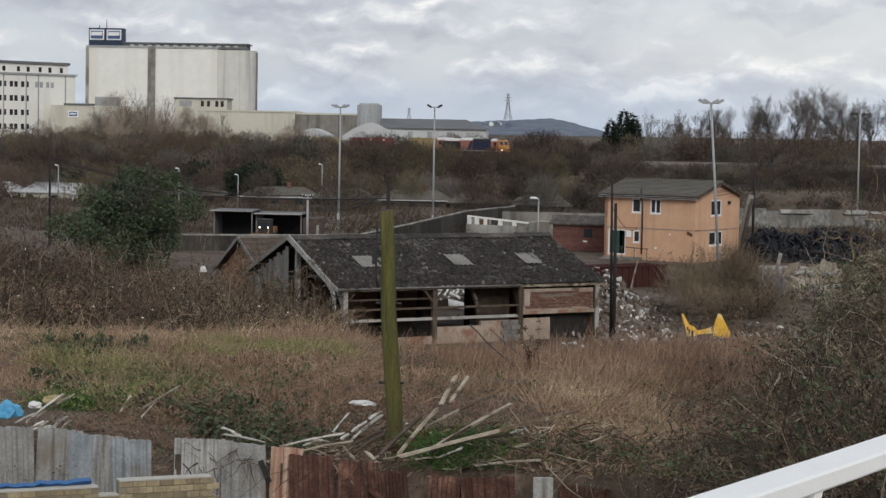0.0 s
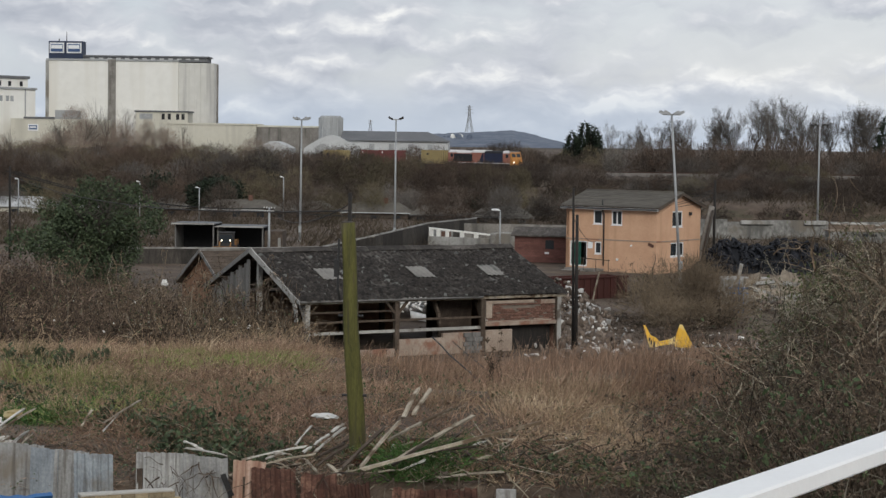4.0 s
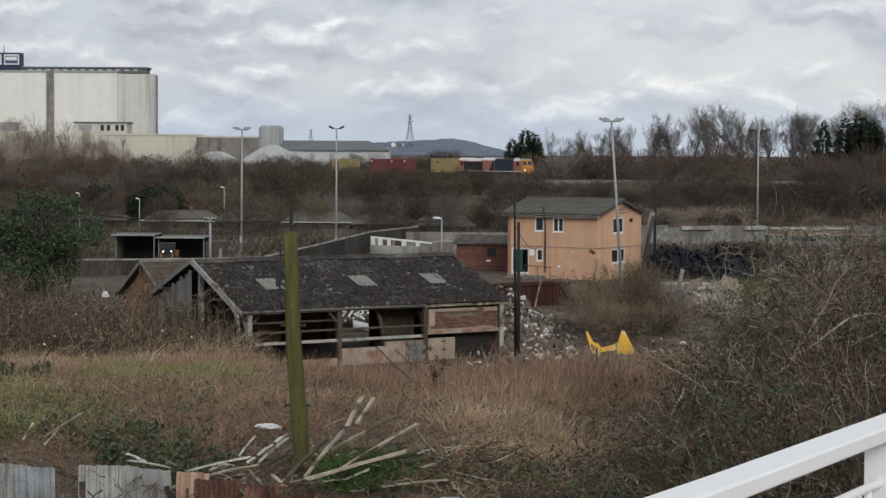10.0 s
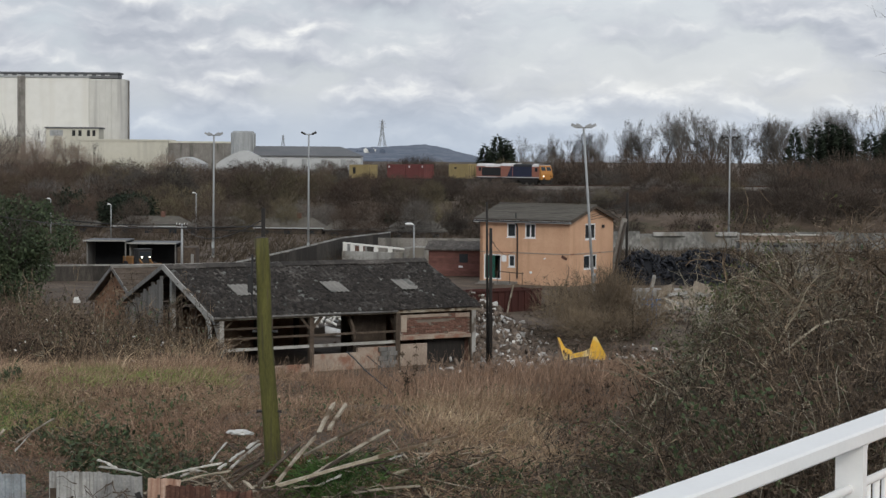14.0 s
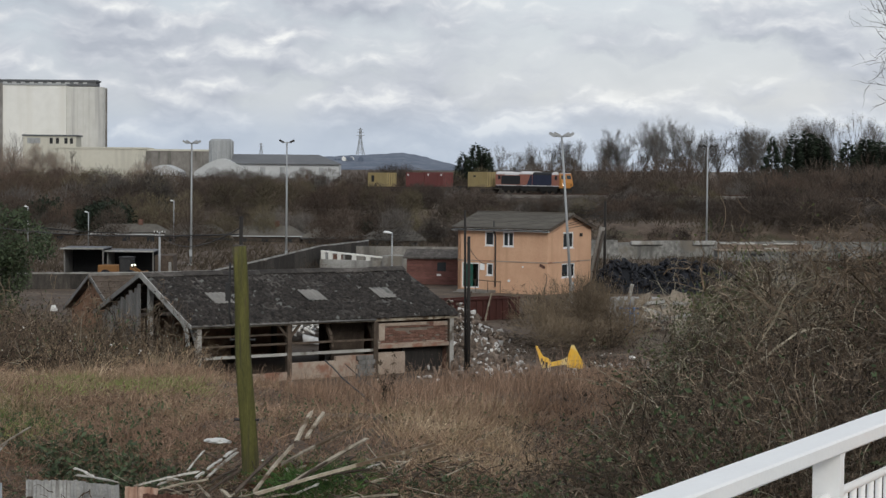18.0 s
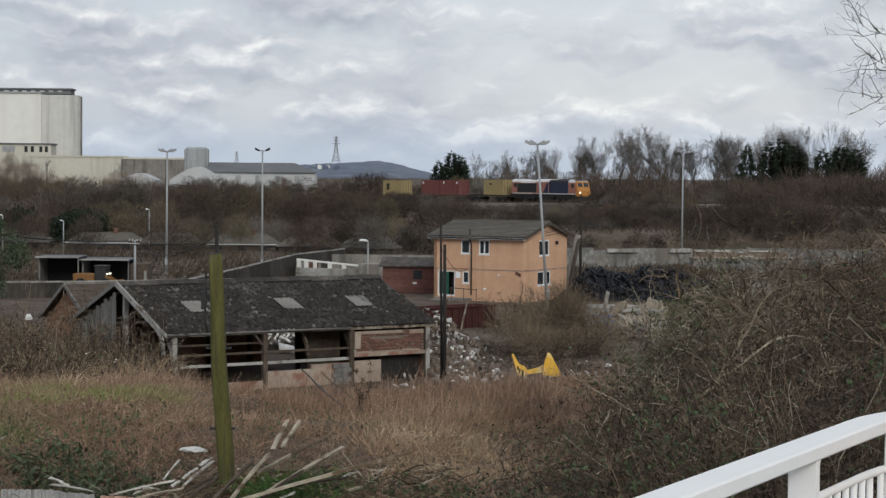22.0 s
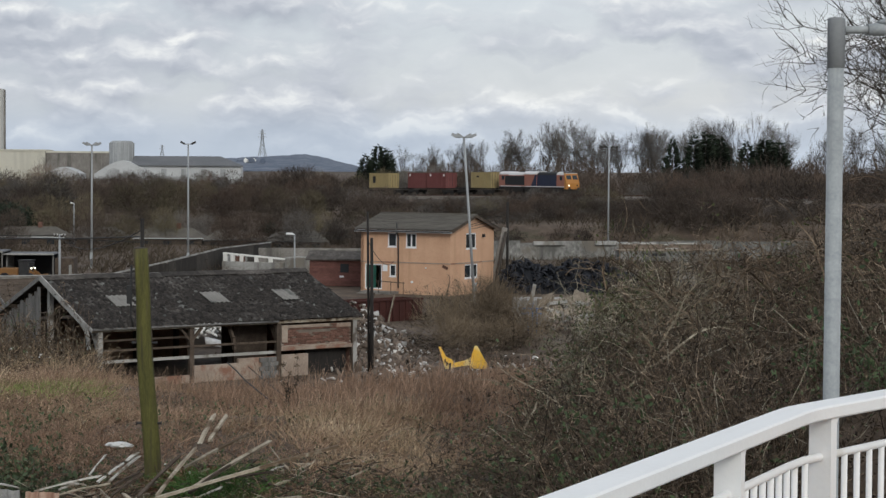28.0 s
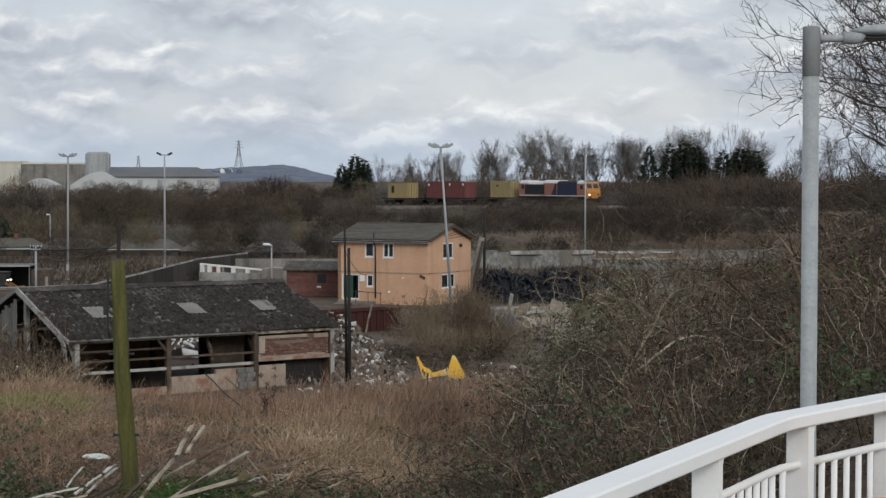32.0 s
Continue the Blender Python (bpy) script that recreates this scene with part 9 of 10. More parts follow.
def bramble_mesh(seed, r, h, ncane, nleaf, green, pale=0.06, mats=("cane", "leaf_dead")):
    rng = np.random.default_rng(seed)
    a = rng.uniform(0, math.tau, ncane)
    q = np.sqrt(rng.random(ncane)) * r * 0.8
    base = np.stack([q * np.cos(a), q * np.sin(a), np.zeros(ncane)], 1)
    b = a + rng.normal(size=ncane) * 0.9
    reach = rng.uniform(0.25, 1.0, ncane) * r
    tip = base + np.stack([reach * np.cos(b), reach * np.sin(b), h * rng.uniform(0.15, 1.0, ncane)], 1)
    sag = np.stack([np.zeros(ncane), np.zeros(ncane), rng.uniform(0.0, 0.5, ncane) * h * 0.6], 1)
    width = rng.uniform(0.005, 0.011, ncane)
    np_ = int(ncane * pale)
    v1, t1, p1 = canes(base[np_:], tip[np_:], sag[np_:], width[np_:], rng, 3)
    v2, t2, p2 = canes(base[:np_], tip[:np_] + [0, 0, 0.1 * h], sag[:np_], width[:np_] * 1.5, rng, 5)
    # side twigs on the canes
    p = p1.reshape(-1, 3)
    i = rng.integers(0, len(p), ncane * 5)
    way = unit(rng.normal(size=(len(i), 3)) + [0, 0, 0.35]) * rng.uniform(0.12, 0.55, len(i))[:, None] * (h / 2.5)
    v3, t3 = slivers(p[i], way, rng.uniform(0.004, 0.008, len(i)), rng)
    i = rng.integers(0, len(p), nleaf)
    c = p[i] + rng.normal(size=(nleaf, 3)) * 0.09
    ng = int(nleaf * green)
    v4, t4 = leaves_at(c[ng:], rng.uniform(0.02, 0.05, nleaf - ng), rng)
    sets = [(v1, t1, 0), (v2, t2, 1), (v3, t3, 0), (v4, t4, 2)]
    if ng:
        v5, t5 = leaves_at(c[:ng], rng.uniform(0.03, 0.06, ng), rng)
        sets.append((v5, t5, 3))
    v, t, ix = joined(*sets[:3])
    w, u, iy = joined(*[(a_, b_, c_ - 2) for a_, b_, c_ in sets[3:]])
    return [("cane_tangle", np_mesh("cane_tangle", v, t, [M[mats[0]], M["cane_pale"]], ix)), ("leafage", np_mesh("leafage", w, u, [M[mats[1]], M["leaf_green"]], iy))]


def scrub_mesh(seed, r, h, stems=42, leaf=260, green=0.0, thick=1.0, mats=("twig", "cane_dull"), lean=(0.5, 2.8), size=(0.02, 0.055), leafage="leaf_green", litter="leaf_dead"):
    """A many-stemmed bare bush of crooked branching shoots."""
    rng = np.random.default_rng(seed)
    a = rng.uniform(0, math.tau, stems)
    base = np.stack([np.cos(a), np.sin(a), np.zeros(stems)], 1) * (np.sqrt(rng.random(stems)) * r * 0.75)[:, None]
    b = a + rng.normal(size=stems) * 1.2
    out = rng.uniform(lean[0], lean[1], stems)
    way = np.stack([np.cos(b) * out, np.sin(b) * out, np.ones(stems)], 1)
    way = unit(way) * (h * rng.uniform(0.55, 1.25, stems))[:, None]
    v1, t1, p1 = crooked(base, way, thick * rng.uniform(0.008, 0.019, stems), rng, 7, 0.32, 0.3)
    q = p1[:, 2:].reshape(-1, 3)
    i = rng.integers(0, len(q), stems * 6)
    way = unit(rng.normal(size=(len(i), 3)) + [0, 0, 0.45]) * rng.uniform(0.2, 0.75, len(i))[:, None] * h * 0.42
    v2, t2, p2 = crooked(q[i], way, thick * rng.uniform(0.004, 0.009, len(i)), rng, 4, 0.4, 0.25)
    q = p2[:, 1:].reshape(-1, 3)
    i = rng.integers(0, len(q), stems * 10)
    way = unit(rng.normal(size=(len(i), 3)) + [0, 0, 0.3]) * rng.uniform(0.08, 0.34, len(i))[:, None]
    v3, t3 = slivers(q[i], way, thick * rng.uniform(0.004, 0.007, len(i)), rng)
    v, t, ix = joined((v1, t1, 0), (v2, t2, 0), (v3, t3, 0))
    ix = np.where(rng.random(len(v1) // 16) < 0.2, 1, 0).repeat(14)
    ix = np.concatenate([ix, np.zeros(len(t2) + len(t3), dtype=int)])
    q = np.concatenate([p2.reshape(-1, 3), p1[:, :5].reshape(-1, 3)])
    c = q[rng.integers(0, len(q), leaf)] + rng.normal(size=(leaf, 3)) * 0.07
    c[:, 2] = np.abs(c[:, 2])
    v3, t3 = leaves_at(c, rng.uniform(size[0], size[1], leaf), rng)
    il = np.where(rng.random(leaf) < green, 1, 0).repeat(2)
    return [("twiggy_crown", np_mesh("twiggy_crown", v, t, [M[k] for k in mats], ix)), ("leafage", np_mesh("leafage", v3, t3, [M[litter], M[leafage]], il))]


def build_brambles():
    brown = [bramble_mesh(400 + k, 1.5, 1.7, 84, 400, 0.12, 0.05, ("cane", "leaf_dark")) for k in range(4)]
    green = [scrub_mesh(520 + 3 * k, 1.4, 2.0, 30, 1700, 0.9, size=(0.03, 0.07), leafage=("leaf_olive", "leaf_green")[k]) for k in range(2)]
    low = [bramble_mesh(440 + k, 1.1, 0.6, 54, 300, g, mats=("straw_brown", "leaf_russet")) for k, g in enumerate((0.05, 0.35, 0.8))]
    scrub = [scrub_mesh(460 + 3 * k, 1.5, 2.2, 54, 340, 0.1, litter="leaf_dark") for k in range(4)]
    far = [scrub_mesh(480 + 3 * k, 1.5, 2.2, 34, 460, 0.08, 2.0, ("twig", "twig"), (0.5, 2.4)) for k in range(4)]
    deep = [scrub_mesh(495 + 3 * k, 1.5, 2.2, 36, 700, 0.06, 2.0, ("twig_deep", "twig_deep"), (0.5, 2.4)) for k in range(3)]
    soft = [scrub_mesh(640 + 3 * k, 1.5, 2.2, 34, 260, 0.08, 2.0, ("twig_fuzz", "twig"), (0.5, 2.4)) for k in range(3)]
    deep_near = [scrub_mesh(630 + 3 * k, 1.5, 2.2, 54, 420, 0.08, 1.0, ("twig_dark", "twig_deep"), litter="leaf_dark") for k in range(3)]
    rng = np.random.default_rng(77)

    brushwood, meadow, low_growth = [], [], []

    def put(x, y, k, kh, mesh, label, name="bramble_bush", category="bramble", group="bramble thicket", into=None):
        z = float(ground(x, y)) - 0.1
        if 0.103 < x / y < 0.142 and 88 < y < 122 and into is brushwood:
            return
        if into is not None:
            into.append((mesh, pose(x, y, z, 0, 0, rng.uniform(0, 360)) @ Matrix.Diagonal((k, k, kh, 1))))
            return
        place(mesh, name, label, category, pose(x, y, z, 0, 0, rng.uniform(0, 360)) @ Matrix.Diagonal((k, k, kh, 1)), group)
    # thicket on the embankment beside the bridge
    for i in range(200):
        y = math.sqrt(rng.uniform(21 ** 2, 76 ** 2))
        f = rng.uniform(0.03, 0.345)
        x = f * y
        if f < 0.075 and y > 46:
            continue
        room = EYE + y * float(np.interp(f - 1.1 / y, RIGHT_F, RIGHT_EL)) - float(ground(x, y))
        h = min(2.6, max(0.3, room * (rng.uniform(0.45, 0.85) if f < 0.137 else rng.uniform(0.6, 1.1))))
        if rng.random() < 0.62:
            put(x, y, rng.uniform(0.75, 1.2), h / 2.2, deep_near[rng.integers(0, 3)] if f > 0.2 and rng.random() < 0.85 else green[rng.integers(0, 2)] if 0.132 < f < 0.2 and rng.random() < 0.3 else scrub[rng.integers(0, 4)], "tangled bare scrub bush on the bank", "scrub_bush", "shrub", "scrub bushes")
        else:
            lush = 0.75 if 0.13 < f < 0.20 and y > 32 else 0.15
            pick = green[rng.integers(0, 2)] if rng.random() < lush else brown[rng.integers(0, 4)]
            put(x, y, rng.uniform(0.8, 1.25), h / 2.0, pick, "tangled bare bramble bush on the bank")
    # under and beyond the railing
    for i in range(120):
        y = rng.uniform(11, 33)
        x = rng.uniform(0.07 if y > 22 else 0.11, 0.40) * y
        put(x, y, rng.uniform(0.5, 0.8), rng.uniform(0.5, 0.9), (brown + scrub + green[1:])[rng.integers(0, 9)], "tangled bare bramble bush below the bridge")
    # against the open end of the shed
    for x, y, k, kh in ((-11.6, 81, 1.0, 0.9), (-12.8, 82, 1.1, 1.0), (-10.4, 79, 1.0, 0.6), (-14.2, 83, 1.2, 1.1), (-9.4, 78, 1.0, 0.5), (-13.5, 86, 1.2, 1.0), (-15.5, 87, 1.3, 1.1), (-17.2, 90, 1.3, 1.1), (-18.6, 93, 1.3, 1.1), (-11.0, 77, 1.0, 0.6), (-12.2, 79, 1.2, 1.15), (-13.6, 80.5, 1.2, 1.25), (-15.0, 82, 1.3, 1.9), (-11.9, 82.0, 1.1, 1.5), (-13.2, 83, 1.2, 2.0), (-14.2, 84.5, 1.2, 2.0), (-11.3, 80.0, 1.0, 1.1), (-16.4, 84, 1.4, 2.0), (-17.8, 86, 1.4, 2.0), (-10.6, 80.6, 0.9, 0.75), (-12.5, 76.5, 1.1, 0.8), (-14.0, 77.5, 1.1, 0.9)):
        put(x, y, k, kh, (far + soft)[rng.integers(0, 7)], "bare scrub bush against the shed", "scrub_bush", "shrub", "scrub bushes")
    for i in range(38):
        y = rng.uniform(78.0, 82.5)
        fg = rng.uniform(-0.176, -0.118)
        x = fg * y
        top = EYE - (0.0745 if fg < -0.132 else 0.090) * y - float(ground(x, y))
        put(x, y, rng.uniform(0.8, 1.1), top * rng.uniform(0.75, 1.15) / 1.7, (far + soft + soft)[rng.integers(0, 10)], "brown scrub bush before the shed gable", "scrub_bush", "shrub", "scrub bushes")
    # scrub bank beyond the mound
    for i in range(120):
        y = rng.uniform(60, 104)
        f = rng.uniform(-0.315, -0.115)
        x = f * y
        if f > -0.15 and y > 82:
            continue
        room = EYE + y * float(np.interp(f, LEFT_F, LEFT_EL)) - float(ground(x, y))
        h = min(3.2, max(0.6, room * rng.uniform(0.6, 1.2)))
        if rng.random() < 0.7:
            put(x, y, rng.uniform(0.8, 1.3), h / 2.2, deep[rng.integers(0, 3)] if rng.random() < (0.75 if f < -0.2 else 0.4) else far[rng.integers(0, 4)], "reddish brown bare scrub bush", "scrub_bush", "shrub", "scrub bushes")
        else:
            put(x, y, rng.uniform(0.9, 1.3), h / 1.8, brown[rng.integers(0, 4)], "brown bramble bush on the scrub bank")
    # low growth over heap and bank
    for i in range(80):
        y = rng.uniform(32.6, 47)
        x = rng.uniform(-0.28, 0.07) * y
        if 31.5 < y < 36 and -2.7 < x < 0.6 and rng.random() < 0.6:
            continue
        pick = low[2] if rng.random() < 0.35 else low[rng.integers(0, 2)]
        put(x, y, rng.uniform(0.5, 1.0), rng.uniform(0.35, 0.8), pick, "low bramble growth on the heap", into=low_growth)
    # bramble down to the fence
    for i in range(46):
        y = rng.uniform(33.6, 37.5)
        f = rng.uniform(-0.30, -0.085)
        put(f * y, y, rng.uniform(0.45, 0.8), rng.uniform(0.3, 0.7), low[2] if i % 5 == 0 else low[i % 2], "low bramble growth behind the fence", into=low_growth)
    # ivy on the fence gap and dark green growth behind the fence
    for x, y, k, kh in ((-6.0, 40, 0.9, 0.9), (-5.4, 38.6, 0.8, 0.8), (-6.9, 40.5, 0.8, 0.7), (-1.2, 34, 0.7, 0.6), (0.2, 33.2, 0.7, 0.8), (1.2, 33.0, 0.8, 0.9), (-0.4, 33.6, 0.6, 0.6), (2.2, 33.5, 0.8, 1.0), (-8.6, 43, 0.8, 0.6), (-9.6, 44, 0.9, 0.6)):
        put(x, y, k, kh, low[2], "dark green bramble growth behind the fence")
    # bare bush in the gap of the fence, and the dark growth on the mound's face
    for x, y, k, kh in ((-6.55, 32.1, 0.26, 1.1), (-6.45, 31.9, 0.3, 1.0), (-6.35, 31.9, 0.26, 0.9), (-6.5, 31.7, 0.28, 0.8)):
        put(x, y, k, kh, far[1], "small bare bush in the fence gap", "scrub_bush", "shrub", "scrub bushes")
    for i in range(34):
        y = rng.uniform(36.5, 49)
        x = (rng.uniform(-0.22, -0.12) if y < 43 else rng.uniform(-0.19, -0.10)) * y
        put(x, y, rng.uniform(0.6, 1.0), rng.uniform(0.6, 1.3), low[2] if y < 43 and rng.random() < 0.4 else low[0], "dark bramble growth on the face of the mound", into=low_growth)
    # brushwood over the yard before the skip and round the rubble
    for i in range(60):
        y = rng.uniform(84, 112)
        x = rng.uniform(0.035, 0.15) * y
        if abs(x - 6.8) < 2.2 and y < 92:
            continue
        put(x, y, rng.uniform(0.7, 1.2), rng.uniform(0.2, 0.42), far[rng.integers(0, 4)], "low bare brushwood on the yard", into=brushwood)
    # dark brush in the meadow
    for i in range(46):
        y = rng.uniform(47, 76)
        x = rng.uniform(-0.11, 0.10) * y
        put(x, y, rng.uniform(0.5, 0.9), rng.uniform(0.2, 0.4), scrub[rng.integers(0, 4)], "low bare brush in the dry meadow", into=meadow)
    for i in range(26):
        y = rng.uniform(32.7, 36.5)
        put(rng.uniform(-3.6, 2.2), y, rng.uniform(0.3, 0.5), rng.uniform(0.35, 0.6), low[2 if i % 2 else 1], "dark green growth among the scrap timber")
    # broad-leaved bramble patches on the mound and by the fence
    leafy = [scrub_mesh(560 + 3 * k, 1.0, 0.7, 26, 900, 0.93, size=(0.05, 0.10), leafage="leaf_holm") for k in range(2)]
    for f, y, k, kh in ((-0.150, 34.4, 0.9, 0.9), (-0.140, 35.2, 0.8, 0.8), (-0.158, 37.0, 1.0, 1.0), (-0.166, 38.6, 1.0, 1.0), (-0.147, 36.2, 0.9, 0.8), (-0.176, 40.0, 0.9, 0.9), (-0.246, 48.5, 0.9, 1.1), (-0.226, 49.5, 0.8, 1.0), (-0.258, 50.0, 0.8, 1.0), (-0.128, 34.8, 0.7, 0.7), (-0.118, 35.5, 0.6, 0.6), (-0.160, 36.2, 0.7, 0.9), (-0.172, 37.4, 0.7, 0.8), (-0.185, 39.0, 0.7, 0.7), (-0.205, 40.5, 0.8, 0.8), (-0.222, 41.6, 0.7, 0.8), (-0.238, 42.4, 0.8, 0.7), (-0.252, 43.5, 0.7, 0.8), (-0.215, 44.5, 0.6, 0.6), (-0.195, 43.0, 0.6, 0.6), (-0.175, 41.0, 0.6, 0.7), (-0.262, 45.5, 0.8, 0.8), (-0.230, 47.0, 0.7, 0.6), (-0.135, 38.0, 0.5, 0.6), (-0.047, 34.2, 0.35, 0.5), (-0.040, 33.6, 0.3, 0.4), (0.012, 33.4, 0.5, 0.5), (0.03, 33.8, 0.6, 0.6)):
        put(f * y, y, k, kh, leafy[int(y * 10) % 2], "leafy dark green bramble patch on the mound")
    # tall ivy clad growth in the thicket
    for f, y, k, kh in ((0.158, 60, 0.5, 1.3), (0.163, 58, 0.6, 1.5), (0.160, 61, 0.7, 1.4), (0.112, 40, 0.5, 0.4), (0.121, 41, 0.5, 0.45), (0.130, 42, 0.5, 0.5), (0.142, 46, 0.5, 0.45), (0.118, 36, 0.5, 0.4), (0.185, 48, 0.7, 0.9), (0.205, 44, 0.7, 0.8),
                        (0.168, 56, 0.7, 1.4), (0.170, 58, 0.7, 1.6), (0.17, 55, 0.9, 1.5), (0.15, 60, 0.7, 1.2), (0.176, 60, 0.8, 1.5)):
        put(f * y, y, k, kh, green[int(kh * 10) % 2], "ivy-green bush standing out of the thicket")
    # low leafy growth under the bare boughs
    for i in range(22):
        y, f = rng.uniform(30, 50), rng.uniform(0.125, 0.20)
        put(f * y, y, rng.uniform(0.4, 0.7), rng.uniform(0.4, 0.75) * (0.6 if f < 0.15 else 1.0), green[i % 2], "leafy green growth under the bare boughs")
    # upright green-twigged shrubs at the brow of the thicket
    upright = [scrub_mesh(590 + 3 * k, 0.9, 2.6, 24, 1300, 0.92, lean=(0.1, 0.7), size=(0.025, 0.055), leafage="leaf_olive") for k in range(2)]
    for f, y, k, kh in ((0.171, 44, 0.7, 0.95), (0.165, 41, 0.8, 1.15), (0.173, 43, 0.8, 1.1), (0.181, 40, 0.7, 0.95), (0.192, 42, 0.8, 0.9), (0.163, 47, 0.6, 0.95), (0.169, 46, 0.9, 0.95), (0.158, 50, 0.5, 0.8), (0.186, 46, 0.8, 0.95)):
        kh = kh * (EYE - 0.040 * y - float(ground(f * y, y))) / 2.3
        put(f * y, y, k, kh, upright[int(f * 1000) % 2], "upright green-twigged shrub on the brow of the thicket", "scrub_bush", "shrub", "scrub bushes")
    # scrub before the board fence of the yard
    for i in range(44):
        k = rng.random()
        fx, fy = np.interp(k, (0, 0.25, 0.6, 1), (-15.5, -11.7, -8.1, -4.1)), np.interp(k, (0, 0.25, 0.6, 1), (152, 158, 172, 186))
        put(float(fx) + rng.uniform(-0.3, 0.9), float(fy) - rng.uniform(0.8, 2.6), rng.uniform(0.7, 1.1), rng.uniform(0.45, 0.95), (far + deep)[rng.integers(0, 7)], "brown scrub before the yard fence", into=brushwood)
    # roots and stems hanging over the rusted sheets
    for i in range(16):
        x = rng.uniform(-3.4, 2.6)
        put(x, rng.uniform(31.3, 31.75), rng.uniform(0.3, 0.5), rng.uniform(0.35, 0.6), scrub[rng.integers(0, 4)], "dead stems against the rusted sheets", "scrub_bush", "shrub", "scrub bushes")
    # weeds along the board fence of the yard
    for i in range(26):
        k = rng.random()
        put(-19 + 13 * k + rng.uniform(-0.5, 0.5), 148.5 + 16 * k * k + rng.uniform(-1, 0.5), rng.uniform(0.8, 1.3), rng.uniform(0.4, 0.75), far[rng.integers(0, 4)], "brown weeds along the yard fence", into=brushwood)
    # by the house and the rubble
    for x, y, k, kh in ((9.8, 103, 1.0, 1.2), (8.6, 101, 0.9, 0.7), (10.8, 106, 1.0, 0.9), (9.6, 126, 1.7, 1.5), (11.2, 124, 1.6, 1.5), (8.2, 123, 1.4, 1.1), (11.4, 121, 0.9, 0.9), (7.4, 118, 1.2, 0.7), (10.2, 118, 1.6, 0.9), (9.0, 112, 1.2, 0.5), (11.2, 107, 0.9, 0.5), (17.6, 104, 1.2, 0.9),
                        (19.0, 112, 1.3, 1.1), (20, 118, 1.8, 1.1), (22, 125, 1.7, 1.0), (24, 115, 1.8, 1.3), (19, 100, 1.7, 1.3), (10.6, 128, 1.5, 1.5), (26, 124, 1.8, 1.4), (28, 118, 1.7, 1.4), (22, 104, 1.7, 1.4), (18.6, 118, 1.0, 0.9), (19.8, 124, 1.0, 0.7)):
        put(x, y, k, kh, far[rng.integers(0, 4)], "bare shrub beside the rubble", "scrub_bush", "shrub", "scrub bushes")
    fuzz = [np_mesh("crown", *twig_bush(610 + k, 1.7, 3.0, 1500, 0.8, 0.010, flat=0.75, core=0.03), [M["twig_fuzz"]]) for k in range(3)]
    for i, (x, y, k, kh) in enumerate(((7.5, 104, 0.8, 0.9), (8.4, 106, 1.1, 1.2), (9.6, 105.5, 0.9, 1.35), (8.2, 102.5, 0.9, 0.7), (10.6, 106.5, 1.0, 1.25), (9.5, 102, 1.0, 0.65), (11.2, 104, 0.7, 0.8))):
        place([("crown", fuzz[i % 3])], "bare_shrub", "fine-twigged brown bush before the orange house", "shrub", pose(x, y, float(ground(x, y)) - 0.1, 0, 0, i * 50) @ Matrix.Diagonal((k, k, kh, 1)), "shrubs before the house")
    join_copies("brushwood", "low bare brushwood and weeds over the yard", "brushwood", brushwood)
    join_copies("undergrowth", "low tangled bramble growth over the mound and heap", "undergrowth", low_growth)
    join_copies("brushwood", "low bare brush scattered in the dry meadow", "brushwood", meadow)


def build_whips():
    """Long bent boughs that arch and fork through the thicket."""
    rng = np.random.default_rng(88)
    for i in range(300):
        y = rng.uniform(26, 60)
        f = rng.uniform(0.14, 0.31) if i % 2 else rng.uniform(0.134, 0.22)
        x = f * y
        a = rng.uniform(0, math.tau)
        big = i % 3 == 1
        ln = rng.uniform(1.5, 2.6) if big else rng.uniform(0.8, 1.6)
        # most lean well over, a few stand
        rise = rng.uniform(0.2, 0.75) if i % 4 else rng.uniform(0.9, 1.5)
        way = np.array([[math.cos(a), math.sin(a) * 0.6, rise]])
        way = unit(way) * ln
        v1, t1, p1 = crooked(np.zeros((1, 3)), way, np.array([rng.uniform(0.020, 0.028) if big else rng.uniform(0.010, 0.017)]), rng, 14, 0.17, 0.22)
        p1[:, :, 2] = np.abs(p1[:, :, 2])
        v1 = v1.copy()
        v1[:, 2] = np.abs(v1[:, 2])
        q = p1[:, 3:].reshape(-1, 3)
        nf = 7 if big else 5
        k = rng.integers(0, len(q), nf)
        v2, t2, p2 = crooked(q[k], unit(way * 0.35 + rng.normal(size=(nf, 3)) + [0, 0, 0.35]) * rng.uniform(0.5, 1.5, nf)[:, None], np.full(nf, 0.012), rng, 9, 0.22, 0.15)
        q = p2[:, 1:].reshape(-1, 3)
        k = rng.integers(0, len(q), 40)
        v3, t3, p3 = crooked(q[k], unit(rng.normal(size=(40, 3)) + [0, 0, 0.2]) * rng.uniform(0.12, 0.55, 40)[:, None], np.full(40, 0.006), rng, 4, 0.3)
        v, t, ix = joined((v2, t2, 0), (v3, t3, 0))
        mat = M["bough_pale"] if big and f < 0.22 and i % 2 else M["cane_dull"] if i % 5 < (3 if f < 0.20 else 0) else M["cane"]
        room = EYE + y * float(np.interp(f - 1.1 / y, RIGHT_F, RIGHT_EL)) - float(ground(x, y))
        place([("bough", np_mesh("bough", v1, t1, [mat])), ("twig_spray", np_mesh("twig_spray", v, t, [mat]))], "bare_bough", "crooked bare bough arching through the thicket", "bough",
              pose(x, y, float(ground(x, y)) + max(0.15, rng.uniform(0.3, 0.8) * (0.3 if f < 0.158 else 1.0) * min(room, 1.8))), "thicket boughs")


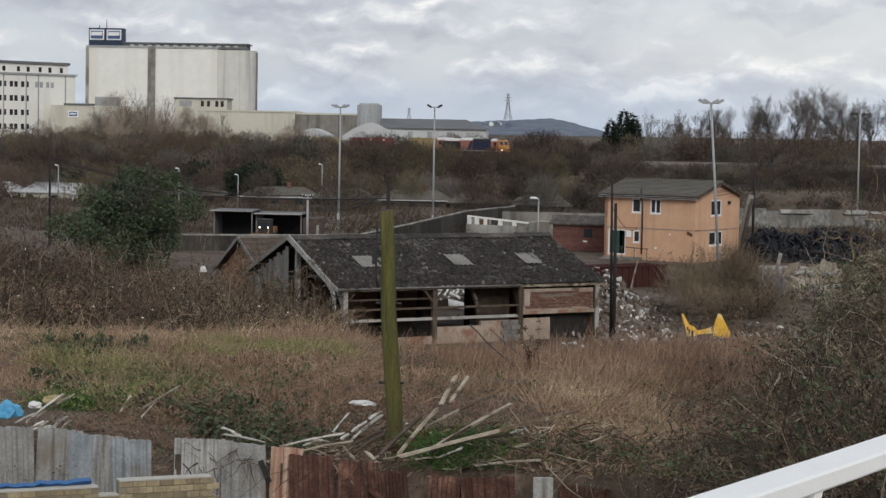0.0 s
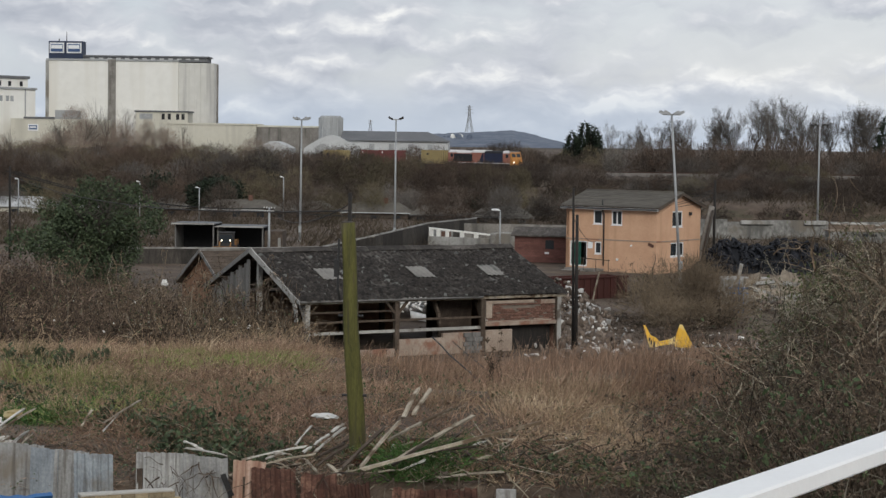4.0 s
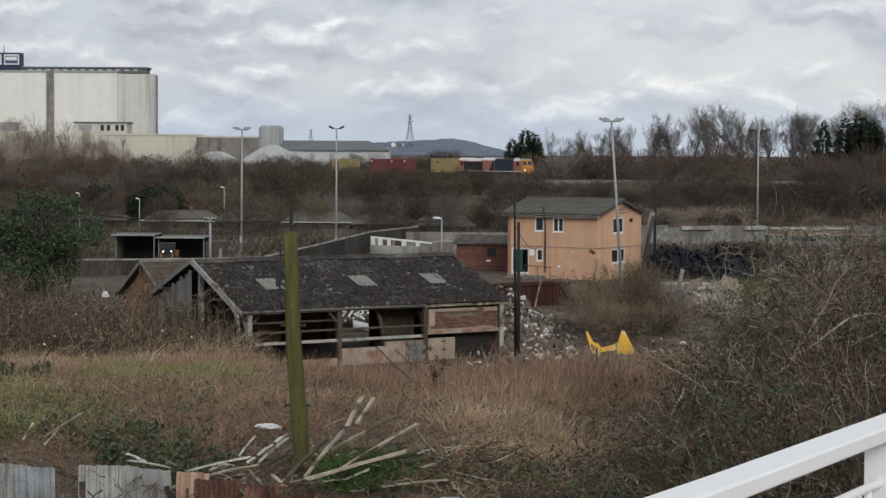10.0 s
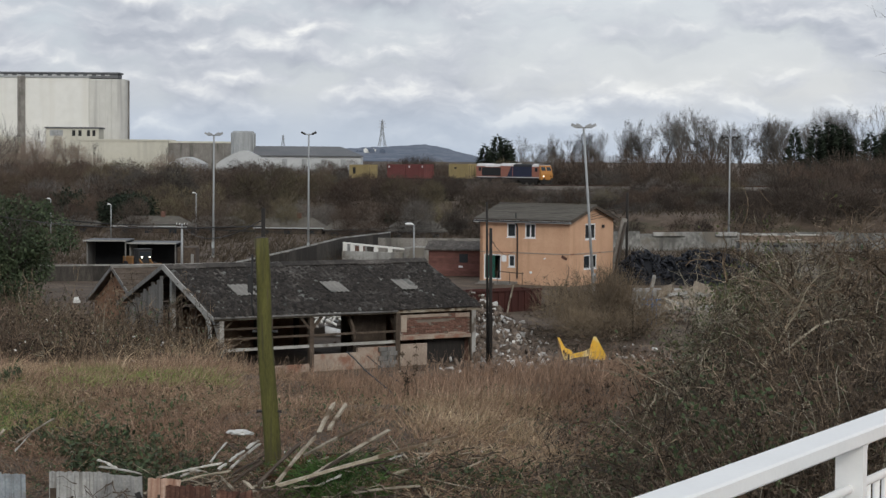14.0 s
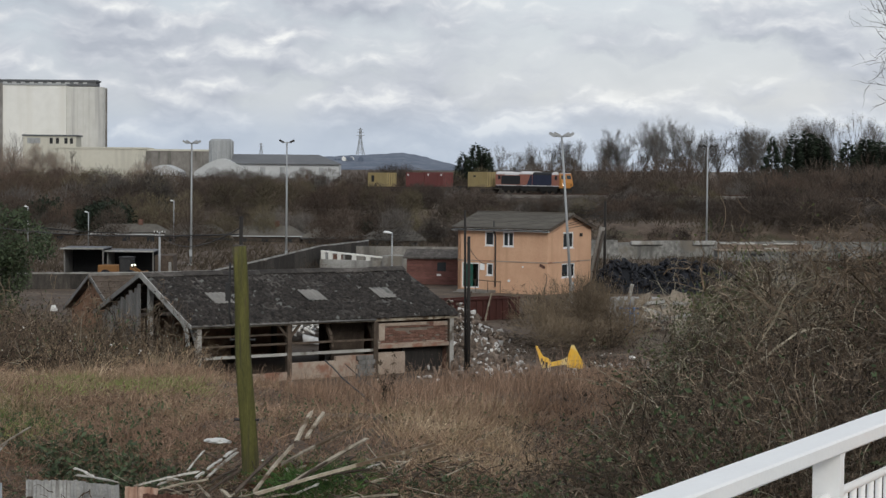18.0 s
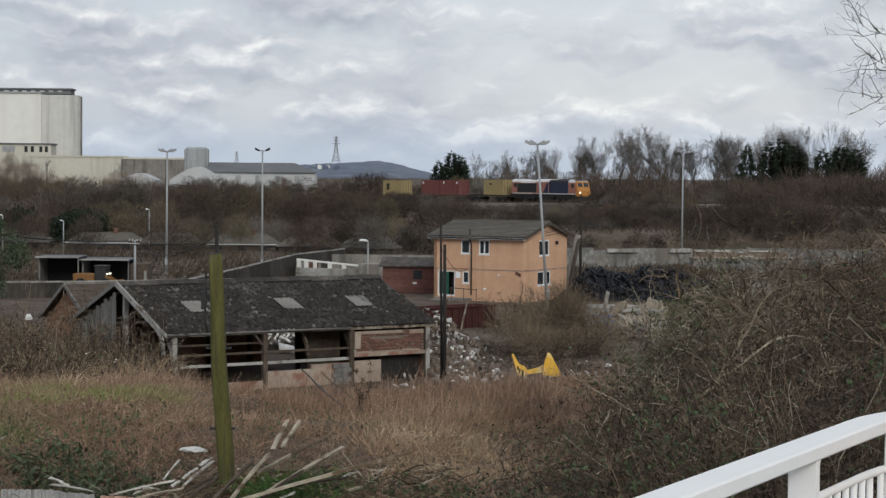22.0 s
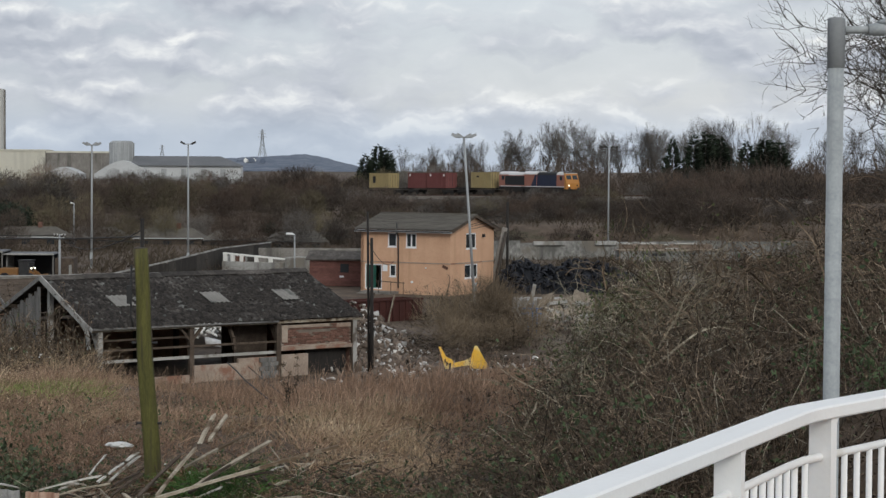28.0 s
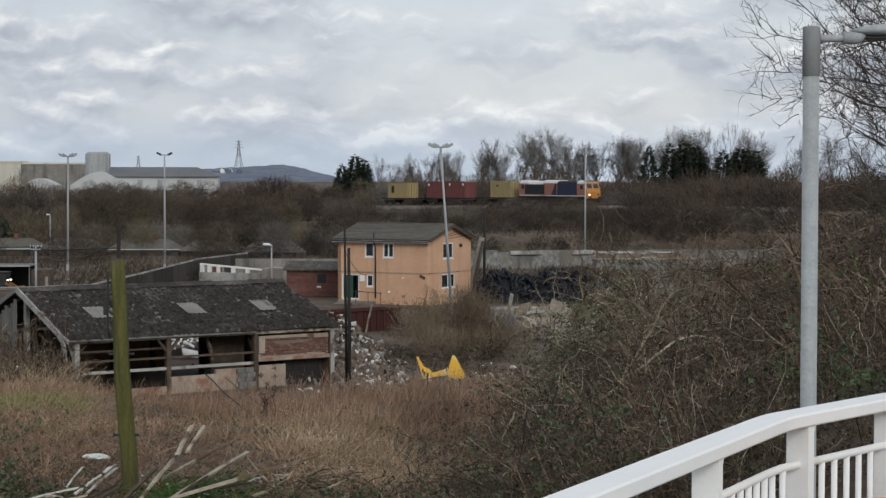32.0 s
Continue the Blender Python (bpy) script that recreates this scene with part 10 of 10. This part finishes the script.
def tufts(name, label, n, per, region, height, width, mat, seed, lean=0.4, spread=0.12, thin=0.0, soft=0.0):
    """Grass in tufts: each a fan of blades from one root."""
    rng = np.random.default_rng(seed)
    x, y = region(rng, n)
    if thin:
        w = bumps(x, y, thin) + 0.6 * bumps(x + 9, y + 4, thin * 0.37) + rng.uniform(-0.8, 0.8, n)
        x, y = x[w > 0], y[w > 0]
    k = len(x)
    size = rng.uniform(0.5, 1.25, k) * (1 + 0.3 * bumps(x, y, 2.3))
    x, y, size = np.repeat(x, per), np.repeat(y, per), np.repeat(size, per)
    dx, dy = rng.normal(size=(2, k * per))
    x, y = x + dx * spread, y + dy * spread
    h = height * size * rng.uniform(0.5, 1.1, k * per)
    way = np.stack([dx * lean + 0.1, dy * lean, np.ones(k * per)], 1) * h[:, None]
    way[:, :2] += rng.normal(size=(k * per, 2)) * 0.12 * h[:, None]
    root = np.stack([x, y, ground(x, y) - 0.03], 1)
    if soft:
        v, t, p = crooked(root, way * 1.15, width * rng.uniform(0.6, 1.4, k * per), rng, 3, 0.22, soft)
    else:
        v, t = slivers(root, way, width * rng.uniform(0.6, 1.4, k * per), rng)
    return tagged(new(name, np_mesh(name, v, t, [M[mat]])), label, "grass", kind="stuff")


def build_grass():
    def fan(f0, f1, y0, y1, p=1.0):
        def f(rng, n):
            y = y0 + (y1 - y0) * rng.random(n) ** p
            return (f0 + (f1 - f0) * rng.random(n)) * y, y
        return f
    tufts("dry_grass", "dry straw-coloured grass tufts on the bank", 950, 16, fan(-0.115, 0.03, 38, 78), 0.38, 0.008, "straw", 1, 0.5, 0.16, 2.2, 0.9)
    tufts("dry_grass", "dry straw-coloured grass tufts on the mound", 3000, 16, fan(-0.31, -0.10, 44, 78), 0.42, 0.008, "straw", 11, 0.5, 0.16, 2.2, 0.9)
    tufts("dead_weeds", "brown dead weed stalks on the bank", 5600, 12, fan(-0.31, 0.12, 38, 79), 0.45, 0.007, "straw_brown", 2, 0.4, 0.22, 4.5, 0.6)
    tufts("dead_weeds", "tall dead weed stalks at the foot of the shed", 1500, 14, fan(-0.14, 0.11, 58, 74), 0.6, 0.009, "straw_brown", 4, 0.2, 0.24, 2.2, 0.3)
    tufts("dry_grass", "pale dry grass by the long timber", 220, 24, fan(-0.01, 0.06, 39, 47), 0.36, 0.009, "straw", 14, 0.5, 0.2)
    tufts("green_grass", "lush green weeds on the mound", 480, 24, fan(-0.268, -0.185, 40.5, 46), 0.30, 0.015, "grass_deep", 3, 0.8, 0.18, 1.8, 0.8)
    tufts("green_grass", "band of yellow-green grass on the mound", 1500, 24, fan(-0.195, -0.112, 48.5, 55), 0.26, 0.013, "grass_green", 6, 0.6, 0.2, 2.6)
    tufts("dead_weeds", "brown stalks among the green grass of the mound", 900, 10, fan(-0.24, -0.10, 46, 58), 0.5, 0.008, "straw_brown", 31, 0.2, 0.2, 2.4, 0.4)
    tufts("green_grass", "olive hummocks of old grass on the mound", 60, 30, fan(-0.262, -0.215, 47.5, 51.5), 0.5, 0.012, "grass_olive", 41, 0.6, 0.3, 1.3, 0.7)
    tufts("green_grass", "olive hummocks of old grass behind the rubbish", 60, 30, fan(-0.235, -0.185, 43.5, 47), 0.42, 0.012, "grass_olive", 42, 0.6, 0.3, 1.1, 0.7)
    tufts("green_grass", "bright green weeds on the mound", 420, 26, fan(-0.25, -0.188, 41, 44.5), 0.26, 0.015, "grass_green", 43, 0.9, 0.2, 0.9, 0.8)
    tufts("dry_grass", "rounded clumps of dry grass on the mound", 330, 52, fan(-0.31, -0.10, 41, 60), 0.46, 0.008, "straw", 51, 0.5, 0.3, 1.6, 0.8)
    tufts("dry_grass", "rounded clumps of brown grass on the mound", 300, 52, fan(-0.20, -0.06, 37, 50), 0.36, 0.008, "straw_brown", 52, 0.6, 0.3, 1.3, 0.8)
    tufts("green_grass", "bright green tussocks on the far side of the mound", 170, 44, fan(-0.262, -0.21, 46, 49), 0.3, 0.012, "grass_green", 53, 0.7, 0.25, 1.1, 0.6)
    tufts("dead_weeds", "pale bent stalks along the scrub bank", 260, 9, fan(-0.31, -0.13, 60, 72), 1.2, 0.014, "straw", 54, 0.5, 0.25, 2.0, 0.9)
    tufts("dead_weeds", "tall brown weeds against the shed", 760, 16, fan(-0.185, -0.112, 67, 79), 1.5, 0.012, "straw", 55, 0.3, 0.3, 1.6, 0.5)
    tufts("green_grass", "green weeds growing up through the scrap timber", 120, 26, fan(-0.066, -0.032, 32.8, 34.8), 0.24, 0.010, "grass_deep", 56, 0.9, 0.12, 0.0, 0.6)
    tufts("green_grass", "green weeds among the scrap timber", 130, 24, fan(-0.085, -0.02, 32.8, 36), 0.12, 0.010, "grass_deep", 7, 1.2, 0.1)
    tufts("dry_grass", "short dry grass and litter beside the heap", 520, 14, fan(-0.005, 0.10, 32.4, 41), 0.22, 0.007, "straw", 22, 0.9, 0.16, 1.4, 0.7)
    tufts("dead_weeds", "upright brown stalks in the meadow", 1900, 12, fan(-0.06, 0.12, 44, 76), 0.8, 0.008, "straw_brown", 21, 0.13, 0.18, 1.5, 0.25)
    tufts("dead_weeds", "short dead stalks and litter on the heap", 620, 14, fan(-0.12, 0.06, 32.6, 39), 0.2, 0.007, "straw_brown", 8, 0.9, 0.14, 1.2, 0.6)
    tufts("rough_grass", "rough brown growth below the railway", 7000, 9, fan(-0.33, 0.35, 172, 330), 0.9, 0.06, "rough_grass", 5, 0.5, 0.6)
    # fallen leaves and pale litter
    rng = np.random.default_rng(9)
    for name, label, n, reg, size, mat in (("leaf_litter", "dead brown leaf litter under the brambles", 24000, fan(-0.30, 0.34, 22, 84), 0.035, "leaf_dead"),
                                           ("leaf_litter", "dead brown leaf litter on the bramble bank", 26000, fan(0.06, 0.36, 14, 52), 0.035, "leaf_dark"),
                                           ("leaf_litter", "rust-coloured dead leaves on the scrap heap", 2200, fan(-0.088, -0.045, 33.6, 35.6), 0.055, "leaf_rust"),
                                           ("pale_leaves", "pale dry leaves caught in the scrub", 380, fan(-0.22, -0.12, 62, 80), 0.05, "leaf_pale"),
                                           ("pale_litter", "scattered pale scraps in the scrub", 120, fan(-0.30, -0.13, 58, 92), 0.055, "rag_white"),
                                           ("pale_litter", "scattered pale scraps on the heap and ground", 260, fan(-0.28, 0.12, 33, 95), 0.03, "rag_white")):
        x, y = reg(rng, n)
        up = rng.random(n) * (1.8 if label.endswith("scrub") else 0.08)
        c = np.stack([x, y, ground(x, y) + 0.03 + up], 1)
        v, t = leaves_at(c, size * rng.uniform(0.4, 1.3, n), rng)
        tagged(new(name, np_mesh(name, v, t, [M[mat]])), label, "litter", kind="stuff")


def build_docks():
    """Tall dark seed-heads standing in the grass."""
    rng = np.random.default_rng(15)
    for i, (x, y, h) in enumerate(((-0.55, 46, 1.5), (-5.4, 60, 0.9), (-5.0, 60.4, 1.0), (-4.6, 60.2, 0.85), (-5.9, 60.5, 0.8), (-6.4, 60.2, 0.9), (-4.2, 60.6, 0.8), (1.9, 58, 0.9), (-7.1, 59.5, 0.8))):
        n = 8 if i == 0 else 3
        a = rng.uniform(0, math.tau, n)
        base = np.zeros((n, 3))
        tip = np.stack([np.cos(a) * 0.16 * h, np.sin(a) * 0.16 * h, h * rng.uniform(0.6, 1, n)], 1)
        v1, t1, p = canes(base, tip, rng.normal(size=(n, 3)) * 0.03, np.full(n, 0.012), rng, 4)
        q = p[:, 2:].reshape(-1, 3)
        k = rng.integers(0, len(q), 260 if i == 0 else 60)
        v2, t2 = leaves_at(q[k] + rng.normal(size=(len(k), 3)) * 0.03, np.full(len(k), 0.03), rng)
        v, t, ix = joined((v1, t1, 0), (v2, t2, 0))
        place([("stalk", np_mesh("dock", v, t, [M["leaf_dead"]]))], "dead_dock", "tall dark dead dock with seed heads", "weed", pose(x, y, float(ground(x, y)) - 0.05), "dead docks")


def build_near_tree():
    """The bare tree whose boughs reach in beside the lamp: sweeping limbs that fork into fine upturned twigs."""
    for seed, x, y, top, reach in ((501, 10.3, 27.0, 13.8, 2.9), (507, 13.6, 30.0, 15.0, 4.7)):
        rng = np.random.default_rng(seed)
        z = float(ground(x, y)) - 0.1
        h = top - z
        trunk = bmesh.new()
        add_tube(trunk, [(0, 0, 0), (0.12, 0.05, h * 0.25), (-0.05, 0.0, h * 0.5), (0.1, 0.1, h * 0.78), (0.0, 0.0, h)], [0.2, 0.17, 0.13, 0.07, 0.02], 10)
        n = 34 if seed == 501 else 24
        base = np.stack([np.zeros(n), np.zeros(n), h * np.linspace(0.12, 0.78, n)], 1)
        a = rng.uniform(0, math.tau, n)
        a[::2] = math.pi + rng.normal(size=len(a[::2])) * 0.55
        out = reach * np.interp(np.linspace(0, 1, n), (0, 0.35, 0.6, 1), (0.55, 0.85, 1.0, 0.8)) * rng.uniform(0.75, 1.05, n)
        way = np.stack([np.cos(a) * out, np.sin(a) * out, out * rng.uniform(0.3, 0.75, n)], 1)
        v0, t0, p0 = crooked(base, way, np.full(n, 0.042), rng, 14, 0.11, -0.04)
        sets = [(v0, t0, 0)]
        q, d = p0[:, 3:], np.gradient(p0, axis=1)[:, 3:]
        for count, ln, wd, steps, bend in ((15, 1.25, 0.013, 9, 0.16), (8, 0.7, 0.0075, 6, 0.22), (3, 0.32, 0.0045, 4, 0.26)):
            m = q.shape[0]
            i = rng.integers(0, q.shape[1], (m, count))
            root = np.take_along_axis(q, i[:, :, None], 1).reshape(-1, 3)
            head = unit(np.take_along_axis(d, i[:, :, None], 1).reshape(-1, 3))
            head = unit(head * 0.9 + unit(rng.normal(size=head.shape)) * 0.75 + [0, 0, 0.18])
            v, t, pts = crooked(root, head * (ln * rng.uniform(0.5, 1.2, len(root)))[:, None], np.full(len(root), wd), rng, steps, bend, -0.12)
            sets.append((v, t, 0))
            q, d = pts[:, 2:], np.gradient(pts, axis=1)[:, 2:]
        v, t, ix = joined(*sets)
        place([("trunk", to_mesh("trunk", finish(trunk), M["bark"])), ("crown", np_mesh("crown", v, t, [M["bark"]]))], "bare_tree", "bare spreading tree beside the bridge", "tree", pose(x, y, z))


build_far_woods()
build_skyline_trees()
build_conifers()
build_evergreen()
build_dark_bushes()
build_brambles()
build_whips()
build_grass()
build_docks()
build_near_tree()

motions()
